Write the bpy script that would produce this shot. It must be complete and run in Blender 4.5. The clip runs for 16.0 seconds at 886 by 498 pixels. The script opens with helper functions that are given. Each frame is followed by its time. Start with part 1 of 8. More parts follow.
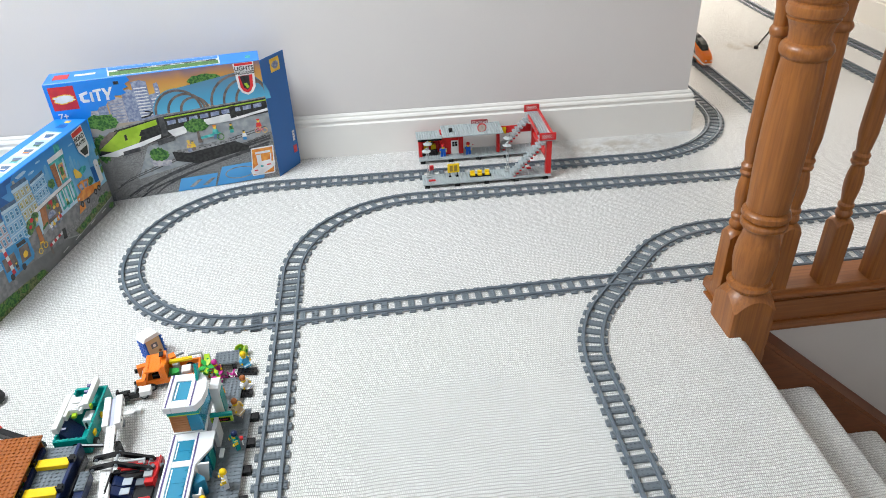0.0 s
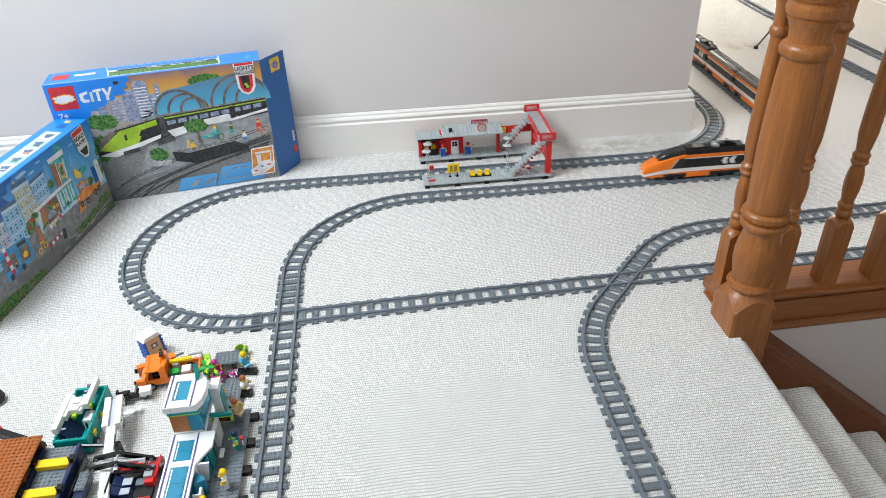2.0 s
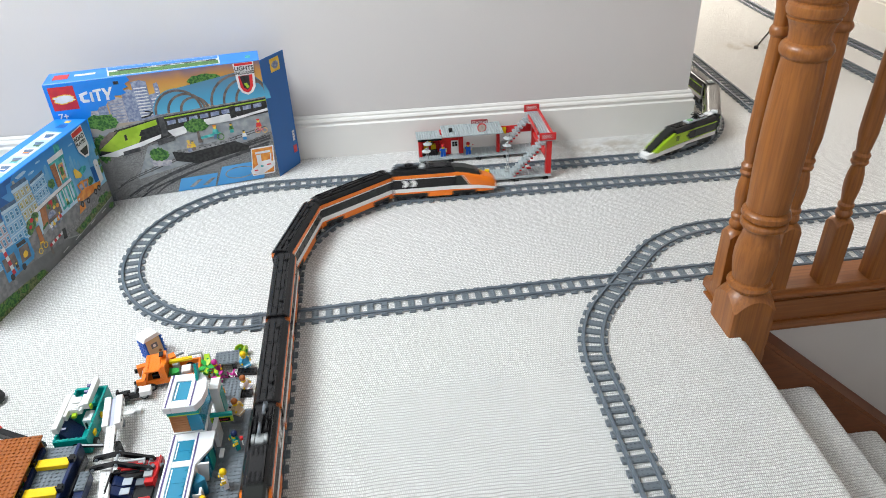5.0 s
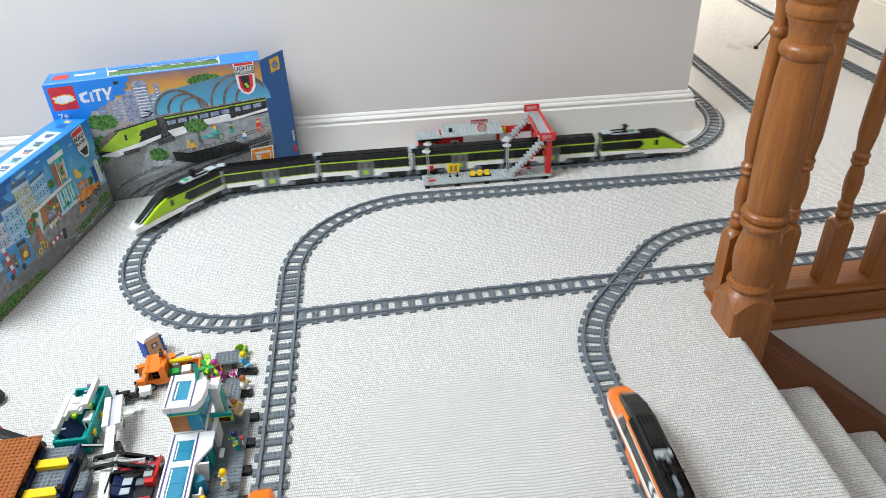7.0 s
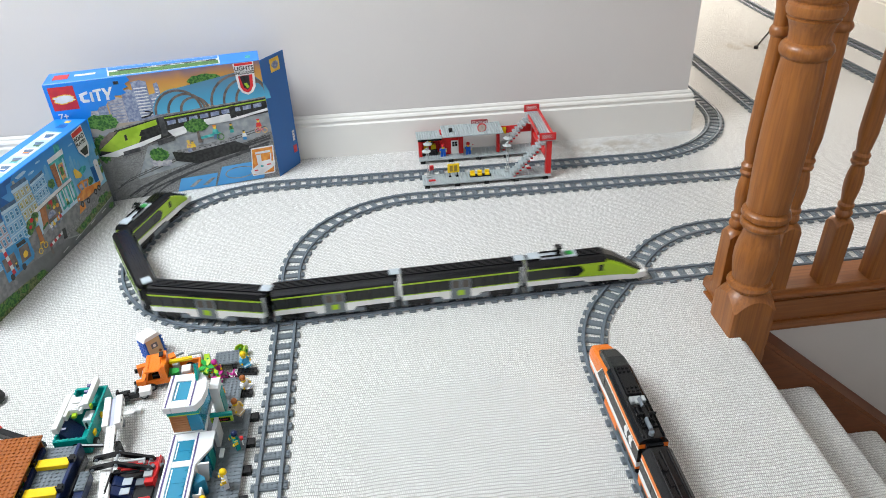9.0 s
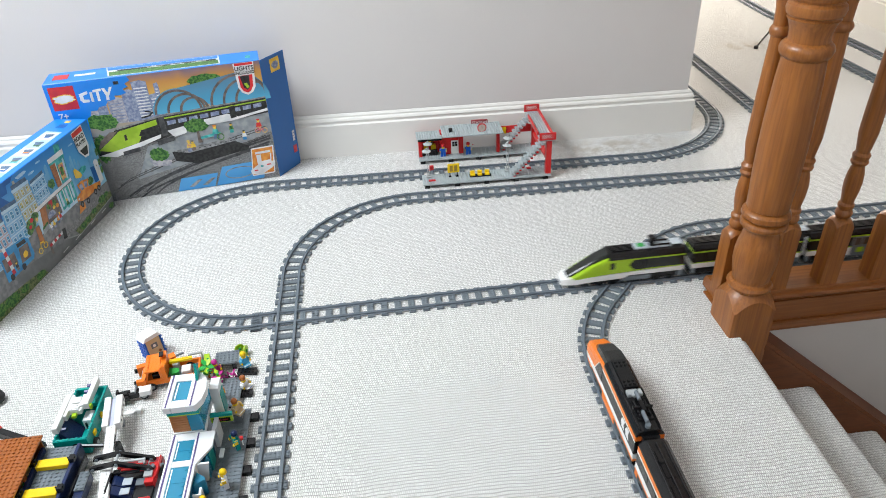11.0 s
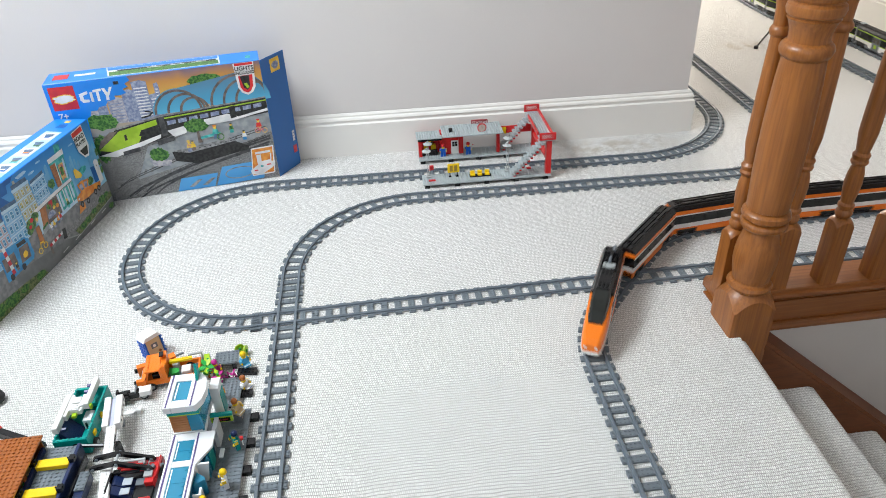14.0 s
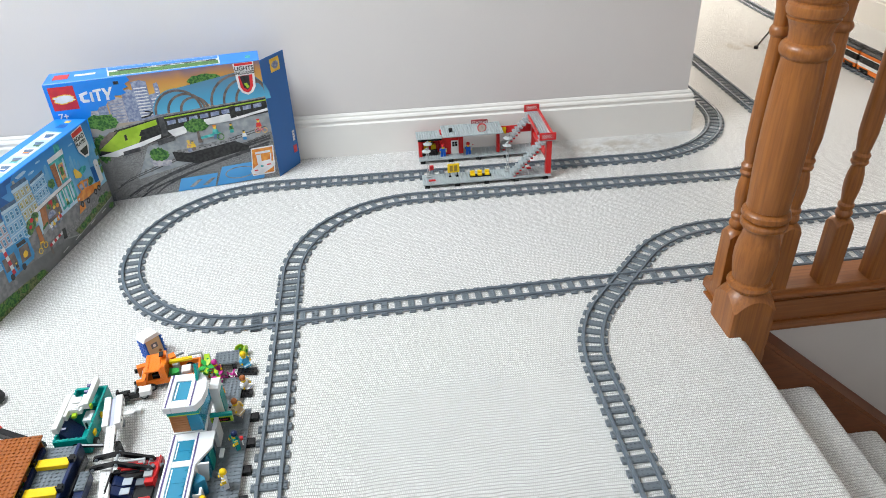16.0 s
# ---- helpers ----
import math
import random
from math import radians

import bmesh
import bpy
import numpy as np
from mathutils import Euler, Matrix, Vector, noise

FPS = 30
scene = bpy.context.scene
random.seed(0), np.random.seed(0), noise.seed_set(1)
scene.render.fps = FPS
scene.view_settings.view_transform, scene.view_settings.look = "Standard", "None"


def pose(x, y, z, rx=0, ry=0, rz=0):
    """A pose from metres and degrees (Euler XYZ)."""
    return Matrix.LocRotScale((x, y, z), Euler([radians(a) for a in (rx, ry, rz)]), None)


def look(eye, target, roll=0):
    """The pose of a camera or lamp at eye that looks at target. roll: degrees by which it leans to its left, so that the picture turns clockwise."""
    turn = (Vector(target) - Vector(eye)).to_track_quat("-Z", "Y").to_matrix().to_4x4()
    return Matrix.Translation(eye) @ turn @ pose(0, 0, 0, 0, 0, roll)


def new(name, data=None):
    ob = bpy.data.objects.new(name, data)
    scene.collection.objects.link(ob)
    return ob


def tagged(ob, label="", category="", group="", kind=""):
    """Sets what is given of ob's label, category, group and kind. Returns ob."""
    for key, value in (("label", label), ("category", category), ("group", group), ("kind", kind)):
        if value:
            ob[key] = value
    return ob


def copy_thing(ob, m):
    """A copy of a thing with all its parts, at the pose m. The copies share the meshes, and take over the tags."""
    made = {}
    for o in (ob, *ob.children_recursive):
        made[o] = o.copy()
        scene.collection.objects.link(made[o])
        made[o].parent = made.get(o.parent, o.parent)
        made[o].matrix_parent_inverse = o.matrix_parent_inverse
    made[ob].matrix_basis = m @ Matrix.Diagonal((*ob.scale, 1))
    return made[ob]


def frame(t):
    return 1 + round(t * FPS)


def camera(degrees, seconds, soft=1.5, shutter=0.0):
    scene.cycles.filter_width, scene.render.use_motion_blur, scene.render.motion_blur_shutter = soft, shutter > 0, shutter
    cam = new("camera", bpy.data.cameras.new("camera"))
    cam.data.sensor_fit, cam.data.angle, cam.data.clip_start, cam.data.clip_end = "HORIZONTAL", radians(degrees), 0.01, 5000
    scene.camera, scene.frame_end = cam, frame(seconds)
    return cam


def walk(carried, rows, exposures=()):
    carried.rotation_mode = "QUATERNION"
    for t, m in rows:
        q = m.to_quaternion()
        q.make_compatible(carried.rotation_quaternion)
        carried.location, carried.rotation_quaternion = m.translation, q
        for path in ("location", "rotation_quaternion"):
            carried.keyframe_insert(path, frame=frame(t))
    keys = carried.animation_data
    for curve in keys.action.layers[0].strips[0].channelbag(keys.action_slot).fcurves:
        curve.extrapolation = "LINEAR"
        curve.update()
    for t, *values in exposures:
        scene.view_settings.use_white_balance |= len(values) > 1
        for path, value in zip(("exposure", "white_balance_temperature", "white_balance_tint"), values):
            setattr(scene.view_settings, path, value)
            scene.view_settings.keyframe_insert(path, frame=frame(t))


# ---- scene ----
cam = camera(64.5, 16.0, soft=0.95, shutter=0.4)
EYE = (0.2399, -1.2973, 0.9965)
AIM = (0.32043, -0.46259, 0.45168)
walk(cam, [(0.0, look(EYE, AIM, -2.578)), (16.0, look(EYE, AIM, -2.578))], exposures=[(0.0, 0.0), (16.0, 0.0)])

# ---- light: sky, an assumed roof window and added fill lamps ----
world = bpy.data.worlds.new("daylight")
scene.world = world
world.use_nodes = True
sky = world.node_tree.nodes.new("ShaderNodeTexSky")
sky.sky_type, sky.sun_disc = "NISHITA", False
sky.sun_elevation, sky.sun_rotation = radians(35), radians(250)
world.node_tree.links.new(sky.outputs[0], world.node_tree.nodes["Background"].inputs[0])
world.node_tree.nodes["Background"].inputs[1].default_value = 0.1


def area_lamp(name, m, width, height, watts, colour, spread=180):
    lamp = bpy.data.lights.new(name, "AREA")
    lamp.shape, lamp.size, lamp.size_y = "RECTANGLE", width, height
    lamp.energy, lamp.color, lamp.spread = watts, colour, radians(spread)
    new(name, lamp).matrix_world = m


# Unseen roof window, assumed from the shadows that lie to the right.
area_lamp("roof_window_daylight", look((-1.3, -0.15, 2.38), (0.35, 0.35, 0.0)), 1.15, 0.95, 62, (0.885, 0.955, 1.0), 140)
# Unseen fill lamps, added to lift the long wall and the far landing.
area_lamp("window_daylight", look((-0.1, -2.52, 1.6), (0.25, 1.0, 0.45)), 1.5, 1.2, 10, (0.93, 0.97, 1.0))
area_lamp("window_daylight", look((1.9, 5.1, 1.6), (1.9, 2.0, 0.3)), 1.1, 1.2, 138, (1.0, 0.96, 0.87))


# ---- materials ----
def material(name, colour, rough=0.5, metal=0.0, vary=0.08, scale=30.0, bump=0.0, bump_scale=200.0, coat=0.0):
    m = bpy.data.materials.new(name)
    m.use_nodes = True
    nt = m.node_tree
    b = nt.nodes["Principled BSDF"]
    b.inputs["Roughness"].default_value = rough
    b.inputs["Metallic"].default_value = metal
    b.inputs["Coat Weight"].default_value = coat
    co = nt.nodes.new("ShaderNodeTexCoord")
    n = nt.nodes.new("ShaderNodeTexNoise")
    n.inputs["Scale"].default_value, n.inputs["Detail"].default_value = scale, 6
    nt.links.new(co.outputs["Object"], n.inputs["Vector"])
    mix = nt.nodes.new("ShaderNodeMix")
    mix.data_type = "RGBA"
    mix.inputs["A"].default_value = (*[c * (1 - vary) for c in colour], 1)
    mix.inputs["B"].default_value = (*[min(1, c * (1 + vary)) for c in colour], 1)
    nt.links.new(n.outputs[0], mix.inputs["Factor"])
    nt.links.new(mix.outputs["Result"], b.inputs["Base Color"])
    if bump:
        f = nt.nodes.new("ShaderNodeTexNoise")
        f.inputs["Scale"].default_value, f.inputs["Detail"].default_value = bump_scale, 4
        nt.links.new(co.outputs["Object"], f.inputs["Vector"])
        u = nt.nodes.new("ShaderNodeBump")
        u.inputs["Strength"].default_value, u.inputs["Distance"].default_value = bump, 0.002
        nt.links.new(f.outputs[0], u.inputs["Height"])
        nt.links.new(u.outputs[0], b.inputs["Normal"])
    return m


def plastic(name, colour, rough=0.28):
    """Moulded toy plastic: smooth, with dull patches from handling, a shade of its own for each piece."""
    m = material(name, colour, rough, vary=0.05, scale=60)
    nt = m.node_tree
    b = nt.nodes["Principled BSDF"]
    b.inputs["Specular IOR Level"].default_value = 0.36
    n = nt.nodes.new("ShaderNodeTexNoise")
    n.inputs["Scale"].default_value = 90
    r = nt.nodes.new("ShaderNodeMapRange")
    r.inputs["To Min"].default_value, r.inputs["To Max"].default_value = rough - 0.08, rough + 0.12
    nt.links.new(n.outputs[0], r.inputs["Value"])
    nt.links.new(r.outputs[0], b.inputs["Roughness"])
    return m


def carpet_material():
    """Looped wool carpet: rows of narrow cream loops, darker between them, with faint soiling and two old stains."""
    m = bpy.data.materials.new("looped_carpet")
    m.use_nodes = True
    nt = m.node_tree
    b = nt.nodes["Principled BSDF"]
    b.inputs["Roughness"].default_value = 0.95
    b.inputs["Sheen Weight"].default_value = 0.12

    def node(kind, **values):
        n = nt.nodes.new(kind)
        for key, value in values.items():
            n.inputs[key.replace("_", " ")].default_value = value
        return n

    def ranged(source, lo, hi, to_lo, to_hi):
        r = node("ShaderNodeMapRange", From_Min=lo, From_Max=hi, To_Min=to_lo, To_Max=to_hi)
        nt.links.new(source, r.inputs["Value"])
        return r.outputs[0]

    def maths(op, a, c):
        k = nt.nodes.new("ShaderNodeMath")
        k.operation = op
        for slot, v in zip(k.inputs, (a, c)):
            if isinstance(v, (int, float)):
                slot.default_value = v
            else:
                nt.links.new(v, slot)
        return k.outputs[0]

    co = nt.nodes.new("ShaderNodeTexCoord")
    where = co.outputs["Object"]
    coarse = node("ShaderNodeTexNoise", Scale=12, Detail=3)
    fine = node("ShaderNodeTexNoise", Scale=330, Detail=2)
    bent = where
    for n, size in ((coarse, 0.014), (fine, 0.0024)):
        nt.links.new(where, n.inputs["Vector"])
        add = nt.nodes.new("ShaderNodeVectorMath")
        add.operation = "MULTIPLY_ADD"
        add.inputs[1].default_value = (size, size, 0)
        nt.links.new(n.outputs["Color"], add.inputs[0])
        nt.links.new(bent, add.inputs[2])
        bent = add.outputs[0]
    loops = node("ShaderNodeTexBrick", Scale=1.0, Mortar_Size=0.0009, Mortar_Smooth=0.9, Bias=0.1, Brick_Width=0.0034, Row_Height=0.0068)
    loops.offset = 0.5
    loops.inputs["Color1"].default_value = (0.77, 0.76, 0.735, 1)
    loops.inputs["Color2"].default_value = (0.93, 0.925, 0.905, 1)
    loops.inputs["Mortar"].default_value = (0.47, 0.455, 0.43, 1)
    nt.links.new(bent, loops.inputs["Vector"])
    fleck = node("ShaderNodeTexNoise", Scale=200, Detail=3)
    nt.links.new(where, fleck.inputs["Vector"])
    cloud = node("ShaderNodeTexNoise", Scale=2.6, Detail=5)
    nt.links.new(where, cloud.inputs["Vector"])
    k = maths("MULTIPLY", ranged(fleck.outputs[0], 0.3, 0.65, 0.86, 1.06), ranged(cloud.outputs[0], 0.3, 0.7, 0.94, 1.0))
    axes = nt.nodes.new("ShaderNodeSeparateXYZ")
    nt.links.new(bent, axes.inputs[0])
    row = maths("FRACT", maths("DIVIDE", axes.outputs["Y"], 0.0068), 0.0)
    gap = maths("ABSOLUTE", maths("SUBTRACT", row, 0.5), 0.0)
    k = maths("MULTIPLY", k, ranged(gap, 0.26, 0.48, 1.03, 0.86))
    tint = nt.nodes.new("ShaderNodeVectorMath")
    tint.operation = "SCALE"
    nt.links.new(loops.outputs["Color"], tint.inputs[0])
    nt.links.new(k, tint.inputs["Scale"])
    colour = tint.outputs[0]
    # spilt-drink stains: one along the skirting, one on the far landing
    rag = node("ShaderNodeTexNoise", Scale=24, Detail=6)
    nt.links.new(where, rag.inputs["Vector"])
    for centre, size, strength in (((1.0, 0.745, 0), (0.30, 0.075, 1), 0.55), ((1.92, 1.64, 0), (0.17, 0.09, 1), 0.65)):
        off = nt.nodes.new("ShaderNodeVectorMath")
        off.operation = "SUBTRACT"
        off.inputs[1].default_value = centre
        nt.links.new(where, off.inputs[0])
        div = nt.nodes.new("ShaderNodeVectorMath")
        div.operation = "DIVIDE"
        div.inputs[1].default_value = size
        nt.links.new(off.outputs[0], div.inputs[0])
        far = nt.nodes.new("ShaderNodeVectorMath")
        far.operation = "LENGTH"
        nt.links.new(div.outputs[0], far.inputs[0])
        spill = maths("MULTIPLY", ranged(far.outputs["Value"], 0.25, 1.0, 1.0, 0.0), ranged(rag.outputs[0], 0.42, 0.62, 0.0, strength))
        mix = nt.nodes.new("ShaderNodeMix")
        mix.data_type = "RGBA"
        mix.inputs["B"].default_value = (0.36, 0.29, 0.20, 1)
        nt.links.new(spill, mix.inputs["Factor"])
        nt.links.new(colour, mix.inputs["A"])
        colour = mix.outputs["Result"]
    nt.links.new(colour, b.inputs["Base Color"])
    u = node("ShaderNodeBump", Strength=0.7, Distance=0.002)
    u.invert = True
    nt.links.new(loops.outputs["Fac"], u.inputs["Height"])
    nt.links.new(u.outputs[0], b.inputs["Normal"])
    return m


def wood_material(name, light, dark, axis="Z", rough=0.42, coat=0.22):
    """Varnished pine, grain along one axis."""
    m = bpy.data.materials.new(name)
    m.use_nodes = True
    nt = m.node_tree
    b = nt.nodes["Principled BSDF"]
    b.inputs["Roughness"].default_value = rough
    b.inputs["Coat Weight"].default_value, b.inputs["Coat Roughness"].default_value = coat, 0.22
    co = nt.nodes.new("ShaderNodeTexCoord")
    mp = nt.nodes.new("ShaderNodeMapping")
    squeeze = {"Z": (1, 1, 0.035), "X": (0.035, 1, 1)}[axis]
    mp.inputs["Scale"].default_value = squeeze
    nt.links.new(co.outputs["Object"], mp.inputs["Vector"])
    n = nt.nodes.new("ShaderNodeTexNoise")
    n.inputs["Scale"].default_value, n.inputs["Detail"].default_value, n.inputs["Distortion"].default_value = 230, 6, 0.3
    nt.links.new(mp.outputs[0], n.inputs["Vector"])
    w = nt.nodes.new("ShaderNodeTexWave")
    w.bands_direction = {"Z": "X", "X": "Y"}[axis]
    w.inputs["Scale"].default_value, w.inputs["Distortion"].default_value = 22, 12
    w.inputs["Detail"].default_value, w.inputs["Detail Scale"].default_value = 3, 1.5
    nt.links.new(mp.outputs[0], w.inputs["Vector"])
    f = nt.nodes.new("ShaderNodeMath")
    f.operation = "MULTIPLY_ADD"
    f.inputs[1].default_value = 0.09
    nt.links.new(w.outputs["Fac"], f.inputs[0])
    g = nt.nodes.new("ShaderNodeMath")
    g.operation = "MULTIPLY"
    g.inputs[1].default_value = 0.86
    nt.links.new(n.outputs[0], g.inputs[0])
    nt.links.new(g.outputs[0], f.inputs[2])
    ramp = nt.nodes.new("ShaderNodeValToRGB")
    ramp.color_ramp.elements[0].position, ramp.color_ramp.elements[0].color = 0.30, (*light, 1)
    ramp.color_ramp.elements[1].position, ramp.color_ramp.elements[1].color = 0.92, (*dark, 1)
    nt.links.new(f.outputs[0], ramp.inputs[0])
    nt.links.new(ramp.outputs[0], b.inputs["Base Color"])
    u = nt.nodes.new("ShaderNodeBump")
    u.inputs["Strength"].default_value, u.inputs["Distance"].default_value = 0.08, 0.0006
    nt.links.new(f.outputs[0], u.inputs["Height"])
    nt.links.new(u.outputs[0], b.inputs["Normal"])
    return m


def clear_material(name, colour, rough=0.05):
    m = bpy.data.materials.new(name)
    m.use_nodes = True
    b = m.node_tree.nodes["Principled BSDF"]
    b.inputs["Base Color"].default_value = (*colour, 1)
    b.inputs["Roughness"].default_value = rough
    b.inputs["Transmission Weight"].default_value = 0.62
    b.inputs["IOR"].default_value = 1.35
    return m


CARPET = carpet_material()
WALL = material("wall_emulsion", (0.64, 0.608, 0.59), 0.75, vary=0.025, scale=3, bump=0.12, bump_scale=260)
CEILING = material("ceiling_paint", (0.8, 0.79, 0.77), 0.8, vary=0.02)
GLOSS = material("white_gloss_paint", (0.78, 0.76, 0.72), 0.3, vary=0.03, scale=9, bump=0.05, bump_scale=60)
STAIR_WALL = material("stairwell_paint", (0.6, 0.58, 0.56), 0.75, vary=0.03, scale=4, bump=0.1)
PINE = wood_material("varnished_pine_upright", (0.345, 0.118, 0.019), (0.12, 0.031, 0.005), "Z")
PINE_X = wood_material("varnished_pine_rail", (0.31, 0.105, 0.022), (0.13, 0.037, 0.006), "X")
PINE_DARK = wood_material("dark_pine_string", (0.19, 0.058, 0.014), (0.09, 0.025, 0.006), "X", 0.62, 0.0)
DGREY = plastic("dark_bluish_grey_plastic", (0.158, 0.184, 0.205))
RAILGREY = plastic("rail_grey_plastic", (0.13, 0.156, 0.182), 0.2)
LGREY = plastic("light_grey_plastic", (0.40, 0.42, 0.42))
OLDGREY = plastic("old_light_grey_plastic", (0.40, 0.445, 0.455), 0.32)
BLACK = plastic("black_plastic", (0.008, 0.008, 0.009), 0.19)
WHITE = plastic("white_plastic", (0.82, 0.82, 0.80))
RED = plastic("red_plastic", (0.60, 0.022, 0.022))
DKRED = plastic("dark_red_plastic", (0.25, 0.01, 0.015))
ORANGE_P = plastic("orange_plastic", (0.83, 0.19, 0.012))
BROWN = plastic("reddish_brown_plastic", (0.34, 0.10, 0.02))
LIME = plastic("lime_plastic", (0.36, 0.56, 0.02))
GREEN_P = plastic("green_plastic", (0.02, 0.32, 0.05))
TEAL = plastic("teal_plastic", (0.0, 0.30, 0.27))
YELLOW = plastic("yellow_plastic", (0.86, 0.58, 0.01))
BLUE = plastic("blue_plastic", (0.015, 0.11, 0.50))
NAVY = plastic("navy_plastic", (0.01, 0.022, 0.08))
AZURE = plastic("azure_plastic", (0.1, 0.45, 0.7))
TAN = plastic("tan_plastic", (0.62, 0.47, 0.28))
PINK = plastic("magenta_plastic", (0.5, 0.02, 0.25))
SMOKE = plastic("smoked_window_plastic", (0.02, 0.022, 0.02), 0.1)
CLEARBLUE = clear_material("clear_blue_plastic", (0.09, 0.56, 0.82))
PALEGREY = plastic("pale_blue_grey_plastic", (0.46, 0.51, 0.55))
DOORGLASS = plastic("brown_smoked_plastic", (0.11, 0.095, 0.08), 0.15)
SILVER = plastic("clear_grey_plastic", (0.17, 0.19, 0.21), 0.15)
RUBBER = material("black_rubber", (0.015, 0.015, 0.015), 0.7)


# ---- mesh helpers ----
def block(bm, x0, x1, y0, y1, z0, z1, bevel=0.0, segments=1):
    vs = [bm.verts.new((x, y, z)) for z in (z0, z1) for y in (y0, y1) for x in (x0, x1)]
    for ids in ((0, 2, 3, 1), (4, 5, 7, 6), (0, 1, 5, 4), (2, 6, 7, 3), (0, 4, 6, 2), (1, 3, 7, 5)):
        bm.faces.new([vs[i] for i in ids])
    if bevel:
        edges = {e for v in vs for e in v.link_edges}
        bmesh.ops.bevel(bm, geom=list(edges), offset=bevel, segments=segments, affect="EDGES", profile=0.5)
    return bm


def prism(bm, outline, axis, a, b):
    """An outline of pairs, drawn out along an axis from a to b."""
    def put(u, v, w):
        return {"x": (w, u, v), "y": (u, w, v), "z": (u, v, w)}[axis]
    one = [bm.verts.new(put(u, v, a)) for u, v in outline]
    two = [bm.verts.new(put(u, v, b)) for u, v in outline]
    n = len(outline)
    faces = [bm.faces.new(one), bm.faces.new(list(reversed(two)))]
    for i in range(n):
        faces.append(bm.faces.new((one[i], two[i], two[(i + 1) % n], one[(i + 1) % n])))
    bmesh.ops.recalc_face_normals(bm, faces=faces)
    return bm


def rod(bm, p, r, h, sides=10, axis="z", r2=None):
    """A round peg that starts at p and goes h along an axis."""
    r2 = r if r2 is None else r2
    rings = []
    for d, rad in ((0, r), (h, r2)):
        ring = []
        for i in range(sides):
            a = 2 * math.pi * i / sides
            c, s = rad * math.cos(a), rad * math.sin(a)
            ring.append(bm.verts.new({"z": (p[0] + c, p[1] + s, p[2] + d), "x": (p[0] + d, p[1] + c, p[2] + s),
                                      "y": (p[0] + c, p[1] + d, p[2] + s)}[axis]))
        rings.append(ring)
    fs = [bm.faces.new(rings[0]), bm.faces.new(rings[1])]
    for i in range(sides):
        j = (i + 1) % sides
        fs.append(bm.faces.new((rings[0][i], rings[0][j], rings[1][j], rings[1][i])))
    bmesh.ops.recalc_face_normals(bm, faces=fs)
    return bm


def turned(bm, profile, sides=28, at=(0, 0)):
    """A turned post: rings of (height, radius)."""
    rings = [[bm.verts.new((at[0] + r * math.cos(2 * math.pi * i / sides), at[1] + r * math.sin(2 * math.pi * i / sides), z))
              for i in range(sides)] for z, r in profile]
    for a, b in zip(rings, rings[1:]):
        for i in range(sides):
            bm.faces.new((a[i], a[(i + 1) % sides], b[(i + 1) % sides], b[i])).smooth = True
    bm.faces.new(list(reversed(rings[0])))
    bm.faces.new(rings[-1])
    return bm


def shouldered(bm, h, z0, rings, at=(0, 0), sides=64):
    """A square block whose top is turned down to a round: each face ends in an arch where the turning cuts it."""
    def height(r):
        for (za, ra), (zb, rb) in zip(rings, rings[1:]):
            if rb <= r <= ra:
                return za + (zb - za) * (ra - r) / (ra - rb)
        return rings[0][0] if r > rings[0][1] else rings[-1][0]
    cols = []
    steps = 6
    for i in range(sides):
        a = 2 * math.pi * i / sides
        c, s = math.cos(a), math.sin(a)
        edge = min(h / max(abs(c), abs(s)), h * 1.414 - 0.04 * h)
        col = [(edge, z0)]
        for k in range(steps + 1):
            r = edge + (rings[-1][1] - edge) * k / steps
            col.append((r, height(r)))
        cols.append([bm.verts.new((at[0] + r * c, at[1] + r * s, z)) for r, z in col])
    for i in range(sides):
        a, b = cols[i], cols[(i + 1) % sides]
        for k in range(steps + 1):
            bm.faces.new((a[k], b[k], b[k + 1], a[k + 1]))
    bm.faces.new([c[-1] for c in cols])
    bm.faces.new([c[0] for c in reversed(cols)])
    return bm


S = 0.008  # one stud


def pegs(bm, x0, y0, z, nx, ny, sides=8):
    """Studs on a plate, nx by ny, the first at half a stud from x0, y0."""
    for i in range(nx):
        for j in range(ny):
            rod(bm, (x0 + (i + .5) * S, y0 + (j + .5) * S, z), 0.0024, 0.0017, sides)
    return bm


def part(name, bm, mat, parent, label=""):
    """Links a bmesh as one mesh object under a thing."""
    me = bpy.data.meshes.new(name)
    bm.to_mesh(me)
    bm.free()
    if any(p.use_smooth for p in me.polygons):
        me.set_sharp_from_angle(angle=radians(32))
    me.materials.append(mat)
    ob = new(name, me)
    ob.parent = parent
    if label:
        ob["label"] = label
    return ob


def piece(name, mesh, m, parent):
    ob = new(name, mesh)
    ob.parent = parent
    ob.matrix_basis = m
    return ob


def thing(name, m, label, category, group=""):
    ob = new(name)
    ob.empty_display_size = 0.02
    ob.matrix_basis = m
    return tagged(ob, label, category, group)


def solid(name, bm, mat, kind="structure", label="", category=""):
    me = bpy.data.meshes.new(name)
    bm.to_mesh(me)
    bm.free()
    me.materials.append(mat)
    return tagged(new(name, me), label, category, "", kind)


def B():
    return bmesh.new()


# ---- the landing ----
LEAN = math.tan(radians(-1.77))  # the long wall runs slightly off the track's line


def wall_y(x):
    return 0.874 + LEAN * (x + 0.0276)


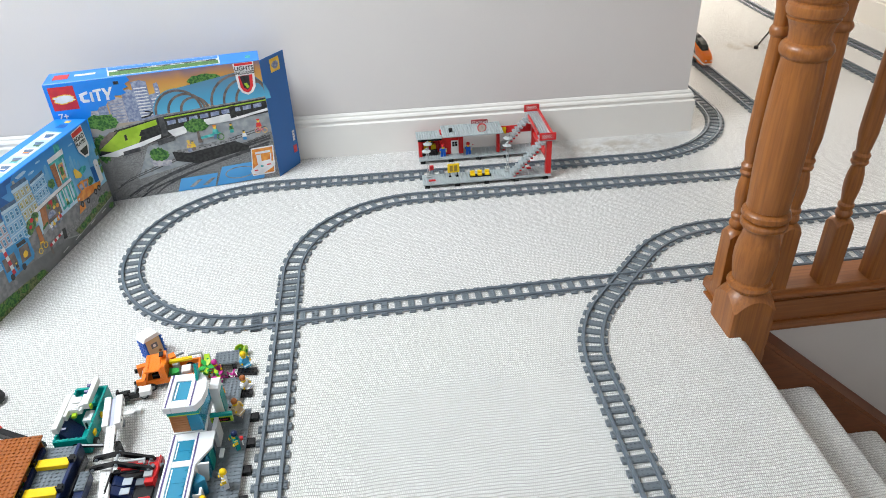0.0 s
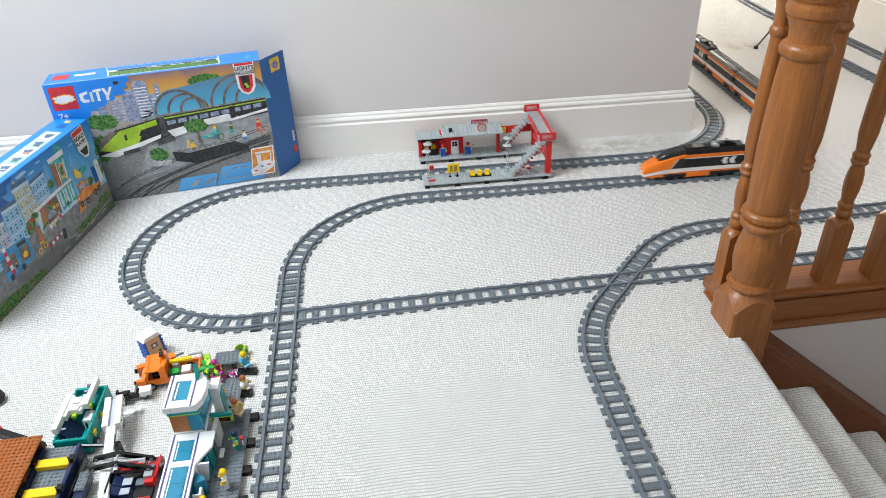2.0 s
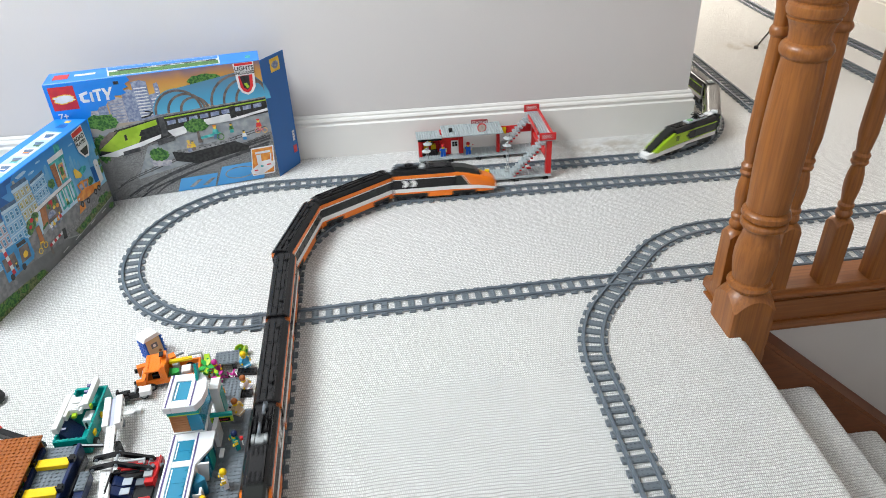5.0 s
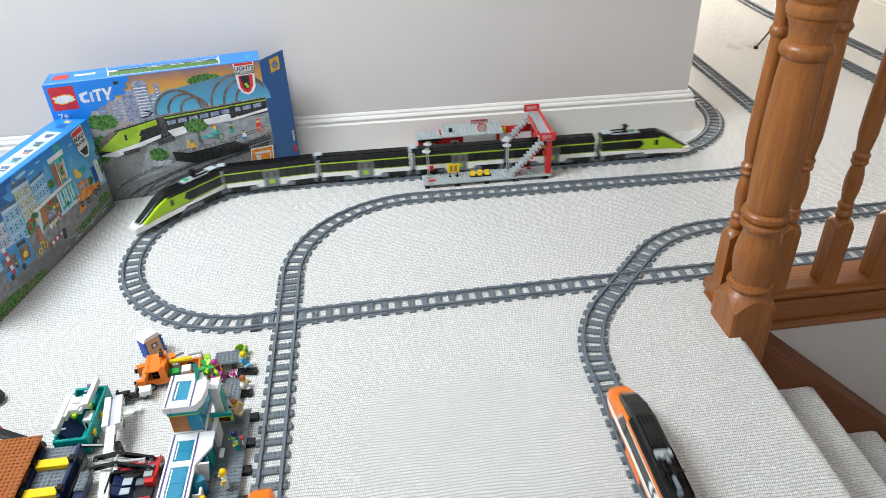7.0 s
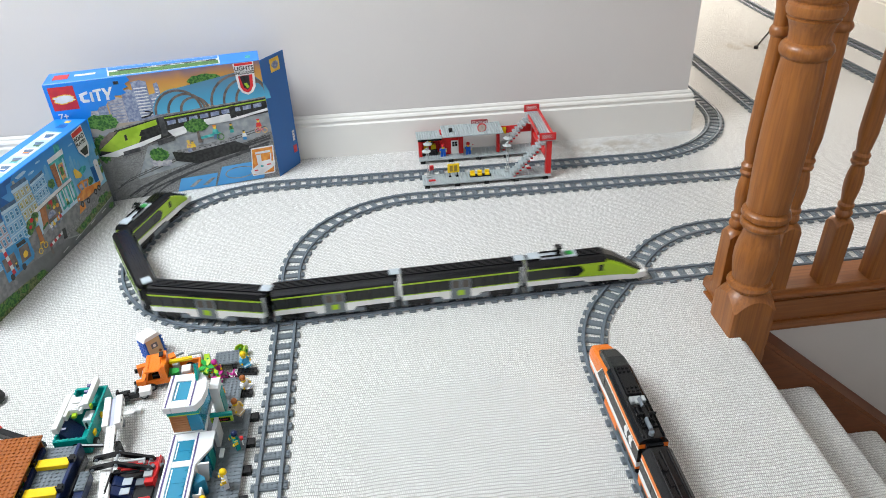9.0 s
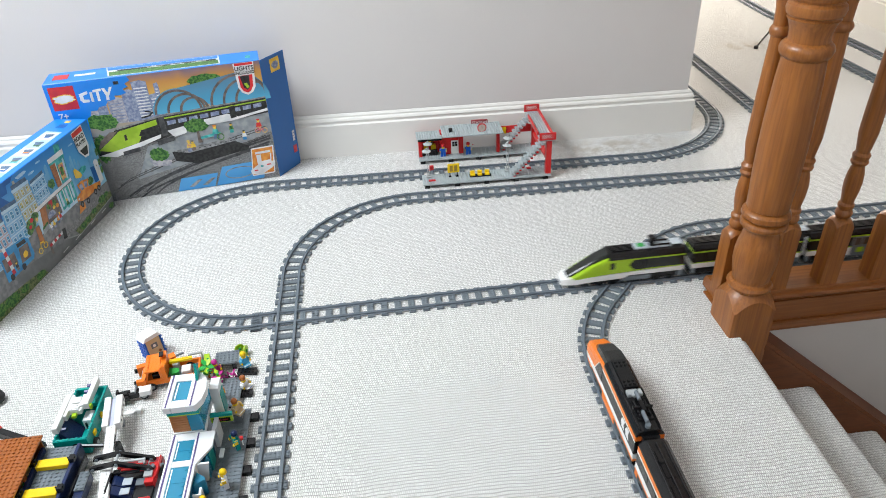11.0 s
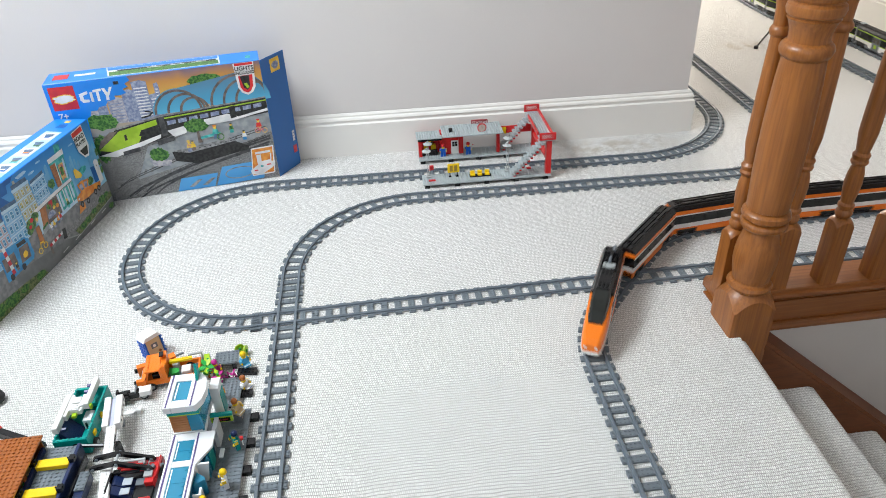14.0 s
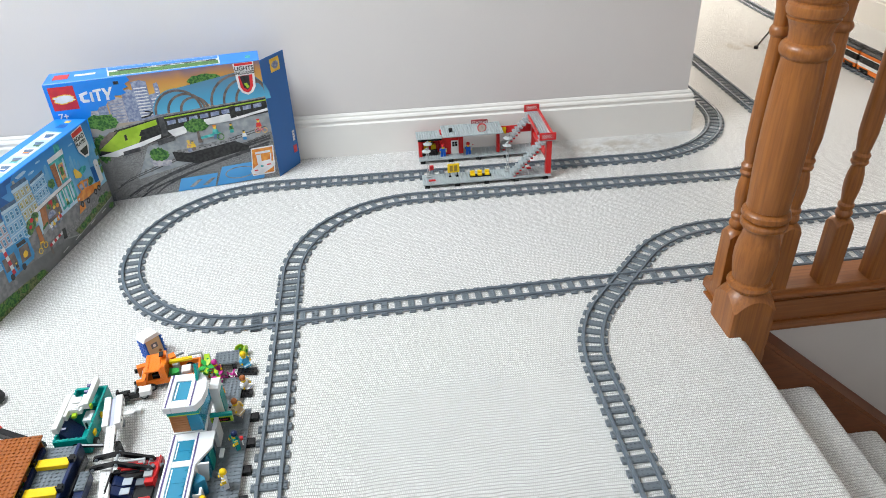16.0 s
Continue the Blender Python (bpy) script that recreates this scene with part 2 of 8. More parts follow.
def build_room():
    EDGE = 0.975
    bm = B()
    nose = [(EDGE - 0.05, 0.0)]
    for i in range(7):
        a = radians(90 - 15 * i)
        nose.append((EDGE - 0.022 + 0.022 * math.cos(a), -0.022 + 0.022 * math.sin(a)))
    nose += [(EDGE, -0.045), (EDGE - 0.025, -0.05), (EDGE - 0.025, -0.18)]
    prism(bm, [(-2.5, 0.0)] + nose + [(-2.5, -0.18)], "y", -2.6, -0.235)
    for v in bm.verts:
        if v.co.x > 0.8:
            v.co.x += 0.010 + 0.034 * (v.co.y + 0.235)
    block(bm, -2.5, EDGE - 0.005, -0.235, 1.1, -0.18, 0.0)
    block(bm, EDGE - 0.005, 2.75, -0.045, 5.3, -0.18, 0.0)
    solid("floor", bm, CARPET, label="cream looped wool carpet in fine ribs", category="carpet")

    bm = B()
    prism(bm, [(-2.6, wall_y(-2.6)), (1.284, wall_y(1.284)), (1.284, 5.3), (-2.6, 5.3)], "z", 0, 2.4)
    solid("wall_north", bm, WALL, label="plain wall painted pale mauve grey", category="wall")
    # skirting board with a moulded top, along the wall and round its corner
    prof = [(0, 0), (0.019, 0), (0.019, 0.108), (0.013, 0.112), (0.013, 0.116), (0.0155, 0.122), (0.0125, 0.128), (0.0085, 0.131), (0.0085, 0.136), (0.004, 0.142), (0, 0.142)]
    bm = B()
    rings = []
    for d, z in prof:
        e = 0.003 + d
        rings.append([bm.verts.new(p) for p in ((-2.49, wall_y(-2.49) - e, z), (1.284 + e, wall_y(1.284) - e, z), (1.284 + e, 5.25, z))])
    for a, b in zip(rings, rings[1:]):
        for i in (0, 1):
            bm.faces.new((a[i], a[i + 1], b[i + 1], b[i]))
    solid("baseboard", bm, GLOSS, label="white gloss skirting board with moulded top", category="skirting board")
    bm = B()
    block(bm, 2.62, 2.75, -0.045, 5.3, 0, 2.4)
    solid("wall_east", bm, WALL, label="plain wall painted pale mauve grey", category="wall")
    bm = B()
    prism(bm, [(2.617 - d, z) for d, z in prof], "y", -0.04, 5.2)
    solid("baseboard", bm, GLOSS, label="white gloss skirting board with moulded top", category="skirting board")
    # Unseen end wall, its opening added behind the far fill lamp.
    bm = B()
    block(bm, 1.31, 2.75, 5.2, 5.3, 0, 0.95)
    block(bm, 1.31, 2.75, 5.2, 5.3, 2.2, 2.4)
    block(bm, 1.31, 1.35, 5.2, 5.3, 0.95, 2.2)
    block(bm, 2.45, 2.75, 5.2, 5.3, 0.95, 2.2)
    solid("wall_far", bm, WALL, label="plain unseen wall with an opening added for a fill lamp", category="wall")
    bm = B()
    block(bm, -2.62, -2.5, -2.6, 1.1, 0, 2.4)
    solid("wall_west", bm, WALL, label="plain wall painted pale mauve grey", category="wall")
    # Closes the room out of view; opening added behind the south fill lamp.
    bm = B()
    block(bm, -2.6, 4.0, -2.72, -2.6, -2.6, 0.9)
    block(bm, -2.6, 4.0, -2.72, -2.6, 2.25, 2.4)
    block(bm, -2.6, -0.9, -2.72, -2.6, 0.9, 2.25)
    block(bm, 0.7, 4.0, -2.72, -2.6, 0.9, 2.25)
    solid("wall_south", bm, WALL, label="plain unseen wall with an opening added for a fill lamp", category="wall")
    # The opening is cut for the assumed roof lamp.
    bm = B()
    for x0, x1, y0, y1 in ((-2.62, -2.0, -2.72, 5.3), (-0.6, 2.75, -2.72, 5.3), (-2.0, -0.6, -2.72, -0.75), (-2.0, -0.6, 0.45, 5.3)):
        block(bm, x0, x1, y0, y1, 2.4, 2.5)
    solid("ceiling", bm, CEILING, label="plain white ceiling with an opening for an assumed roof window", category="ceiling")

    # the stairwell
    bm = B()
    block(bm, 0.958, 2.75, -0.127, -0.05, -2.0, -0.074)
    solid("wall_stairwell", bm, STAIR_WALL, label="grey-painted wall below the balustrade", category="wall")
    bm = B()
    block(bm, 0.985, 2.75, -1.3, -1.2, -2.0, 2.4)
    solid("wall_stair_side", bm, WALL, label="plain wall beside the stairs", category="wall")
    bm = B()
    block(bm, 2.75, 2.85, -2.6, -0.05, -2.0, 2.4)
    solid("wall_stair_end", bm, WALL, label="plain wall at the end of the stairwell", category="wall")
    bm = B()
    going, rise = 0.213, 0.182
    for i in range(7):
        x0 = EDGE + 0.006 + going * i
        z = -rise * (i + 1)
        step_nose = [(x0 - 0.02, z)] + [(x0 + going - 0.022 + 0.022 * math.cos(radians(a)), z - 0.022 + 0.022 * math.sin(radians(a))) for a in range(90, -16, -15)]
        step_nose += [(x0 + going, z - 0.045), (x0 + going - 0.025, z - 0.05), (x0 + going - 0.025, z - 0.2), (x0 - 0.02, z - 0.2)]
        prism(bm, step_nose, "y", -1.2, -0.218)
    for v in bm.verts:
        v.co.x += 0.034 * (v.co.y + 0.235)
    solid("stairs", bm, CARPET, label="stairs covered in cream ribbed carpet", category="stairs")
    # sloping string against the stairwell wall
    slope = rise / going
    top = 0.018
    bm = B()
    prism(bm, [(1.03, top - 0.03 - slope * 0.055), (2.7, top - 0.03 - slope * 1.725), (2.7, -0.42 - slope * 1.725), (1.03, -0.46)], "y", -0.216, -0.186)
    solid("stair_string", bm, PINE_DARK, label="dark varnished timber string beside the stairs", category="stair string")
    bm = B()
    for y0, y1, z0, z1 in ((-0.222, -0.131, 0.0, 0.012), (-0.226, -0.131, -0.012, -0.0002), (-0.2195, -0.131, -0.029, -0.0122)):
        prism(bm, [(1.034, top + z1 - slope * 0.059), (2.7, top + z1 - slope * 1.725), (2.7, top + z0 - slope * 1.725), (1.034, top + z0 - slope * 0.059)], "y", y0, y1)
    solid("trim", bm, PINE_DARK, label="moulded timber capping on the stair string", category="trim")


build_room()


def build_balustrade():
    rail = thing("balustrade", pose(0, 0, 0), "varnished orange pine balustrade with turned spindles at the stair edge", "balustrade")
    y0, y1 = -0.128, -0.042
    bm = B()
    prism(bm, [(y0 + 0.004, 0.004), (y0, 0.009), (y0 - 0.006, 0.014), (y0 - 0.008, 0.02), (y0 - 0.006, 0.026), (y0, 0.028), (y0, 0.034), (y0 + 0.004, 0.036), (y1 - 0.004, 0.036), (y1, 0.032), (y1 + 0.006, 0.02), (y1 + 0.006, 0.004)], "x", 0.971, 2.6)
    part("base_rail", bm, PINE_X, rail)
    bm = B()
    block(bm, 0.962, 2.6, -0.1295, -0.06, -0.05, 0.0038, 0.001)
    part("fascia", bm, PINE_X, rail)
    bm = B()
    prism(bm, [(-0.129, -0.078), (-0.136, -0.074), (-0.138, -0.066), (-0.133, -0.06), (-0.135, -0.0502), (-0.10, -0.0502), (-0.10, -0.078)], "x", 0.962, 2.6)
    part("moulding", bm, PINE_X, rail)
    bm = B()
    prism(bm, [(-0.137, 0.866), (-0.142, 0.9), (-0.12, 0.925), (-0.086, 0.925), (-0.064, 0.9), (-0.069, 0.866)], "x", 0.975, 2.6)
    part("handrail", bm, PINE_X, rail)
    # newel post
    nx, ny, h = 0.991, -0.179, 0.0465
    bm = B()
    shouldered(bm, h, -0.30, [(0.058, 0.0665), (0.066, 0.061), (0.074, 0.056), (0.082, 0.051), (0.089, 0.046), (0.095, 0.041), (0.1, 0.037), (0.102, 0.034)], (nx, ny))
    newel = part("newel_post", bm, PINE, rail)
    bm = B()
    turned(bm, [(0.1, 0.036), (0.1015, 0.039), (0.105, 0.0435), (0.111, 0.0455), (0.117, 0.0425), (0.1195, 0.037), (0.123, 0.0355), (0.127, 0.037),
                (0.145, 0.0405), (0.165, 0.0432), (0.185, 0.0435), (0.205, 0.0408), (0.222, 0.0365), (0.235, 0.0345), (0.243, 0.035), (0.2465, 0.0365),
                (0.248, 0.041), (0.253, 0.0448), (0.259, 0.0452), (0.264, 0.0425), (0.2655, 0.0375), (0.2675, 0.0375), (0.269, 0.042), (0.275, 0.0465), (0.283, 0.0458), (0.288, 0.0415),
                (0.2895, 0.0375), (0.292, 0.0375), (0.2935, 0.0398), (0.31, 0.0405), (0.36, 0.0425), (0.42, 0.0435), (0.50, 0.0425), (0.56, 0.0395), (0.588, 0.0372),
                (0.590, 0.0372), (0.5915, 0.0398), (0.597, 0.0432), (0.605, 0.0448), (0.612, 0.0430), (0.6165, 0.0385), (0.619, 0.0345), (0.628, 0.0338), (0.640, 0.0355), (0.652, 0.040), (0.657, 0.0432),
                (0.659, 0.0405), (0.661, 0.0405), (0.664, 0.0455), (0.672, 0.0478), (0.680, 0.0462), (0.684, 0.0418), (0.687, 0.0418), (0.690, 0.0452), (0.70, 0.0485), (0.73, 0.049), (0.74, 0.045)], 48, (nx, ny))
    part("shaft", bm, PINE, newel)
    bm = B()
    block(bm, nx - h, nx + h, ny - h, ny + h, 0.738, 0.96, 0.003)
    part("head", bm, PINE, newel)
    # spindles
    def spindle():
        w = 0.0205
        bm = B()
        shouldered(bm, w, 0, [(0.1425, 0.0295), (0.147, 0.028), (0.153, 0.025), (0.158, 0.021), (0.162, 0.017), (0.1645, 0.013)], sides=32)
        turned(bm, [(0.16, 0.012), (0.166, 0.0125), (0.17, 0.016), (0.176, 0.0175), (0.182, 0.016), (0.186, 0.0135), (0.192, 0.0165), (0.197, 0.0165), (0.202, 0.013), (0.21, 0.0135),
                    (0.23, 0.0165), (0.25, 0.0175), (0.27, 0.016), (0.288, 0.012), (0.292, 0.016), (0.297, 0.0175), (0.302, 0.015), (0.306, 0.0165), (0.312, 0.0175), (0.318, 0.013), (0.325, 0.014),
                    (0.36, 0.0185), (0.40, 0.0185), (0.50, 0.0165), (0.562, 0.0145), (0.569, 0.0142), (0.5705, 0.0160), (0.574, 0.0182), (0.579, 0.0193), (0.584, 0.0182), (0.5875, 0.0160), (0.589, 0.0142), (0.62, 0.0155), (0.638, 0.0188), (0.642, 0.0145), (0.646, 0.0145), (0.650, 0.0188), (0.660, 0.0205), (0.72, 0.0205)], 20)
        block(bm, -w, w, -w, w, 0.715, 0.84, 0.003)
        me = bpy.data.meshes.new("spindle")
        bm.to_mesh(me)
        bm.free()
        me.set_sharp_from_angle(angle=radians(32))
        me.materials.append(PINE)
        return me
    me = spindle()
    for i in range(13):
        piece("spindle", me, pose(0.982 + 0.1185 * i, -0.104, 0.036), rail)


build_balustrade()


# ---- the toy railway's lines ----
def step(section, d):
    x, y, a, k, _ = section
    if abs(k) < 1e-6:
        return x + d * math.cos(a), y + d * math.sin(a), a
    return x + (math.sin(a + k * d) - math.sin(a)) / k, y - (math.cos(a + k * d) - math.cos(a)) / k, a + k * d


def lay(x, y, heading, runs):
    """Sections (x, y, heading, curvature, length) of a line laid from a start; runs are (length, turn in degrees)."""
    out = []
    a = radians(heading)
    for length, turn in runs:
        out.append((x, y, a, radians(turn) / length, length))
        x, y, a = step(out[-1], length)
    return out


def along(line, s):
    for section in line:
        if s <= section[4] or section is line[-1]:
            return step(section, s)
        s -= section[4]


def back(line):
    """The same line run the other way."""
    out = []
    for section in reversed(line):
        x, y, a = step(section, section[4])
        out.append((x, y, a + math.pi, -section[3], section[4]))
    return out


def arc(r, turn):
    return (r * radians(abs(turn)), turn)


def total(line):
    return sum(section[4] for section in line)


GREEN_IN = back(lay(0, 0, 181.5, [(.073, 0), arc(.336, -183), (1.145, 0), arc(.362, 91.5), (3.8, 0)]))
GREEN_OUT = lay(0, 0, 1.5, [(.7, -.8), (.7, -.7), (.65, 0), arc(.32, 90), (1.25, 0), (.25, 27), (.25, -29), (2.7, 0)])
ORANGE_IN = back(lay(0, 0, 90, [(.17, 0), arc(.342, -91.8), (.915, 0), arc(.32, 90), (2.2, 0)]))
ORANGE_OUT = lay(0, 0, -90, [(.74, 0), arc(.3215, 179.5), (.47, 0), arc(.32, -41.5), (.22, 0), arc(.32, -47.5), (.765, 0), arc(.32, 90.5), (1.5, 0)])
GREEN_LINE, GREEN_ZERO = GREEN_IN + GREEN_OUT, total(GREEN_IN)
ORANGE_LINE, ORANGE_ZERO = ORANGE_IN + ORANGE_OUT, total(ORANGE_IN)
RAIL_TOP = 0.0096


def sleeper_mesh():
    bm = B()
    block(bm, -0.0078, 0.0078, -0.032, 0.032, 0, 0.0048, 0.0005)
    for y0, n in ((-0.016, 4), (-0.032, 1), (0.024, 1)):
        pegs(bm, -0.008, y0, 0.0049, 2, n, 7)
    me = bpy.data.meshes.new("sleeper")
    bm.to_mesh(me)
    bm.free()
    me.materials.append(DGREY)
    return me


def rail_bar(section, side, length):
    """One rail of a track piece, in the world."""
    prof = [(-0.0044, 0.0035), (0.0044, 0.0035), (0.0030, 0.0056), (0.0030, 0.0090), (0.0024, RAIL_TOP), (-0.0024, RAIL_TOP), (-0.0030, 0.0090), (-0.0030, 0.0056)]
    n = max(1, math.ceil(abs(section[3]) * length / radians(4.5)))
    bm = B()
    rings = []
    for i in range(n + 1):
        x, y, a = step(section, 0.0004 + (length - 0.0008) * i / n)
        rings.append([bm.verts.new((x - math.sin(a) * (side * 0.02 + u), y + math.cos(a) * (side * 0.02 + u), z)) for u, z in prof])
    for p, q in zip(rings, rings[1:]):
        for i in range(len(prof)):
            j = (i + 1) % len(prof)
            bm.faces.new((p[i], p[j], q[j], q[i]))
    bm.faces.new(list(reversed(rings[0])))
    bm.faces.new(rings[-1])
    bmesh.ops.recalc_face_normals(bm, faces=bm.faces[:])
    return bm


SLEEPER = sleeper_mesh()


def near_other(x, y, other, gap):
    return any(math.hypot(x - px, y - py) < gap for px, py in other)


def build_line(sections, lift, limit_y, skip_near=(), first_gap=0.0):
    """Track pieces of 128 mm or 22.5 degrees, each with two rails and its sleepers."""
    for section in sections:
        start = first_gap if section is sections[0] else 0.0
        left = section[4] - start
        count = max(1, round(left / 0.128))
        size = left / count
        for i in range(count):
            x, y, a = step(section, start + i * size)
            if y > limit_y:
                continue
            sub = (x, y, a, section[3], size)
            bend = abs(section[3]) > 0.5
            track = thing("toy_rail_track", pose(0, 0, lift), ("curved" if bend else "straight") + " dark bluish grey plastic toy railway track on carpet", "toy track", "pieces of toy railway track")
            for side in (-1, 1):
                part("rail", rail_bar(sub, side, size), RAILGREY, track)
            for k in range(4):
                sx, sy, sa = step(sub, size * k / 4)
                if near_other(sx, sy, skip_near, 0.036) or math.hypot(sx, sy) < 0.045:
                    continue
                piece("sleeper", SLEEPER, pose(sx, sy, 0, 0, 0, math.degrees(sa)), track)


def build_tracks():
    dense = [along(ORANGE_OUT, 2.1 + 0.005 * i)[:2] for i in range(160)]
    build_line(back(GREEN_IN), 0.0, 3.0, first_gap=0.064)
    build_line(GREEN_OUT, 0.0, 3.0, dense, first_gap=0.064)
    build_line(back(ORANGE_IN), 0.0006, 3.0, first_gap=0.064)
    build_line(ORANGE_OUT, 0.0006, 1.66, first_gap=0.064)
    # the crossing at which the two lines meet squarely
    cross = thing("toy_rail_crossing", pose(0, 0, 0.0003, 0, 0, 0.7), "dark bluish grey plastic toy railway crossing of two straight tracks", "toy track", "pieces of toy railway track")
    for turn in (0, 90):
        for side in (-1, 1):
            bm = rail_bar((-0.064, 0, 0, 0, 0.128), side, 0.128)
            bmesh.ops.rotate(bm, verts=bm.verts[:], cent=(0, 0, 0), matrix=Matrix.Rotation(radians(turn), 3, "Z"))
            bmesh.ops.translate(bm, verts=bm.verts[:], vec=(0, 0, 0.0002 if turn else 0))
            part("rail", bm, RAILGREY, cross)
        for d in (-0.064, -0.036, 0.036):
            bm = B()
            w = 0.0078 if d < -0.04 else 0.006
            ends = 0.032 if d < -0.04 else 0.031
            block(bm, d - w, d + w, -ends, ends, 0, 0.0046 + 0.0001 * (turn > 0), 0.0005)
            pegs(bm, d - 0.004, -0.016, 0.0046, 1, 4, 6)
            bmesh.ops.rotate(bm, verts=bm.verts[:], cent=(0, 0, 0), matrix=Matrix.Rotation(radians(turn), 3, "Z"))
            part("sleeper", bm, DGREY, cross)


build_tracks()


# ---- the toy trains ----
def loft(bm, sections):
    """Skin over cross-sections (x, [(y, z), ...]) with the same number of points each."""
    rings = [[bm.verts.new((x, y, z)) for y, z in pts] for x, pts in sections]
    fs = []
    for a, b in zip(rings, rings[1:]):
        for i in range(len(a)):
            j = (i + 1) % len(a)
            fs.append(bm.faces.new((a[i], a[j], b[j], b[i])))
    fs += [bm.faces.new(rings[0]), bm.faces.new(rings[-1])]
    bmesh.ops.recalc_face_normals(bm, faces=fs)
    return bm


def sym(*half):
    """A closed outline from its right half, bottom to top."""
    return [(y, z) for y, z in half] + [(-y, z) for y, z in reversed(half)]


def bogie(parent, x):
    bm = B()
    block(bm, x - 0.026, x + 0.026, -0.020, 0.020, 0.014, 0.021, 0.001)
    for sx in (-0.016, 0.016):
        block(bm, x + sx - 0.008, x + sx + 0.008, -0.0235, 0.0235, 0.012, 0.020, 0.001)
    b = part("bogie", bm, BLACK, parent)
    for sx in (-0.016, 0.016):
        for y in (-0.021, 0.0165):
            part("wheel", rod(B(), (x + sx, y, RAIL_TOP + 0.0085), 0.0085, 0.0045, 12, "y"), BLACK, b)
    return b


def orange_carriage():
    """Passenger car of the orange train."""
    h = 0.1185
    car = thing("toy_train_carriage", pose(0, 0, 0), "orange, black and white plastic toy train carriage with dark windows", "toy train", "cars of the orange toy train")
    w = 0.025
    part("chassis", block(B(), -h, h, -0.022, 0.022, 0.019, 0.027), BLACK, car)
    for x0, x1 in ((-0.05, 0.05),):
        part("skirt", block(B(), x0, x1, -w - .0005, w + .0005, 0.017, 0.0272, 0.0008), ORANGE_P, car)
    for sx in (-1, 1):
        part("skirt", block(B(), min(sx * 0.106, sx * h), max(sx * 0.106, sx * h), -w, w, 0.0185, 0.0272, 0.0008), ORANGE_P, car)
        part("skirt", block(B(), min(sx * 0.0505, sx * 0.1055), max(sx * 0.0505, sx * 0.1055), -w, w, 0.0225, 0.0272), BLACK, car)
        bogie(car, sx * 0.079)
    part("lower_band", block(B(), -h, h, -w, w, 0.0274, 0.0305), ORANGE_P, car)
    part("white_stripe", block(B(), -h, h, -w - .0003, w + .0003, 0.0307, 0.0395, 0.0005), WHITE, car)
    body = part("window_band", block(B(), -h, h, -w, w, 0.0397, 0.0555), BLACK, car)
    for sy in (-1, 1):
        part("pin_stripe", block(B(), -h, h, min(sy * w, sy * (w + .0005)), max(sy * w, sy * (w + .0005)), 0.0538, 0.0555), WHITE, body)
        for i in range(6):
            x0 = -0.1 + i * 0.0337
            part("window", block(B(), x0, x0 + 0.030, min(sy * w, sy * (w + .0006)), max(sy * w, sy * (w + .0006)), 0.042, 0.0525), SMOKE, body)
    part("orange_stripe", block(B(), -h, h, -w - .0003, w + .0003, 0.0557, 0.0632, 0.0005), ORANGE_P, car)
    bm = B()
    prism(bm, sym((w, 0.0634), (w - 0.001, 0.0662), (w - 0.008, 0.0725), (w - 0.013, 0.0745)), "x", -h, h)
    roof = part("roof", bm, BLACK, car)
    for i in range(3):
        part("roof_plate", block(B(), -0.095 + i * 0.068, -0.042 + i * 0.068, -0.009, 0.009, 0.0745, 0.0757, 0.0006), BLACK, roof)
    for y in (-0.0125, 0.0, 0.0125):
        part("roof_pipe", rod(B(), (-h + 0.008, y, 0.0752 if y else 0.0762), 0.0013, 2 * h - 0.016, 8, "x"), BLACK, roof)
    for x in (-0.088, 0.072):
        part("roof_vent", rod(B(), (x, 0.006, 0.0745), 0.0045, 0.0035, 10), BLACK, roof)
    part("gangway", block(B(), h, h + 0.011, -0.015, 0.015, 0.026, 0.066, 0.001), BLACK, car)
    return car


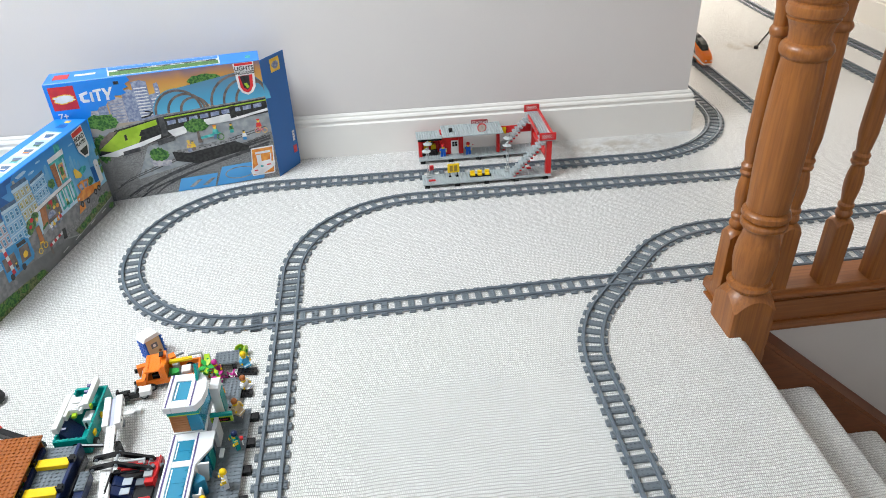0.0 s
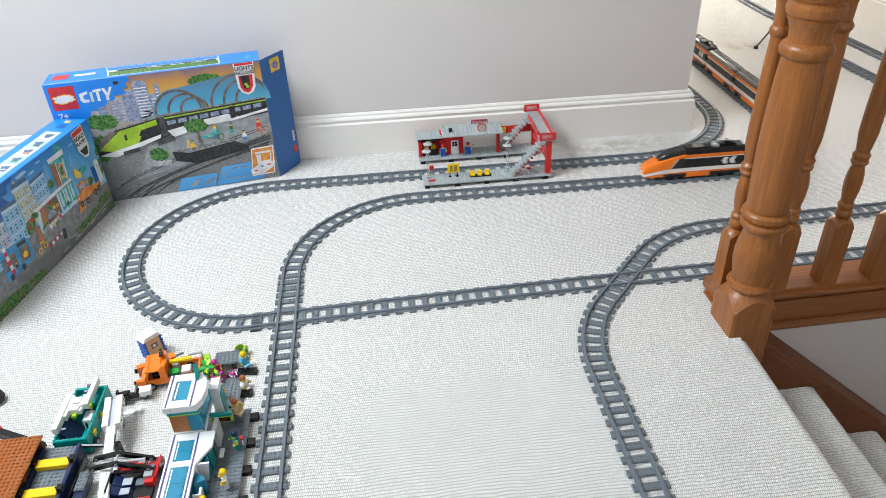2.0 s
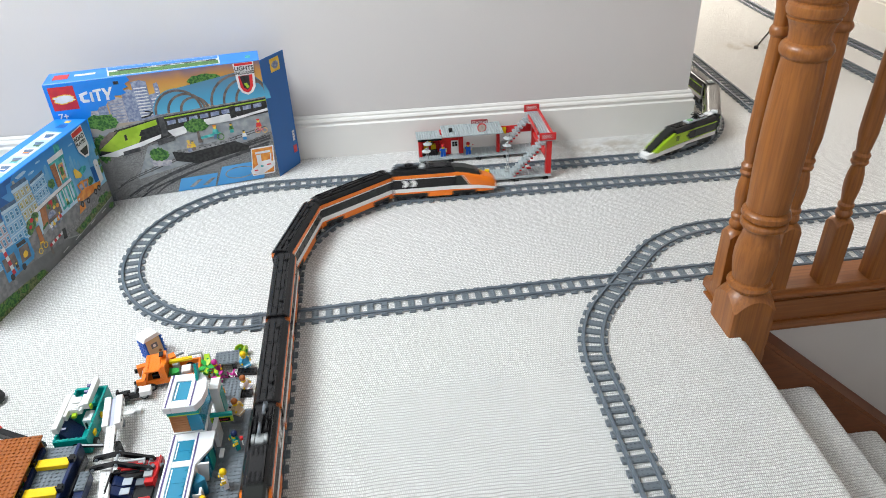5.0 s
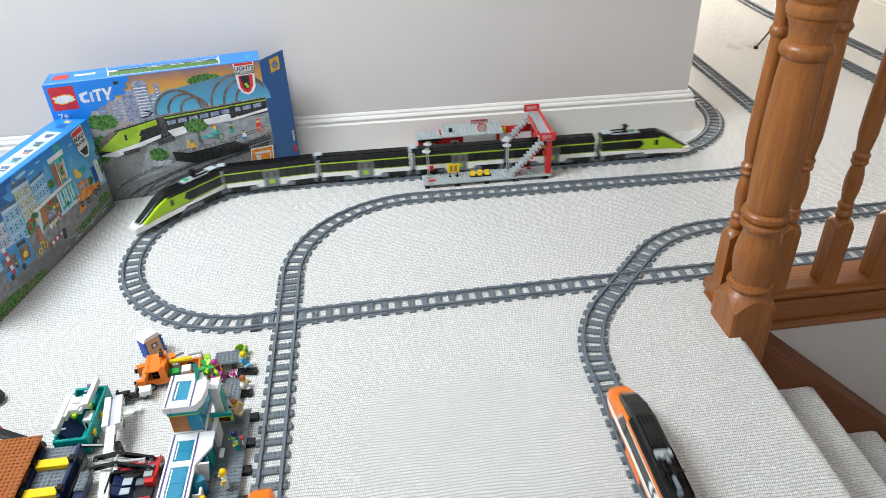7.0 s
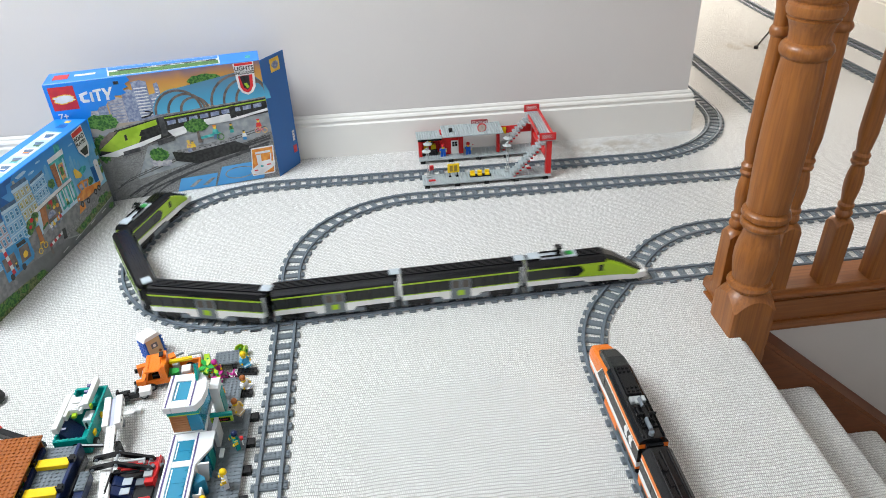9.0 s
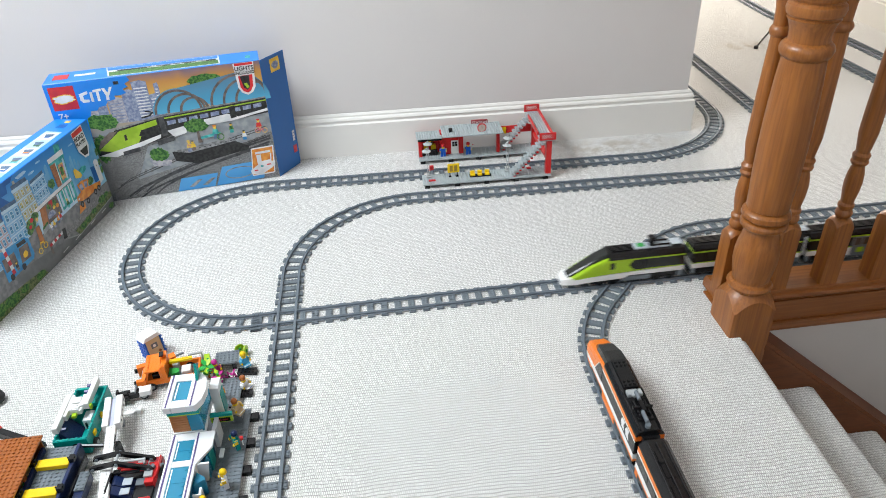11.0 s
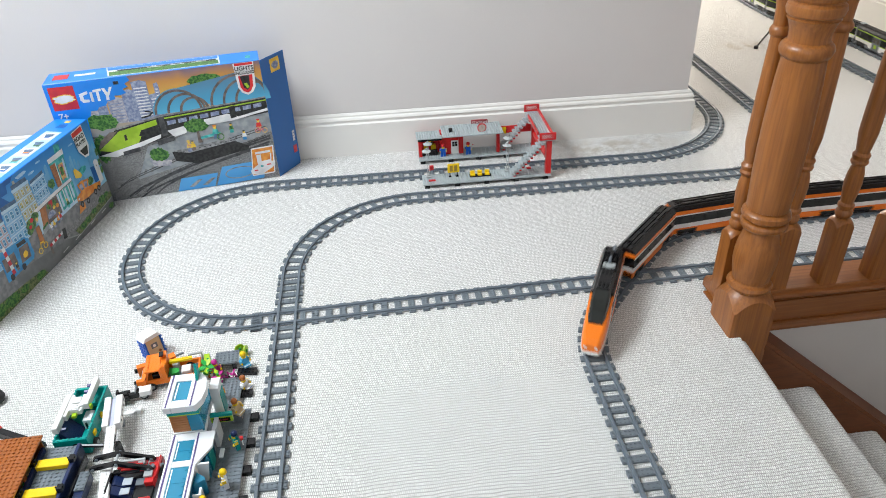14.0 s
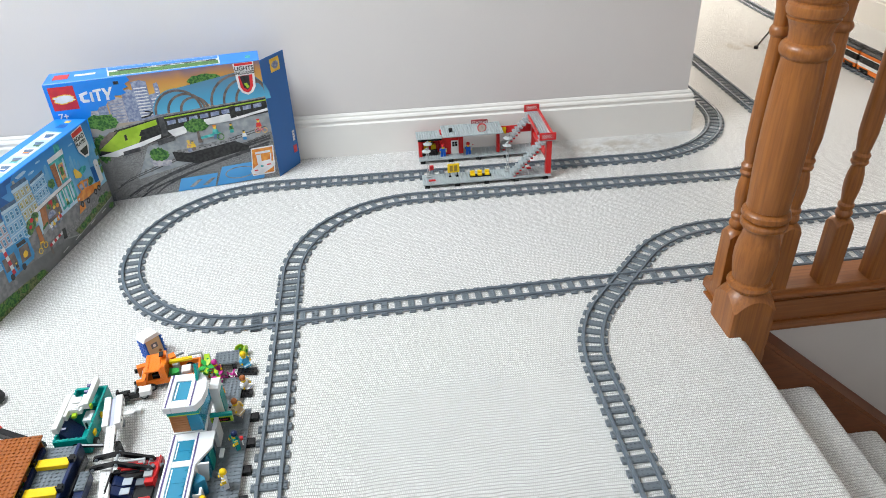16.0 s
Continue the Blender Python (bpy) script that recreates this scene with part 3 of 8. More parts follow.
def orange_power_car():
    """Streamlined end car of the orange train; its nose points along x."""
    car = thing("toy_train_power_car", pose(0, 0, 0), "orange and black plastic toy train power car with sloping nose", "toy train", "cars of the orange toy train")
    w = 0.025
    a, b = -0.136, 0.075      # straight part of the body
    part("chassis", block(B(), a, 0.105, -0.022, 0.022, 0.019, 0.027), BLACK, car)
    bogie(car, -0.094)
    bogie(car, 0.045)
    part("skirt", block(B(), -0.045, 0.02, -w - .0005, w + .0005, 0.017, 0.0272, 0.0008), ORANGE_P, car)
    part("skirt", block(B(), a, -0.045, -w, w, 0.0225, 0.0272), BLACK, car)
    part("skirt", block(B(), 0.02, 0.085, -w, w, 0.0225, 0.0272), BLACK, car)
    part("lower_band", block(B(), a, b, -w, w, 0.0274, 0.0305), ORANGE_P, car)
    part("white_stripe", block(B(), a, 0.0338, -w - .0003, w + .0003, 0.0307, 0.0385, 0.0005), WHITE, car)
    part("side_band", block(B(), a, 0.0338, -w, w, 0.0387, 0.0562), BLACK, car)
    for sy in (-1, 1):
        y0, y1 = sorted((sy * w, sy * (w + .0006)))
        for i in range(2):
            x0 = -0.112 + i * 0.021
            bm = B()
            prism(bm, [(x0, 0.042), (x0 + 0.011, 0.042), (x0 + 0.0165, 0.0475), (x0 + 0.011, 0.053), (x0, 0.053), (x0 + 0.004, 0.0475)], "y", y0, y1)
            part("side_mark", bm, WHITE, car)
        part("pin_stripe", block(B(), a, 0.030, y0, y1, 0.0548, 0.0562), WHITE, car)
        bm = B()
        prism(bm, [(0.030, 0.0387), (0.066, 0.0387), (0.046, 0.0562), (0.030, 0.0562)], "y", y0, y1)
        part("side_window", bm, SMOKE, car)
        bm = B()
        prism(bm, [(0.0665, 0.0387), (0.0685, 0.0387), (0.0485, 0.0562), (0.0465, 0.0562)], "y", y0, y1)
        part("pin_stripe", bm, WHITE, car)
    part("orange_stripe", block(B(), a, 0.034, -w - .0003, w + .0003, 0.0564, 0.0632, 0.0005), ORANGE_P, car)
    bm = B()
    loft(bm, [(0.034, sym((w, 0.0387), (w, 0.056), (w, 0.0610), (w - 0.003, 0.0632))),
              (0.062, sym((w, 0.0387), (w, 0.051), (w - 0.001, 0.0568), (w - 0.005, 0.0588))),
              (0.090, sym((w - 0.0005, 0.036), (w - 0.0005, 0.046), (w - 0.003, 0.0512), (w - 0.007, 0.0530))),
              (0.114, sym((w - 0.002, 0.0325), (w - 0.002, 0.0415), (w - 0.005, 0.0465), (w - 0.009, 0.0484))),
              (0.130, sym((w - 0.0045, 0.029), (w - 0.0045, 0.037), (w - 0.0075, 0.0425), (w - 0.0115, 0.0442))),
              (0.1385, sym((w - 0.009, 0.027), (w - 0.009, 0.033), (w - 0.0115, 0.037), (w - 0.015, 0.0385)))])
    part("nose", bm, ORANGE_P, car)
    bm = B()
    loft(bm, [(b, sym((w, 0.0225), (w, 0.0305))), (0.114, sym((w - 0.002, 0.0215), (w - 0.002, 0.027))), (0.132, sym((w - 0.006, 0.0205), (w - 0.006, 0.0245)))])
    part("bumper", bm, ORANGE_P, car)
    bm = B()
    loft(bm, [(0.034, sym((w + .0004, 0.0306), (w + .0004, 0.0386))), (0.090, sym((w + .0004, 0.0292), (w + .0004, 0.0362))), (0.114, sym((w - 0.0012, 0.0270), (w - 0.0012, 0.0326))),
              (0.130, sym((w - 0.004, 0.0245), (w - 0.004, 0.0292))), (0.1392, sym((w - 0.0085, 0.0232), (w - 0.0085, 0.0272)))])
    part("nose_stripe", bm, WHITE, car)
    for sy in (-1, 1):
        y0, y1 = sorted((sy * 0.008, sy * 0.0145))
        part("headlight", block(B(), 0.1330, 0.1393, y0, y1, 0.0325, 0.0358, 0.0005), WHITE, car)
    bm = B()
    loft(bm, [(0.026, sym((w - 0.0035, 0.0630), (w - 0.006, 0.0720), (w - 0.011, 0.0750))),
              (0.055, sym((w - 0.004, 0.0585), (w - 0.007, 0.0685), (w - 0.011, 0.0712))),
              (0.083, sym((w - 0.006, 0.0530), (w - 0.009, 0.0605), (w - 0.013, 0.0625))),
              (0.099, sym((w - 0.0095, 0.0490), (w - 0.012, 0.0528), (w - 0.016, 0.0540)))])
    part("windscreen", bm, SMOKE, car)
    bm = B()
    prism(bm, sym((w, 0.0634), (w - 0.001, 0.0662), (w - 0.006, 0.0725), (w - 0.011, 0.0748)), "x", a, 0.0262)
    roof = part("roof", bm, BLACK, car)
    part("roof_plate", block(B(), -0.044, 0.024, -0.0135, 0.0135, 0.0749, 0.0775, 0.001), BLACK, roof)
    part("roof_studs", pegs(B(), -0.042, -0.012, 0.0775, 2, 3, 8), BLACK, roof)
    part("roof_studs", pegs(B(), 0.004, -0.012, 0.0775, 2, 3, 8), BLACK, roof)
    for y in (-0.0185, 0.0165):
        part("roof_rail", block(B(), a + 0.004, -0.046, y, y + 0.002, 0.0722, 0.0768, 0.0004), BLACK, roof)
    bm = B()
    block(bm, -0.115, -0.072, -0.014, 0.014, 0.0745, 0.077, 0.0006)
    for sy in (-0.009, 0.009):
        rod(bm, (-0.11, sy, 0.079), 0.0017, 0.04, 6, "x")
        rod(bm, (-0.075, sy, 0.0765), 0.003, 0.0045, 8)
    panto = part("pantograph", bm, BLACK, roof)
    bm = B()
    rod(bm, (-0.095, -0.017, 0.0815), 0.002, 0.034, 8, "y")
    block(bm, -0.105, -0.082, -0.004, 0.004, 0.0768, 0.0835, 0.0008)
    part("contact_bar", bm, BLACK, panto)
    for y in (-0.0135, 0.0075):
        part("insulator", block(B(), -0.064, -0.052, y, y + 0.006, 0.0745, 0.0795, 0.0006), LGREY, panto)
    part("insulator", rod(B(), (-0.080, -0.0005, 0.0815), 0.0032, 0.018, 12, "x"), SILVER, panto)
    part("insulator", rod(B(), (-0.126, 0.003, 0.0805), 0.0034, 0.022, 12, "x"), SILVER, panto)
    part("saddle", block(B(), -0.066, -0.050, -0.007, 0.007, 0.0746, 0.0782, 0.0008), LGREY, panto)
    part("exhaust", rod(B(), (-0.128, 0.003, 0.0745), 0.0045, 0.0048, 10), DGREY, panto)
    for i in range(3):
        part("lower_bar", rod(B(), (-0.104 + i * 0.007, -0.012, 0.0795), 0.0013, 0.024, 6, "y"), BLACK, panto)
    part("gangway", block(B(), a - 0.006, a, -0.015, 0.015, 0.026, 0.066, 0.001), BLACK, car)
    return car


def green_carriage():
    """Passenger car of the lime and white train."""
    h, w = 0.134, 0.025
    car = thing("toy_train_carriage", pose(0, 0, 0), "black, white and lime plastic toy train carriage with grey doors", "toy train", "cars of the green toy train")
    part("chassis", block(B(), -h, h, -0.022, 0.022, 0.017, 0.027), BLACK, car)
    for sx in (-1, 1):
        bogie(car, sx * 0.095)
        part("skirt", block(B(), min(sx * 0.124, sx * h), max(sx * 0.124, sx * h), -w, w, 0.018, 0.0335, 0.0006), DGREY, car)
        part("skirt", block(B(), min(sx * 0.024, sx * 0.066), max(sx * 0.024, sx * 0.066), -w, w, 0.0175, 0.027, 0.0006), DGREY, car)
    for sx in (-1, 1):
        bm = B()
        prism(bm, [(sx * 0.0235, 0.0235), (sx * 0.04, 0.0235), (sx * 0.048, 0.030), (sx * h, 0.030), (sx * h, 0.0395), (sx * 0.0235, 0.0395)], "y", -w - .0006, w + .0006)
        part("white_panel", bm, WHITE, car)
    part("door", block(B(), -0.0232, -0.0001, -w - .0004, w + .0004, 0.020, 0.060, 0.0005), DGREY, car)
    part("door", block(B(), 0.0001, 0.0232, -w - .0004, w + .0004, 0.020, 0.060, 0.0005), DGREY, car)
    for sy in (-1, 1):
        y0, y1 = sorted((sy * (w + .0004), sy * (w + .0012)))
        for x0 in (-0.019, 0.003):
            part("door_window", block(B(), x0, x0 + 0.016, y0, y1, 0.044, 0.058), DOORGLASS, car)
        part("door_sign", block(B(), -0.008, 0.008, y0, y1, 0.0285, 0.0385), LIME, car)
    for sx in (-1, 1):
        x0, x1 = sorted((sx * 0.0235, sx * h))
        band = part("window_band", block(B(), x0, x1, -w, w, 0.0397, 0.0605), SMOKE, car)
        for sy in (-1, 1):
            y0, y1 = sorted((sy * w, sy * (w + .0006)))
            for i in range(4):
                px = x0 + 0.002 + i * 0.027
                part("window_post", block(B(), px, px + 0.003, y0, y1, 0.040, 0.060), BLACK, band)
    part("lime_stripe", block(B(), -h, h, -w - .0004, w + .0004, 0.0607, 0.0635, 0.0004), LIME, car)
    for sx in (-1, 1):
        x0, x1 = sorted((sx * 0.0235, sx * h))
        part("lime_stripe", block(B(), x0, x1, -w - .0005, w + .0005, 0.0396, 0.0414), LIME, car)
    bm = B()
    prism(bm, sym((w, 0.0637), (w - 0.0005, 0.068), (w - 0.006, 0.0735), (w - 0.011, 0.0745)), "x", -h, h)
    roof = part("roof", bm, BLACK, car)
    for y in (-0.010, -0.005, 0.0, 0.005, 0.010):
        part("roof_rib", block(B(), -h + 0.006, h - 0.006, y - 0.0014, y + 0.0014, 0.0745, 0.0762), BLACK, roof)
    gangway_ring(car, h)
    return car


def gangway_ring(car, h):
    """The pale connector arch between two cars."""
    for y0, y1 in ((-0.026, -0.0225), (0.0225, 0.026)):
        part("connector_strip", block(B(), h + 0.0035, h + 0.0085, y0, y1, 0.033, 0.071, 0.0008), LGREY, car)
    bm = B()
    block(bm, h - 0.006, h + 0.0185, -0.0105, 0.0105, 0.0768, 0.0788, 0.0008)
    block(bm, h - 0.002, h + 0.0145, -0.0055, 0.0055, 0.0789, 0.0800, 0.0005)
    part("connector_cap", bm, PALEGREY, car, "pale grey connector plate")
    part("gangway", block(B(), h, h + 0.012, -0.0185, 0.0185, 0.026, 0.074), BLACK, car)


def green_power_car():
    """Streamlined end car of the lime and white train; its nose points along x."""
    w, a = 0.025, -0.138
    car = thing("toy_train_power_car", pose(0, 0, 0), "lime, black and white plastic toy train power car, long nose", "toy train", "cars of the green toy train")
    part("chassis", block(B(), a, 0.085, -0.022, 0.022, 0.017, 0.027), BLACK, car)
    bogie(car, -0.092)
    bogie(car, 0.045)
    part("skirt", block(B(), -0.06, 0.012, -w, w, 0.0175, 0.027, 0.0006), DGREY, car)
    part("skirt", block(B(), a, -0.125, -w, w, 0.0175, 0.0335, 0.0006), DGREY, car)
    bm = B()
    prism(bm, [(a, 0.030), (-0.005, 0.030), (0.005, 0.0255), (0.085, 0.0235), (0.085, 0.034), (a, 0.0395)], "y", -w - .0006, w + .0006)
    part("white_panel", bm, WHITE, car)
    bm = B()
    loft(bm, [(0.085, sym((w + .0006, 0.0235), (w + .0006, 0.034))), (0.12, sym((w - 0.001, 0.021), (w - 0.001, 0.0300))), (0.131, sym((w - 0.0022, 0.020), (w - 0.0022, 0.0335))), (0.144, sym((w - 0.005, 0.0195), (w - 0.005, 0.0320))), (0.1535, sym((w - 0.011, 0.019), (w - 0.011, 0.0285)))])
    part("nose_tip", bm, WHITE, car)
    part("side_band", block(B(), a, -0.035, -w, w, 0.0397, 0.0605), SMOKE, car)
    part("lime_stripe", block(B(), a, -0.035, -w - .0004, w + .0004, 0.0607, 0.0635, 0.0004), LIME, car)
    bm = B()
    loft(bm, [(-0.035, sym((w, 0.0385), (w, 0.060), (w - 0.001, 0.0637))), (0.048, sym((w, 0.0362), (w, 0.061), (w - 0.0015, 0.0655))),
              (0.082, sym((w, 0.0342), (w - 0.0005, 0.051), (w - 0.002, 0.0545))), (0.12, sym((w - 0.0015, 0.0302), (w - 0.002, 0.0360), (w - 0.0045, 0.0378))),
              (0.130, sym((w - 0.004, 0.0292), (w - 0.0045, 0.0325), (w - 0.0065, 0.0340)))])
    part("lime_side", bm, LIME, car)
    for sy in (-1, 1):
        y0, y1 = sorted((sy * (w - .0003), sy * (w + .0007)))
        part("cab_door_window", block(B(), 0.030, 0.040, y0, y1, 0.046, 0.0585), BLACK, car)
        bm = B()
        prism(bm, [(-0.045, 0.041), (-0.018, 0.041), (-0.004, 0.051), (-0.014, 0.0605), (-0.045, 0.0605)], "y", y0, y1)
        part("side_badge_panel", bm, BLACK, car)
    bm = B()
    loft(bm, [(0.0452, sym((w - 0.008, 0.0637), (w - 0.010, 0.0735), (w - 0.012, 0.0745))), (0.072, sym((w - 0.0085, 0.0535), (w - 0.0105, 0.0645), (w - 0.013, 0.066))),
              (0.105, sym((w - 0.009, 0.0415), (w - 0.011, 0.0485), (w - 0.0135, 0.0498))), (0.139, sym((w - 0.011, 0.0285), (w - 0.0125, 0.0335), (w - 0.015, 0.0345)))])
    part("windscreen", bm, SMOKE, car)
    bm = B()
    prism(bm, sym((w, 0.0637), (w - 0.0005, 0.068), (w - 0.006, 0.0735), (w - 0.011, 0.0745)), "x", a, 0.045)
    roof = part("roof", bm, BLACK, car)
    for y in (-0.010, -0.005, 0.0, 0.005, 0.010):
        part("roof_rib", block(B(), -0.018, 0.036, y - 0.0014, y + 0.0014, 0.0745, 0.0762), BLACK, roof)
    part("lime_stripe", block(B(), a, -0.035, -w - .0005, w + .0005, 0.0396, 0.0414), LIME, car)
    part("roof_plate", block(B(), -0.105, -0.02, -0.012, 0.012, 0.0745, 0.0772, 0.0006), PALEGREY, roof)
    bm = B()
    for sy in (-0.009, 0.009):
        rod(bm, (-0.105, sy, 0.0795), 0.0017, 0.05, 6, "x")
    rod(bm, (-0.062, -0.018, 0.0835), 0.002, 0.036, 8, "y")
    block(bm, -0.068, -0.056, -0.004, 0.004, 0.077, 0.0905, 0.0008)
    block(bm, -0.070, -0.054, -0.009, 0.009, 0.0905, 0.0930, 0.0008)
    part("pantograph", bm, BLACK, roof)
    part("roof_button", block(B(), -0.045, -0.028, -0.007, 0.007, 0.0774, 0.0786, 0.0004), GREEN_P, roof)
    part("roof_hub", block(B(), -0.134, -0.106, -0.012, 0.012, 0.0774, 0.0798, 0.0008), PALEGREY, roof)
    return car


ORANGE_LOCO, ORANGE_PITCH = 0.308, 0.250
GREEN_LOCO, GREEN_PITCH = 0.300, 0.286


def make_trains():
    o_end, o_car = orange_power_car(), orange_carriage()
    g_end, g_car = green_power_car(), green_carriage()
    for car, tall in ((o_end, 1.50), (o_car, 1.41), (g_end, 1.36), (g_car, 1.36)):
        for ob in car.children_recursive:
            for v in ob.data.vertices:
                if car is o_end:
                    v.co.x *= 1.075
                if car in (o_end, o_car):
                    z = v.co.z
                    v.co.z += 0.0032 * (max(0.0, min(1.0, (z - 0.0397) / 0.0158)) - max(0.0, min(1.0, (z - 0.0634) / 0.0111)))
                if v.co.z > 0.022:
                    v.co.z = 0.022 + (v.co.z - 0.022) * tall
    orange = [o_end, o_car] + [copy_thing(o_car, pose(0, 0, 0)) for _ in range(3)] + [copy_thing(o_end, pose(0, 0, 0))]
    green = [g_end, g_car] + [copy_thing(g_car, pose(0, 0, 0)) for _ in range(3)] + [copy_thing(g_end, pose(0, 0, 0))]
    return orange, green


ORANGE_TRAIN, GREEN_TRAIN = make_trains()


# ---- the old toy station ----
def figure(m, torso, legs, hair, label, arms=None, seat=False):
    """A small toy figure as one plain mesh."""
    mats = [torso, legs, hair, YELLOW]
    bm = B()

    def paint(i, start):
        bm.faces.ensure_lookup_table()
        for f in bm.faces[start:]:
            f.material_index = i
    n = 0
    if seat:
        block(bm, -0.0075, 0.0075, -0.012, 0.004, 0, 0.006, 0.0008)
    else:
        block(bm, -0.0075, -0.0004, -0.004, 0.004, 0, 0.0125, 0.0008)
        block(bm, 0.0004, 0.0075, -0.004, 0.004, 0, 0.0125, 0.0008)
    paint(1, n)
    z = 0.006 if seat else 0.0125
    n = len(bm.faces)
    prism(bm, [(-0.0078, z), (0.0078, z), (0.0058, z + 0.0125), (-0.0058, z + 0.0125)], "y", -0.004, 0.004)
    for s in (-1, 1):
        block(bm, min(s * 0.007, s * 0.0105), max(s * 0.007, s * 0.0105), -0.006, 0.002, z + 0.003, z + 0.0115, 0.001)
    paint(0, n)
    n = len(bm.faces)
    rod(bm, (0, 0, z + 0.0125), 0.0045, 0.0085, 10)
    for s in (-1, 1):
        rod(bm, (s * 0.0088, -0.0065, z + 0.003), 0.0018, 0.003, 6)
    paint(3, n)
    n = len(bm.faces)
    turned(bm, [(z + 0.017, 0.0053), (z + 0.02, 0.0058), (z + 0.0235, 0.005), (z + 0.0255, 0.002)], 10, (0, 0.0008))
    paint(2, n)
    me = bpy.data.meshes.new("toy_figure")
    bm.to_mesh(me)
    bm.free()
    for mt in mats:
        me.materials.append(mt)
    ob = new("toy_figure", me)
    ob.matrix_basis = m @ Matrix.Scale(1.1, 4)
    return tagged(ob, label, "toy figure", "toy figures")


def words(parent, name, text, m, size, mat, depth=0.0003, bold=0.025):
    cu = bpy.data.curves.new(name, "FONT")
    cu.body, cu.size, cu.extrude, cu.align_x = text, size, depth, "CENTER"
    cu.offset = size * bold
    tmp = bpy.data.objects.new(name, cu)
    scene.collection.objects.link(tmp)
    me = bpy.data.meshes.new_from_object(tmp.evaluated_get(bpy.context.evaluated_depsgraph_get()))
    bpy.data.objects.remove(tmp)
    me.materials.clear()
    me.materials.append(mat)
    ob = new(name, me)
    ob.parent = parent
    ob.matrix_basis = m
    return ob


def build_station():
    st = thing("toy_station", pose(0.370, 0.566, 0, 0, 0, -0.9), "old red and grey plastic toy railway station with footbridge", "toy station")
    top = 0.0145
    # platforms on black supports
    for y0, y1, length in ((0.0, 0.064, 0.388), (0.168, 0.232, 0.388)):
        bm = B()
        block(bm, 0, length, y0, y1, top - 0.0042, top, 0.0003)
        pegs(bm, 0.002, y0, top, int(length / S), 8, 6)
        part("platform", bm, OLDGREY, st)
        for x in (0.004, 0.094, 0.184, 0.274, 0.364):
            bm = B()
            block(bm, x, x + 0.016, y0 + 0.001, y1 - 0.004, 0, top - 0.0043, 0.0004)
            part("support", bm, BLACK, st)
    wy = 0.226
    h = 0.0935
    # ticket hall walls
    part("back_wall", block(B(), 0.0765, 0.146, wy - 0.004, wy, top + .0002, h - 0.002), RED, st)
    part("back_wall", block(B(), 0.012, 0.0763, wy - 0.004, wy, top + .0002, 0.0805), RED, st)
    part("booth_wall", block(B(), 0.002, 0.012, 0.190, wy - 0.0042, top + .0002, 0.0805), RED, st)
    part("booth_counter", block(B(), 0.0125, 0.062, 0.196, 0.203, top + .0002, 0.034), BLACK, st)
    part("booth_seat", block(B(), 0.02, 0.034, 0.206, 0.22, top + .0002, 0.045, 0.001), YELLOW, st)
    part("booth_seat", block(B(), 0.042, 0.058, 0.206, 0.22, top + .0002, 0.047, 0.001), YELLOW, st)
    part("hall_wall", block(B(), 0.072, 0.106, 0.196, wy - 0.0042, top + .0002, h - 0.002), RED, st)
    part("hall_wall", block(B(), 0.131, 0.146, 0.196, wy - 0.0042, top + .0002, h - 0.002), RED, st)
    door = part("door", block(B(), 0.1065, 0.1305, 0.1965, 0.1995, top + .0002, 0.062, 0.0005), WHITE, st)
    for i in range(2):
        for k in range(2):
            part("door_pane", block(B(), 0.1105 + i * 0.0085, 0.1175 + i * 0.0085, 0.1958, 0.1964, 0.042 + k * 0.0085, 0.049 + k * 0.0085), SMOKE, door)
    part("lintel", block(B(), 0.1065, 0.1305, 0.197, 0.205, 0.0622, h - 0.002), RED, st)
    part("pillar", block(B(), 0.252, 0.262, 0.182, 0.196, top + .0002, h - 0.002), RED, st)
    part("back_screen", block(B(), 0.262, 0.3715, wy - 0.003, wy, 0.062, 0.086), RED, st)
    part("timetable", block(B(), 0.275, 0.289, 0.219, 0.2228, 0.062, 0.084), YELLOW, st)
    # roofs
    bm = B()
    block(bm, -0.004, 0.077, 0.176, 0.236, 0.081, 0.0842, 0.0003)
    pegs(bm, -0.004, 0.178, 0.0842, 10, 7, 6)
    part("low_roof", bm, OLDGREY, st)
    part("roof_edge", block(B(), 0.0, 0.076, 0.179, 0.187, 0.0735, 0.0809), BLACK, st)
    bm = B()
    block(bm, 0.076, 0.269, 0.150, 0.242, h, h + 0.0032, 0.0003)
    pegs(bm, 0.077, 0.150, h + 0.0032, 24, 11, 6)
    part("roof", bm, OLDGREY, st)
    bm = B()
    rod(bm, (0.105, 0.186, h + 0.003), 0.0055, 0.011, 10)
    rod(bm, (0.105, 0.186, h + 0.012), 0.0065, 0.0025, 10)
    part("chimney", bm, BLACK, st)
    sign = part("sign", block(B(), 0.178, 0.231, 0.2335, 0.2415, h + 0.0033, h + 0.0148, 0.0005), DKRED, st)
    words(sign, "lettering", "STATION", pose(0.2045, 0.2332, h + 0.0047, 90), 0.0118, WHITE, bold=0.0)
    bm = B()
    rod(bm, (0.203, 0.170, h + 0.016), 0.0145, 0.0035, 20, "y")
    clock = part("clock", bm, RED, st)
    part("clock_face", rod(B(), (0.203, 0.1694, h + 0.016), 0.0115, 0.0006, 20, "y"), material("faded_clock_face", (0.50, 0.42, 0.36), 0.4), clock)
    bm = B()
    block(bm, 0.2025, 0.2035, 0.1689, 0.1693, h + 0.016, h + 0.0245)
    block(bm, 0.2025, 0.2075, 0.1689, 0.1693, h + 0.0155, h + 0.0165)
    part("clock_hand", bm, BLACK, clock)
    # footbridge
    bz = 0.127
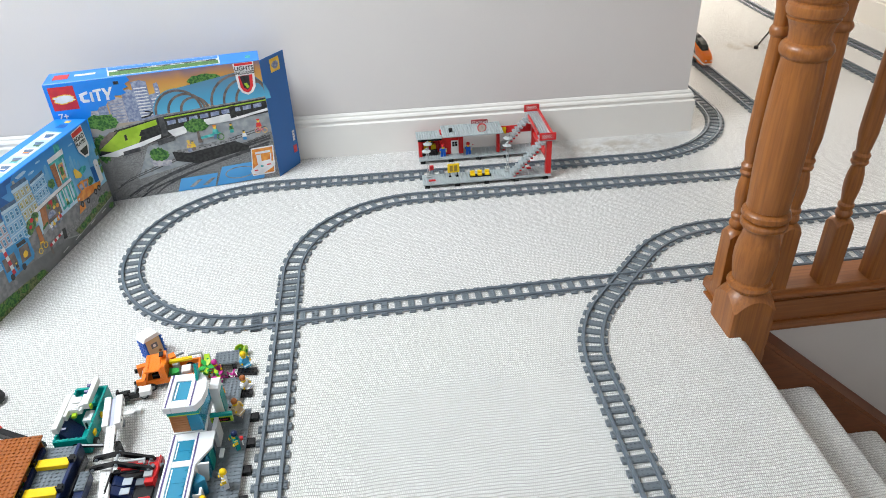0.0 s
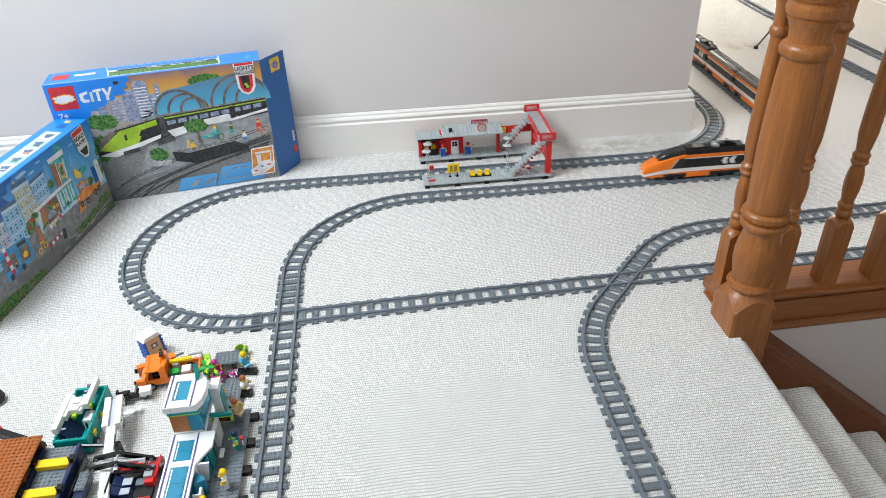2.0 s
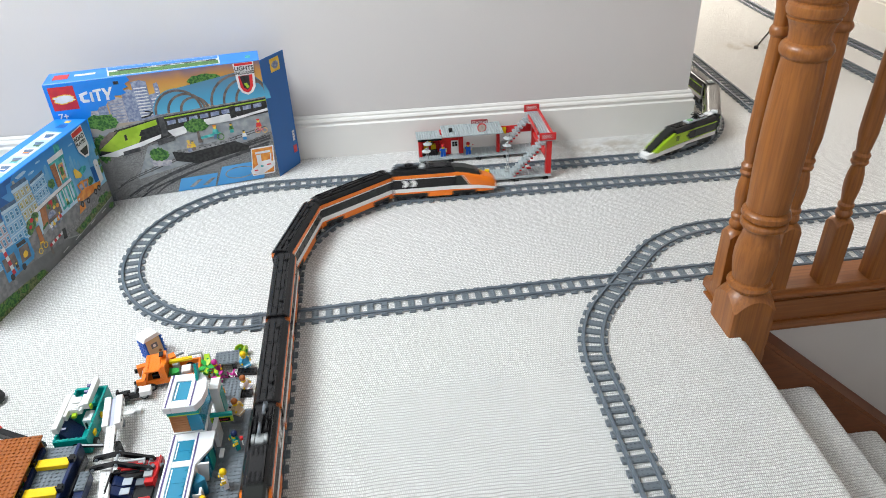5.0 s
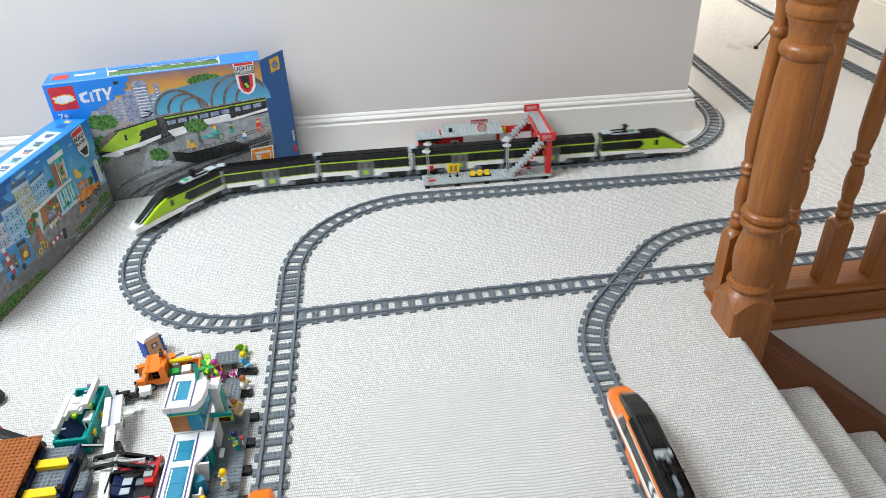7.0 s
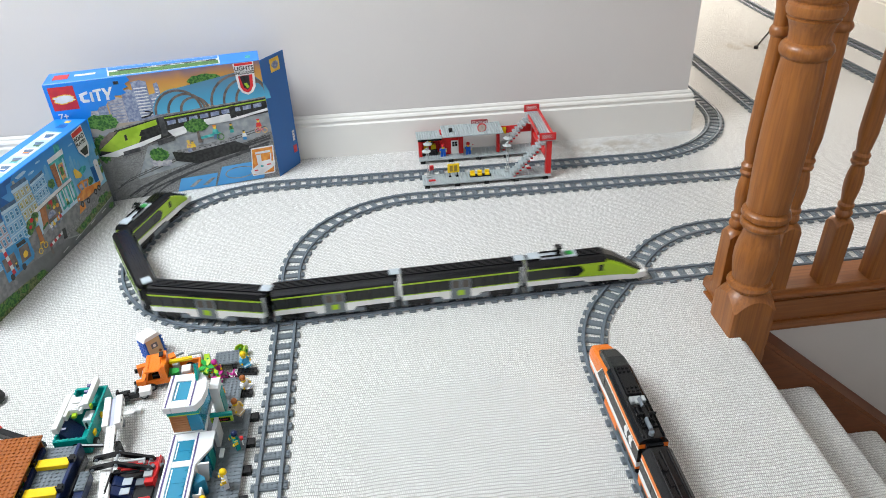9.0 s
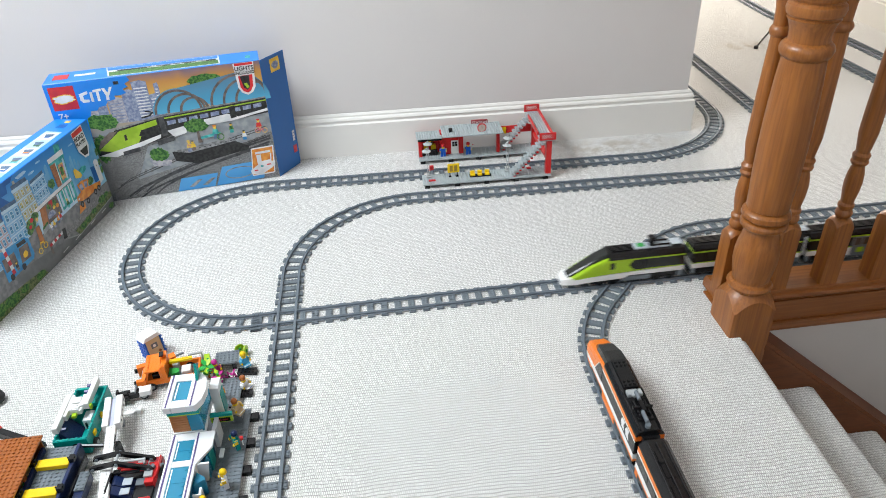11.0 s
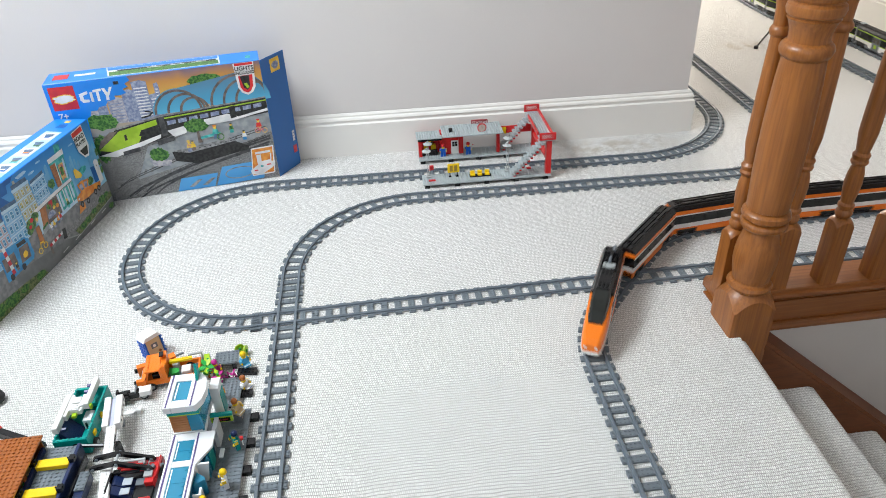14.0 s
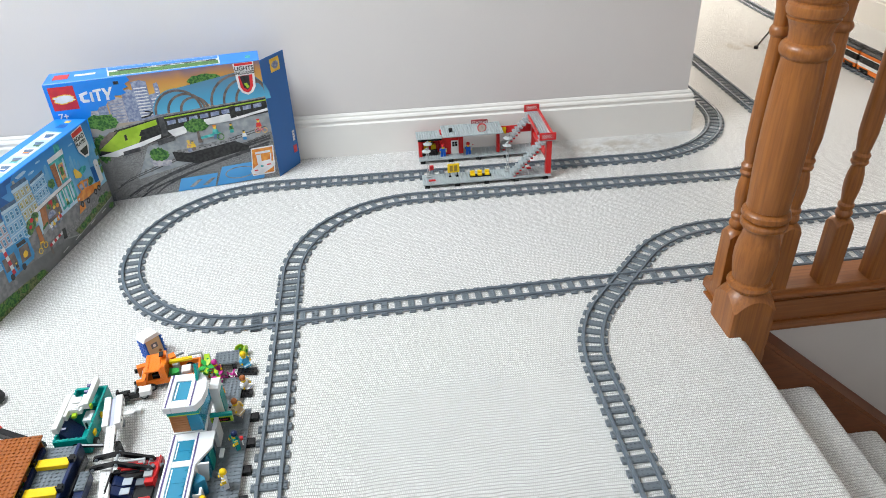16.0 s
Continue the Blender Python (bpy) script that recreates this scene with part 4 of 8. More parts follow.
    for y0 in (0.006, 0.205):
        part("bridge_post", block(B(), 0.372, 0.388, y0, y0 + 0.016, top + .0002, bz - 0.0033, 0.0004), RED, st)
    part("bridge_beam", block(B(), 0.374, 0.386, 0.0222, 0.2048, 0.056, 0.0656, 0.0004), RED, st)
    bm = B()
    block(bm, 0.352, 0.396, 0.004, 0.232, bz - 0.0032, bz, 0.0003)
    pegs(bm, 0.356, 0.006, bz, 4, 28, 6)
    part("bridge_deck", bm, OLDGREY, st)
    part("parapet", block(B(), 0.392, 0.397, 0.003, 0.233, bz + .0002, bz + 0.0096, 0.0004), RED, st)
    part("parapet", block(B(), 0.351, 0.3555, 0.045, 0.185, bz + .0002, bz + 0.0096, 0.0004), RED, st)
    for y in (0.002, 0.229):
        fence = B()
        block(fence, 0.349, 0.398, y, y + 0.0045, bz + .0002, bz + 0.0045, 0.0003)
        block(fence, 0.349, 0.398, y, y + 0.0045, bz + 0.0185, bz + 0.0225, 0.0003)
        block(fence, 0.349, 0.3555, y, y + 0.0045, bz + 0.0045, bz + 0.0185)
        block(fence, 0.3915, 0.398, y, y + 0.0045, bz + 0.0045, bz + 0.0185)
        frame_part = part("lattice_fence", fence, RED, st)
        for i in range(-1, 5):
            x = 0.3555 + i * 0.0072
            for k, (xa, xb) in enumerate(((x, x + 0.014), (x + 0.014, x))):
                pts = []
                for px, pz in ((xa, 0.0045), (xb, 0.0185)):
                    pts.append((min(max(px, 0.3555), 0.3915), pz + (min(max(px, 0.3555), 0.3915) - px) * (0.014 / (xb - xa))))
                (ax, az), (bx, bzz) = pts
                w = 0.0011
                part("lattice_bar", prism(B(), [(ax - w, bz + az), (ax + w, bz + az), (bx + w, bz + bzz), (bx - w, bz + bzz)], "y", y + 0.0005 + k * 0.0016, y + 0.002 + k * 0.0016), RED, frame_part)
    for y0, y1 in ((0.002, 0.034), (0.192, 0.224)):
        for i in range(11):
            x = 0.266 + i * 0.0084
            z = 0.0185 + i * 0.0093
            bm = B()
            block(bm, x, x + 0.0115, y0, y1, z + 0.0048, z + 0.0078, 0.0003)
            block(bm, x + 0.004, x + 0.014, y0, y1, z + 0.0012, z + 0.0046, 0.0003)
            pegs(bm, x, y0, z + 0.0078, 1, 4, 6)
            tread = part("stair_step", bm, OLDGREY, st)
            part("stair_riser", block(B(), x + 0.008, x + 0.0145, y0 + 0.001, y1 - 0.001, z - 0.0048, z + 0.0010, 0.0003), RED, tread)
    # lamps on the platform
    for x, y in ((0.020, 0.048), (0.262, 0.046)):
        bm = B()
        block(bm, x - 0.008, x + 0.008, y - 0.008, y + 0.008, top + 0.0018, top + 0.005, 0.0003)
        for s in (-1, 1):
            block(bm, x + s * 0.003 - 0.0009, x + s * 0.003 + 0.0009, y - 0.001, y + 0.001, top + 0.005, 0.112)
        for i in range(12):
            z = 0.02 + i * 0.0078
            prism(bm, [(x - 0.003, z), (x - 0.002, z), (x + 0.003, z + 0.0072), (x + 0.002, z + 0.0072)], "y", y - 0.0009, y + 0.0009)
        lamp = part("platform_lamp", bm, LGREY, st)
        for dx, dy, z in ((-0.004, -0.009, 0.104), (0.002, 0.011, 0.118)):
            bm = B()
            turned(bm, [(z, 0.0125), (z + 0.0015, 0.0135), (z + 0.0045, 0.007), (z + 0.0065, 0.003), (z + 0.010, 0.003)], 16, (x + dx, y + dy))
            part("lamp_dish", bm, LGREY, lamp)
    # bench, notice board and small red pieces
    bm = B()
    block(bm, 0.143, 0.208, 0.020, 0.034, top + 0.0018, top + 0.0055, 0.0003)
    bench = part("bench", bm, BLACK, st)
    for i in range(3):
        bm = B()
        block(bm, 0.145 + i * 0.022, 0.159 + i * 0.022, 0.020, 0.032, top + 0.0057, top + 0.0105, 0.0006)
        block(bm, 0.145 + i * 0.022, 0.159 + i * 0.022, 0.029, 0.0335, top + 0.0106, top + 0.0185, 0.0006)
        part("bench_seat", bm, YELLOW, bench)
    bm = B()
    for x in (0.084, 0.106):
        block(bm, x - 0.0015, x + 0.0015, 0.035, 0.038, top + 0.0018, top + 0.0155)
        block(bm, x - 0.004, x + 0.004, 0.033, 0.040, top + 0.0018, top + 0.0035)
    board = part("notice_board", bm, BLACK, st)
    bm = B()
    block(bm, 0.077, 0.113, 0.035, 0.0385, top + 0.015, top + 0.044, 0.0008)
    part("board_panel", bm, YELLOW, board)
    for x in (0.084, 0.097):
        part("board_bar", block(B(), x, x + 0.009, 0.0344, 0.0349, top + 0.020, top + 0.039), material("faded_print", (0.35, 0.22, 0.03), 0.6), board)
    part("luggage_trolley", block(B(), 0.022, 0.037, 0.056, 0.063, top + 0.018, top + 0.032, 0.0008), RED, st)
    part("luggage_trolley", block(B(), 0.018, 0.038, 0.014, 0.022, top + 0.0018, top + 0.0055, 0.0008), RED, st)
    part("rail_switch", block(B(), 0.322, 0.336, 0.045, 0.052, top + .0018, top + 0.006, 0.0006), RED, st)
    o = st.matrix_basis
    figure(o @ pose(0.079, 0.184, top + 0.0018), BLUE, BLUE, RED, "blue toy figure with red cap on the station platform")
    figure(o @ pose(0.160, 0.184, top + 0.0018), BLUE, BLUE, RED, "blue toy figure with red cap holding a signal disc")
    figure(o @ pose(0.040, 0.212, top + 0.016), BLACK, RED, BLACK, "black-clad toy figure seated in the ticket booth")
    disc = thing("signal_disc", o @ pose(0.171, 0.176, top + 0.03, 0, 20), "white toy signal disc with a red centre", "toy signal")
    bm = B()
    rod(bm, (0, 0, -0.012), 0.0012, 0.018, 6)
    rod(bm, (0, -0.001, 0.009), 0.0048, 0.002, 14, "y")
    part("paddle", bm, WHITE, disc)
    part("centre", rod(B(), (0, -0.0014, 0.009), 0.0024, 0.0004, 12, "y"), RED, disc)


build_station()


# ---- the two toy boxes ----
def ramp_material(name, stops, axis="Z", rough=0.35, wobble=0.0, scale=20.0):
    """Print whose colour runs along one axis of the object."""
    m = bpy.data.materials.new(name)
    m.use_nodes = True
    nt = m.node_tree
    b = nt.nodes["Principled BSDF"]
    b.inputs["Roughness"].default_value = rough
    co = nt.nodes.new("ShaderNodeTexCoord")
    sp = nt.nodes.new("ShaderNodeSeparateXYZ")
    nt.links.new(co.outputs["Object"], sp.inputs[0])
    n = nt.nodes.new("ShaderNodeTexNoise")
    n.inputs["Scale"].default_value, n.inputs["Detail"].default_value = scale, 5
    nt.links.new(co.outputs["Object"], n.inputs["Vector"])
    ad = nt.nodes.new("ShaderNodeMath")
    ad.operation = "MULTIPLY_ADD"
    ad.inputs[1].default_value = wobble
    nt.links.new(n.outputs[0], ad.inputs[0])
    nt.links.new(sp.outputs[axis], ad.inputs[2])
    lo, hi = stops[0][0], stops[-1][0]
    mr = nt.nodes.new("ShaderNodeMapRange")
    mr.inputs["From Min"].default_value, mr.inputs["From Max"].default_value = lo, hi
    nt.links.new(ad.outputs[0], mr.inputs["Value"])
    ramp = nt.nodes.new("ShaderNodeValToRGB")
    el = ramp.color_ramp.elements
    el[0].color, el[1].color = (*stops[0][1], 1), (*stops[-1][1], 1)
    for z, c in stops[1:-1]:
        el.new((z - lo) / (hi - lo)).color = (*c, 1)
    nt.links.new(mr.outputs[0], ramp.inputs[0])
    nt.links.new(ramp.outputs[0], b.inputs["Base Color"])
    return m


def print_material(name, a, b_, scale, lo=0.4, hi=0.6, rough=0.35):
    """Printed texture of two colours in fine blotches."""
    m = bpy.data.materials.new(name)
    m.use_nodes = True
    nt = m.node_tree
    b = nt.nodes["Principled BSDF"]
    b.inputs["Roughness"].default_value = rough
    co = nt.nodes.new("ShaderNodeTexCoord")
    n = nt.nodes.new("ShaderNodeTexNoise")
    n.inputs["Scale"].default_value, n.inputs["Detail"].default_value = scale, 3
    nt.links.new(co.outputs["Object"], n.inputs["Vector"])
    ramp = nt.nodes.new("ShaderNodeValToRGB")
    ramp.color_ramp.elements[0].position, ramp.color_ramp.elements[0].color = lo, (*a, 1)
    ramp.color_ramp.elements[1].position, ramp.color_ramp.elements[1].color = hi, (*b_, 1)
    nt.links.new(n.outputs[0], ramp.inputs[0])
    nt.links.new(ramp.outputs[0], b.inputs["Base Color"])
    return m


CARD = material("blue_card", (0.012, 0.225, 0.74), 0.32, vary=0.06, scale=14, bump=0.04, bump_scale=25)
CARD_END = material("blue_card_end", (0.012, 0.13, 0.42), 0.36, vary=0.06, scale=14, bump=0.04, bump_scale=25)
P_DUSK = ramp_material("print_dusk_sky", [(0.22, (0.24, 0.32, 0.42)), (0.325, (0.72, 0.42, 0.08)), (0.37, (0.55, 0.26, 0.07)), (0.405, (0.13, 0.12, 0.22))], wobble=0.05, scale=14)
P_SKY = ramp_material("print_day_sky", [(0.10, (0.30, 0.58, 0.74)), (0.20, (0.09, 0.38, 0.68)), (0.30, (0.02, 0.20, 0.58))], wobble=0.03, scale=18)
P_TOWER = print_material("print_towers", (0.16, 0.20, 0.34), (0.34, 0.38, 0.50), 120)
P_TOWER2 = print_material("print_pale_towers", (0.28, 0.28, 0.36), (0.52, 0.50, 0.52), 90)
P_BALLAST = print_material("print_ballast", (0.12, 0.12, 0.125), (0.30, 0.30, 0.295), 420)
P_STREET = print_material("print_street", (0.16, 0.165, 0.175), (0.25, 0.25, 0.25), 60)
P_PAVE = print_material("print_paving", (0.24, 0.265, 0.29), (0.34, 0.36, 0.375), 40)
P_LEAF = print_material("print_leaves", (0.015, 0.09, 0.02), (0.11, 0.27, 0.05), 160)
P_LIME = print_material("print_lime", (0.28, 0.46, 0.02), (0.40, 0.60, 0.04), 20)
P_BLACK = print_material("print_black", (0.008, 0.008, 0.009), (0.03, 0.03, 0.03), 120)
P_WHITE = print_material("print_white", (0.66, 0.67, 0.68), (0.8, 0.8, 0.8), 30)
P_GLASS = ramp_material("print_glass_roof", [(0.24, (0.12, 0.52, 0.74)), (0.30, (0.07, 0.32, 0.52)), (0.36, (0.10, 0.20, 0.30))], wobble=0.03)
P_RIB = print_material("print_arch_ribs", (0.11, 0.085, 0.075), (0.2, 0.16, 0.14), 50)
P_RED = print_material("print_red", (0.55, 0.02, 0.03), (0.66, 0.03, 0.03), 30)
P_YELLOW = print_material("print_yellow", (0.80, 0.50, 0.03), (0.88, 0.62, 0.08), 30)
P_ORANGE = print_material("print_orange", (0.66, 0.20, 0.03), (0.80, 0.34, 0.05), 60)
P_TEAL = print_material("print_teal", (0.02, 0.30, 0.30), (0.10, 0.52, 0.50), 80)
P_FACADE = print_material("print_facades", (0.16, 0.32, 0.50), (0.30, 0.46, 0.60), 70)
P_INSET = ramp_material("print_inset_blue", [(0.0, (0.05, 0.28, 0.62)), (0.07, (0.12, 0.42, 0.78))], wobble=0.01)
P_SKIN = print_material("print_figures", (0.55, 0.10, 0.20), (0.75, 0.55, 0.12), 130)
P_SLEEPER = print_material("print_sleepers", (0.035, 0.036, 0.04), (0.08, 0.082, 0.085), 60)
P_RAIL = print_material("print_rails", (0.16, 0.165, 0.17), (0.33, 0.33, 0.34), 90)


def on_front(parent, name, outline, layer, mat, label=""):
    """A printed shape on the front of a carton, a hair above the layers below it."""
    bm = B()
    prism(bm, outline, "y", -0.0004 * layer - 0.0002, -0.0004 * layer + 0.0001)
    return part(name, bm, mat, parent, label)


def ring(cx, cz, r0, r1, a0, a1, n=14):
    out = [(cx + r1 * math.cos(radians(a0 + (a1 - a0) * i / n)), cz + r1 * math.sin(radians(a0 + (a1 - a0) * i / n))) for i in range(n + 1)]
    return out + [(cx + r0 * math.cos(radians(a1 + (a0 - a1) * i / n)), cz + r0 * math.sin(radians(a1 + (a0 - a1) * i / n))) for i in range(n + 1)]


def bushy(cx, cz, rx, rz, seed, n=22):
    rnd = random.Random(seed)
    return [(cx + rx * rnd.uniform(0.78, 1.1) * math.cos(2 * math.pi * i / n), cz + rz * rnd.uniform(0.78, 1.1) * math.sin(2 * math.pi * i / n)) for i in range(n)]


def rect(x0, z0, x1, z1):
    return [(x0, z0), (x1, z0), (x1, z1), (x0, z1)]


def train_box():
    L, D, H = 0.578, 0.095, 0.374
    box = thing("toy_train_box", pose(-0.6413, 0.656, 0, 0, 0, 8.2), "large blue cardboard toy train box with opened end flap", "box", "toy boxes by the wall")
    bm = B()
    block(bm, 0, L, 0, D, 0.0005, H, 0.0012)
    part("carton", bm, CARD, box)
    # end flap that stands open, hinged on the front edge
    bm = B()
    block(bm, 0, 0.108, 0, 0.0016, 0.004, H - 0.002, 0.0006)
    prism(bm, [(0.0, 0.0), (0.108, 0.0), (0.10, 0.006), (0.0, 0.006)], "y", 0.0002, 0.0014)
    flap = part("end_flap", bm, CARD_END, box)
    flap.matrix_basis = pose(L + 0.0008, 0.0, 0, 0, 0, 48)
    bm = B()
    block(bm, 0.04, 0.082, -0.0008, -0.0002, H - 0.052, H - 0.012)
    part("flap_picture", bm, P_YELLOW, flap)
    bm = B()
    prism(bm, bushy(0.061, H - 0.032, 0.015, 0.012, 5), "y", -0.0014, -0.0009)
    part("flap_picture", bm, P_TOWER, flap)
    for i in range(4):
        bm = B()
        prism(bm, rect(0.088, 0.085 + i * 0.009, 0.098, 0.092 + i * 0.009), "y", -0.0008, -0.0002)
        part("flap_mark", bm, P_WHITE, flap)
    bm = B()
    prism(bm, rect(0.084, 0.045, 0.1, 0.07), "y", -0.0008, -0.0002)
    part("flap_mark", bm, P_RED, flap)
    # the printed scene
    on_front(box, "printed_sky", [(0.0005, 0.2), (L - .0005, 0.2), (L - .0005, H - .001), (0.0005, H - .001)], 1, P_DUSK)
    on_front(box, "printed_ballast", rect(0.0005, 0.001, L - .0005, 0.21), 1.2, P_BALLAST)
    edge = [(0.0005, 0.2), (0.0005, H - .001), (0.216, H - .001), (0.222, 0.36), (0.206, 0.352), (0.213, 0.343), (0.198, 0.338), (0.204, 0.326), (0.186, 0.321), (0.172, 0.322), (0.172, 0.312), (0.15, 0.308),
            (0.143, 0.297), (0.124, 0.295), (0.118, 0.286), (0.1, 0.286), (0.096, 0.272), (0.085, 0.266), (0.082, 0.2)]
    towers = ((0.096, 0.24, 0.122, 0.29, 0), (0.118, 0.24, 0.145, 0.305, 1), (0.148, 0.24, 0.19, 0.318, 0), (0.19, 0.24, 0.225, 0.335, 1), (0.222, 0.24, 0.262, 0.357, 0), (0.262, 0.24, 0.285, 0.315, 0), (0.279, 0.24, 0.292, 0.345, 0))
    for x0, z0, x1, z1, k in towers:
        t = on_front(box, "printed_tower", [(x0, z0), (x1, z0), (x1, z1 - 0.006), ((x0 + x1) / 2 + 0.004, z1), (x0, z1 - 0.003)], 2 + k * 0.4 + x0, P_TOWER2 if k == 0 and x0 < 0.2 else P_TOWER)
        for i in range(int((z1 - z0 - 0.02) / 0.009)):
            on_front(t, "window_strip", rect(x0 + 0.003, z0 + 0.012 + i * 0.009, x1 - 0.003, z0 + 0.015 + i * 0.009), 3 + x0, P_WHITE if x0 > 0.2 else P_TOWER)
    # arched glass station roofs
    for cx, cz, r, n in ((0.330, 0.252, 0.070, 3), (0.505, 0.258, 0.088, 3)):
        on_front(box, "printed_glass_roof", ring(cx, cz, 0.0, r, 0, 180), 3.6, P_GLASS)
        for i in range(n):
            a = on_front(box, "printed_arch", [(min(x, L - 0.0006), z) for x, z in ring(cx + i * 0.022, cz, r - 0.010 - i * 0.013, r - 0.003 - i * 0.013, 0, 180)], 3.9 + 0.3 * i, P_RIB)
    on_front(box, "printed_glass_roof", [(0.34, 0.322), (0.48, 0.342), (0.45, 0.27), (0.39, 0.26)], 3.5, P_GLASS)
    on_front(box, "printed_tree", bushy(0.42, 0.335, 0.05, 0.02, 3), 3.4, P_LEAF)
    on_front(box, "printed_tree", bushy(0.12, 0.25, 0.045, 0.025, 4), 4.2, P_LEAF)
    on_front(box, "printed_tree", bushy(0.10, 0.17, 0.022, 0.045, 14), 3.2, P_LEAF)
    on_front(box, "blue_corner", edge, 4.6, CARD)
    # paving and platform
    on_front(box, "printed_paving", [(0.17, 0.06), (0.22, 0.16), (0.3, 0.17), (0.36, 0.2), (L - .0006, 0.215), (L - .0006, 0.155), (0.45, 0.12), (0.3, 0.085)], 2.4, P_PAVE)
    for k, (a, b) in enumerate((((0.10, 0.0), (0.1, 0.0)), ((0.185, 0.002), (0.0, 0.0)))):
        pts = []
        base = 0.02 + k * 0.055
        for i in range(13):
            u = i / 12
            pts.append((0.13 + k * 0.05 + u * (0.44 - k * 0.05), 0.012 + k * 0.008 + 0.135 * u ** 0.7 * (0.92 + 0.0 * k)))
        on_front(box, "printed_rail", pts + [(x, z - 0.006) for x, z in reversed(pts)], 2.8 + k * 0.3, P_SLEEPER)
        pts2 = [(x + 0.028, z - 0.012) for x, z in pts if x < 0.545]
        on_front(box, "printed_rail", pts2 + [(x, z - 0.006) for x, z in reversed(pts2)], 2.9 + k * 0.3, P_SLEEPER)
    # sleepers and rails of the pictured tracks
    for k, (dz, x0) in enumerate(((0.0, 0.14), (0.028, 0.10))):
        for i in range(22):
            u = i / 21
            x, z = x0 + u * (L - x0 - 0.03), 0.012 + dz + 0.125 * u ** 0.75
            on_front(box, "printed_sleeper", [(x, z - 0.004), (x + 0.008 - 0.003 * u, z - 0.005), (x + 0.016, z + 0.014 - 0.004 * u), (x + 0.010, z + 0.015 - 0.004 * u)], 2.6, P_RAIL)
        for e in (0.0, 0.010):
            pts = [(x0 + u * (L - x0 - 0.03) + 0.004 + e, 0.012 + dz + 0.125 * u ** 0.75 + e * 0.9) for u in [n / 14 for n in range(15)]]
            on_front(box, "printed_rail", pts + [(x, z - 0.0025) for x, z in reversed(pts)], 2.75, P_SLEEPER)
    dark = on_front(box, "printed_platform", [(0.282, 0.132), (0.449, 0.150), (0.504, 0.118), (0.5, 0.108), (0.351, 0.084), (0.287, 0.102)], 5, P_BLACK)
    on_front(box, "printed_platform_top", [(0.285, 0.134), (0.449, 0.151), (0.47, 0.141), (0.33, 0.122)], 5.3, P_RAIL)
    # the pictured train
    tr = on_front(box, "printed_train_side", [(0.085, 0.150), (0.10, 0.185), (0.15, 0.225), (0.275, 0.247), (L - .001, 0.262), (L - .001, 0.216), (0.345, 0.196), (0.2, 0.163), (0.13, 0.142)], 5.6, P_BLACK)
    on_front(tr, "printed_lime", [(0.088, 0.166), (0.155, 0.217), (0.262, 0.238), (0.262, 0.216), (0.215, 0.2), (0.2, 0.176), (0.125, 0.158)], 6, P_LIME)
    on_front(tr, "printed_badge", [(0.205, 0.196), (0.215, 0.212), (0.262, 0.222), (0.266, 0.204), (0.22, 0.19)], 6.3, P_BLACK)
    on_front(tr, "printed_white", [(0.085, 0.150), (0.125, 0.158), (0.2, 0.175), (0.265, 0.192), (0.262, 0.181), (0.13, 0.140)], 6.2, P_WHITE)
    on_front(tr, "printed_white", [(0.285, 0.2), (0.345, 0.21), (0.335, 0.186), (0.30, 0.178)], 6.2, P_WHITE)
    on_front(tr, "printed_white", [(0.36, 0.215), (0.46, 0.228), (0.49, 0.215), (L - .001, 0.23), (L - .001, 0.222), (0.47, 0.205), (0.36, 0.2)], 6.2, P_WHITE)
    on_front(tr, "printed_lime", [(0.285, 0.2405), (L - .001, 0.2565), (L - .001, 0.253), (0.285, 0.2365)], 6.2, P_LIME)
    for i in range(9):
        x = 0.29 + i * 0.031
        on_front(tr, "printed_window", [(x, 0.217 + i * 0.0022), (x + 0.024, 0.219 + i * 0.0022), (x + 0.024, 0.231 + i * 0.0022), (x, 0.229 + i * 0.0022)], 6.1, P_TOWER)
    on_front(tr, "printed_door", [(0.468, 0.212), (0.485, 0.214), (0.485, 0.25), (0.468, 0.248)], 6.6, P_BLACK)
    on_front(tr, "printed_cab_window", [(0.165, 0.186), (0.172, 0.189), (0.172, 0.206), (0.165, 0.203)], 6.6, P_BLACK)
    on_front(tr, "printed_windscreen", [(0.088, 0.17), (0.118, 0.188), (0.15, 0.218), (0.13, 0.218), (0.1, 0.195)], 6.6, P_RIB)
    on_front(tr, "printed_bogie", [(0.15, 0.142), (0.2, 0.150), (0.198, 0.162), (0.15, 0.154)], 6.4, P_SLEEPER)
    on_front(tr, "printed_bogie", [(0.25, 0.158), (0.3, 0.168), (0.3, 0.182), (0.25, 0.172)], 6.4, P_SLEEPER)
    on_front(tr, "printed_gangway", [(0.268, 0.184), (0.284, 0.188), (0.284, 0.246), (0.268, 0.243)], 6.5, P_SLEEPER)
    on_front(tr, "printed_pantograph", [(0.225, 0.246), (0.25, 0.25), (0.262, 0.262), (0.24, 0.268), (0.238, 0.265), (0.256, 0.261), (0.246, 0.254), (0.225, 0.250)], 6.8, P_BLACK)
    on_front(tr, "printed_roof_line", [(0.15, 0.227), (0.275, 0.249), (L - .001, 0.266), (L - .001, 0.262), (0.275, 0.244), (0.15, 0.222)], 6.7, P_RAIL)
    # bushes, planter, small figures as plain blobs
    on_front(box, "printed_planter", [(0.216, 0.118), (0.276, 0.108), (0.27, 0.09), (0.222, 0.095)], 5.2, P_TOWER2)
    on_front(box, "printed_bush", bushy(0.245, 0.130, 0.028, 0.022, 7, 34), 5.6, P_LEAF)
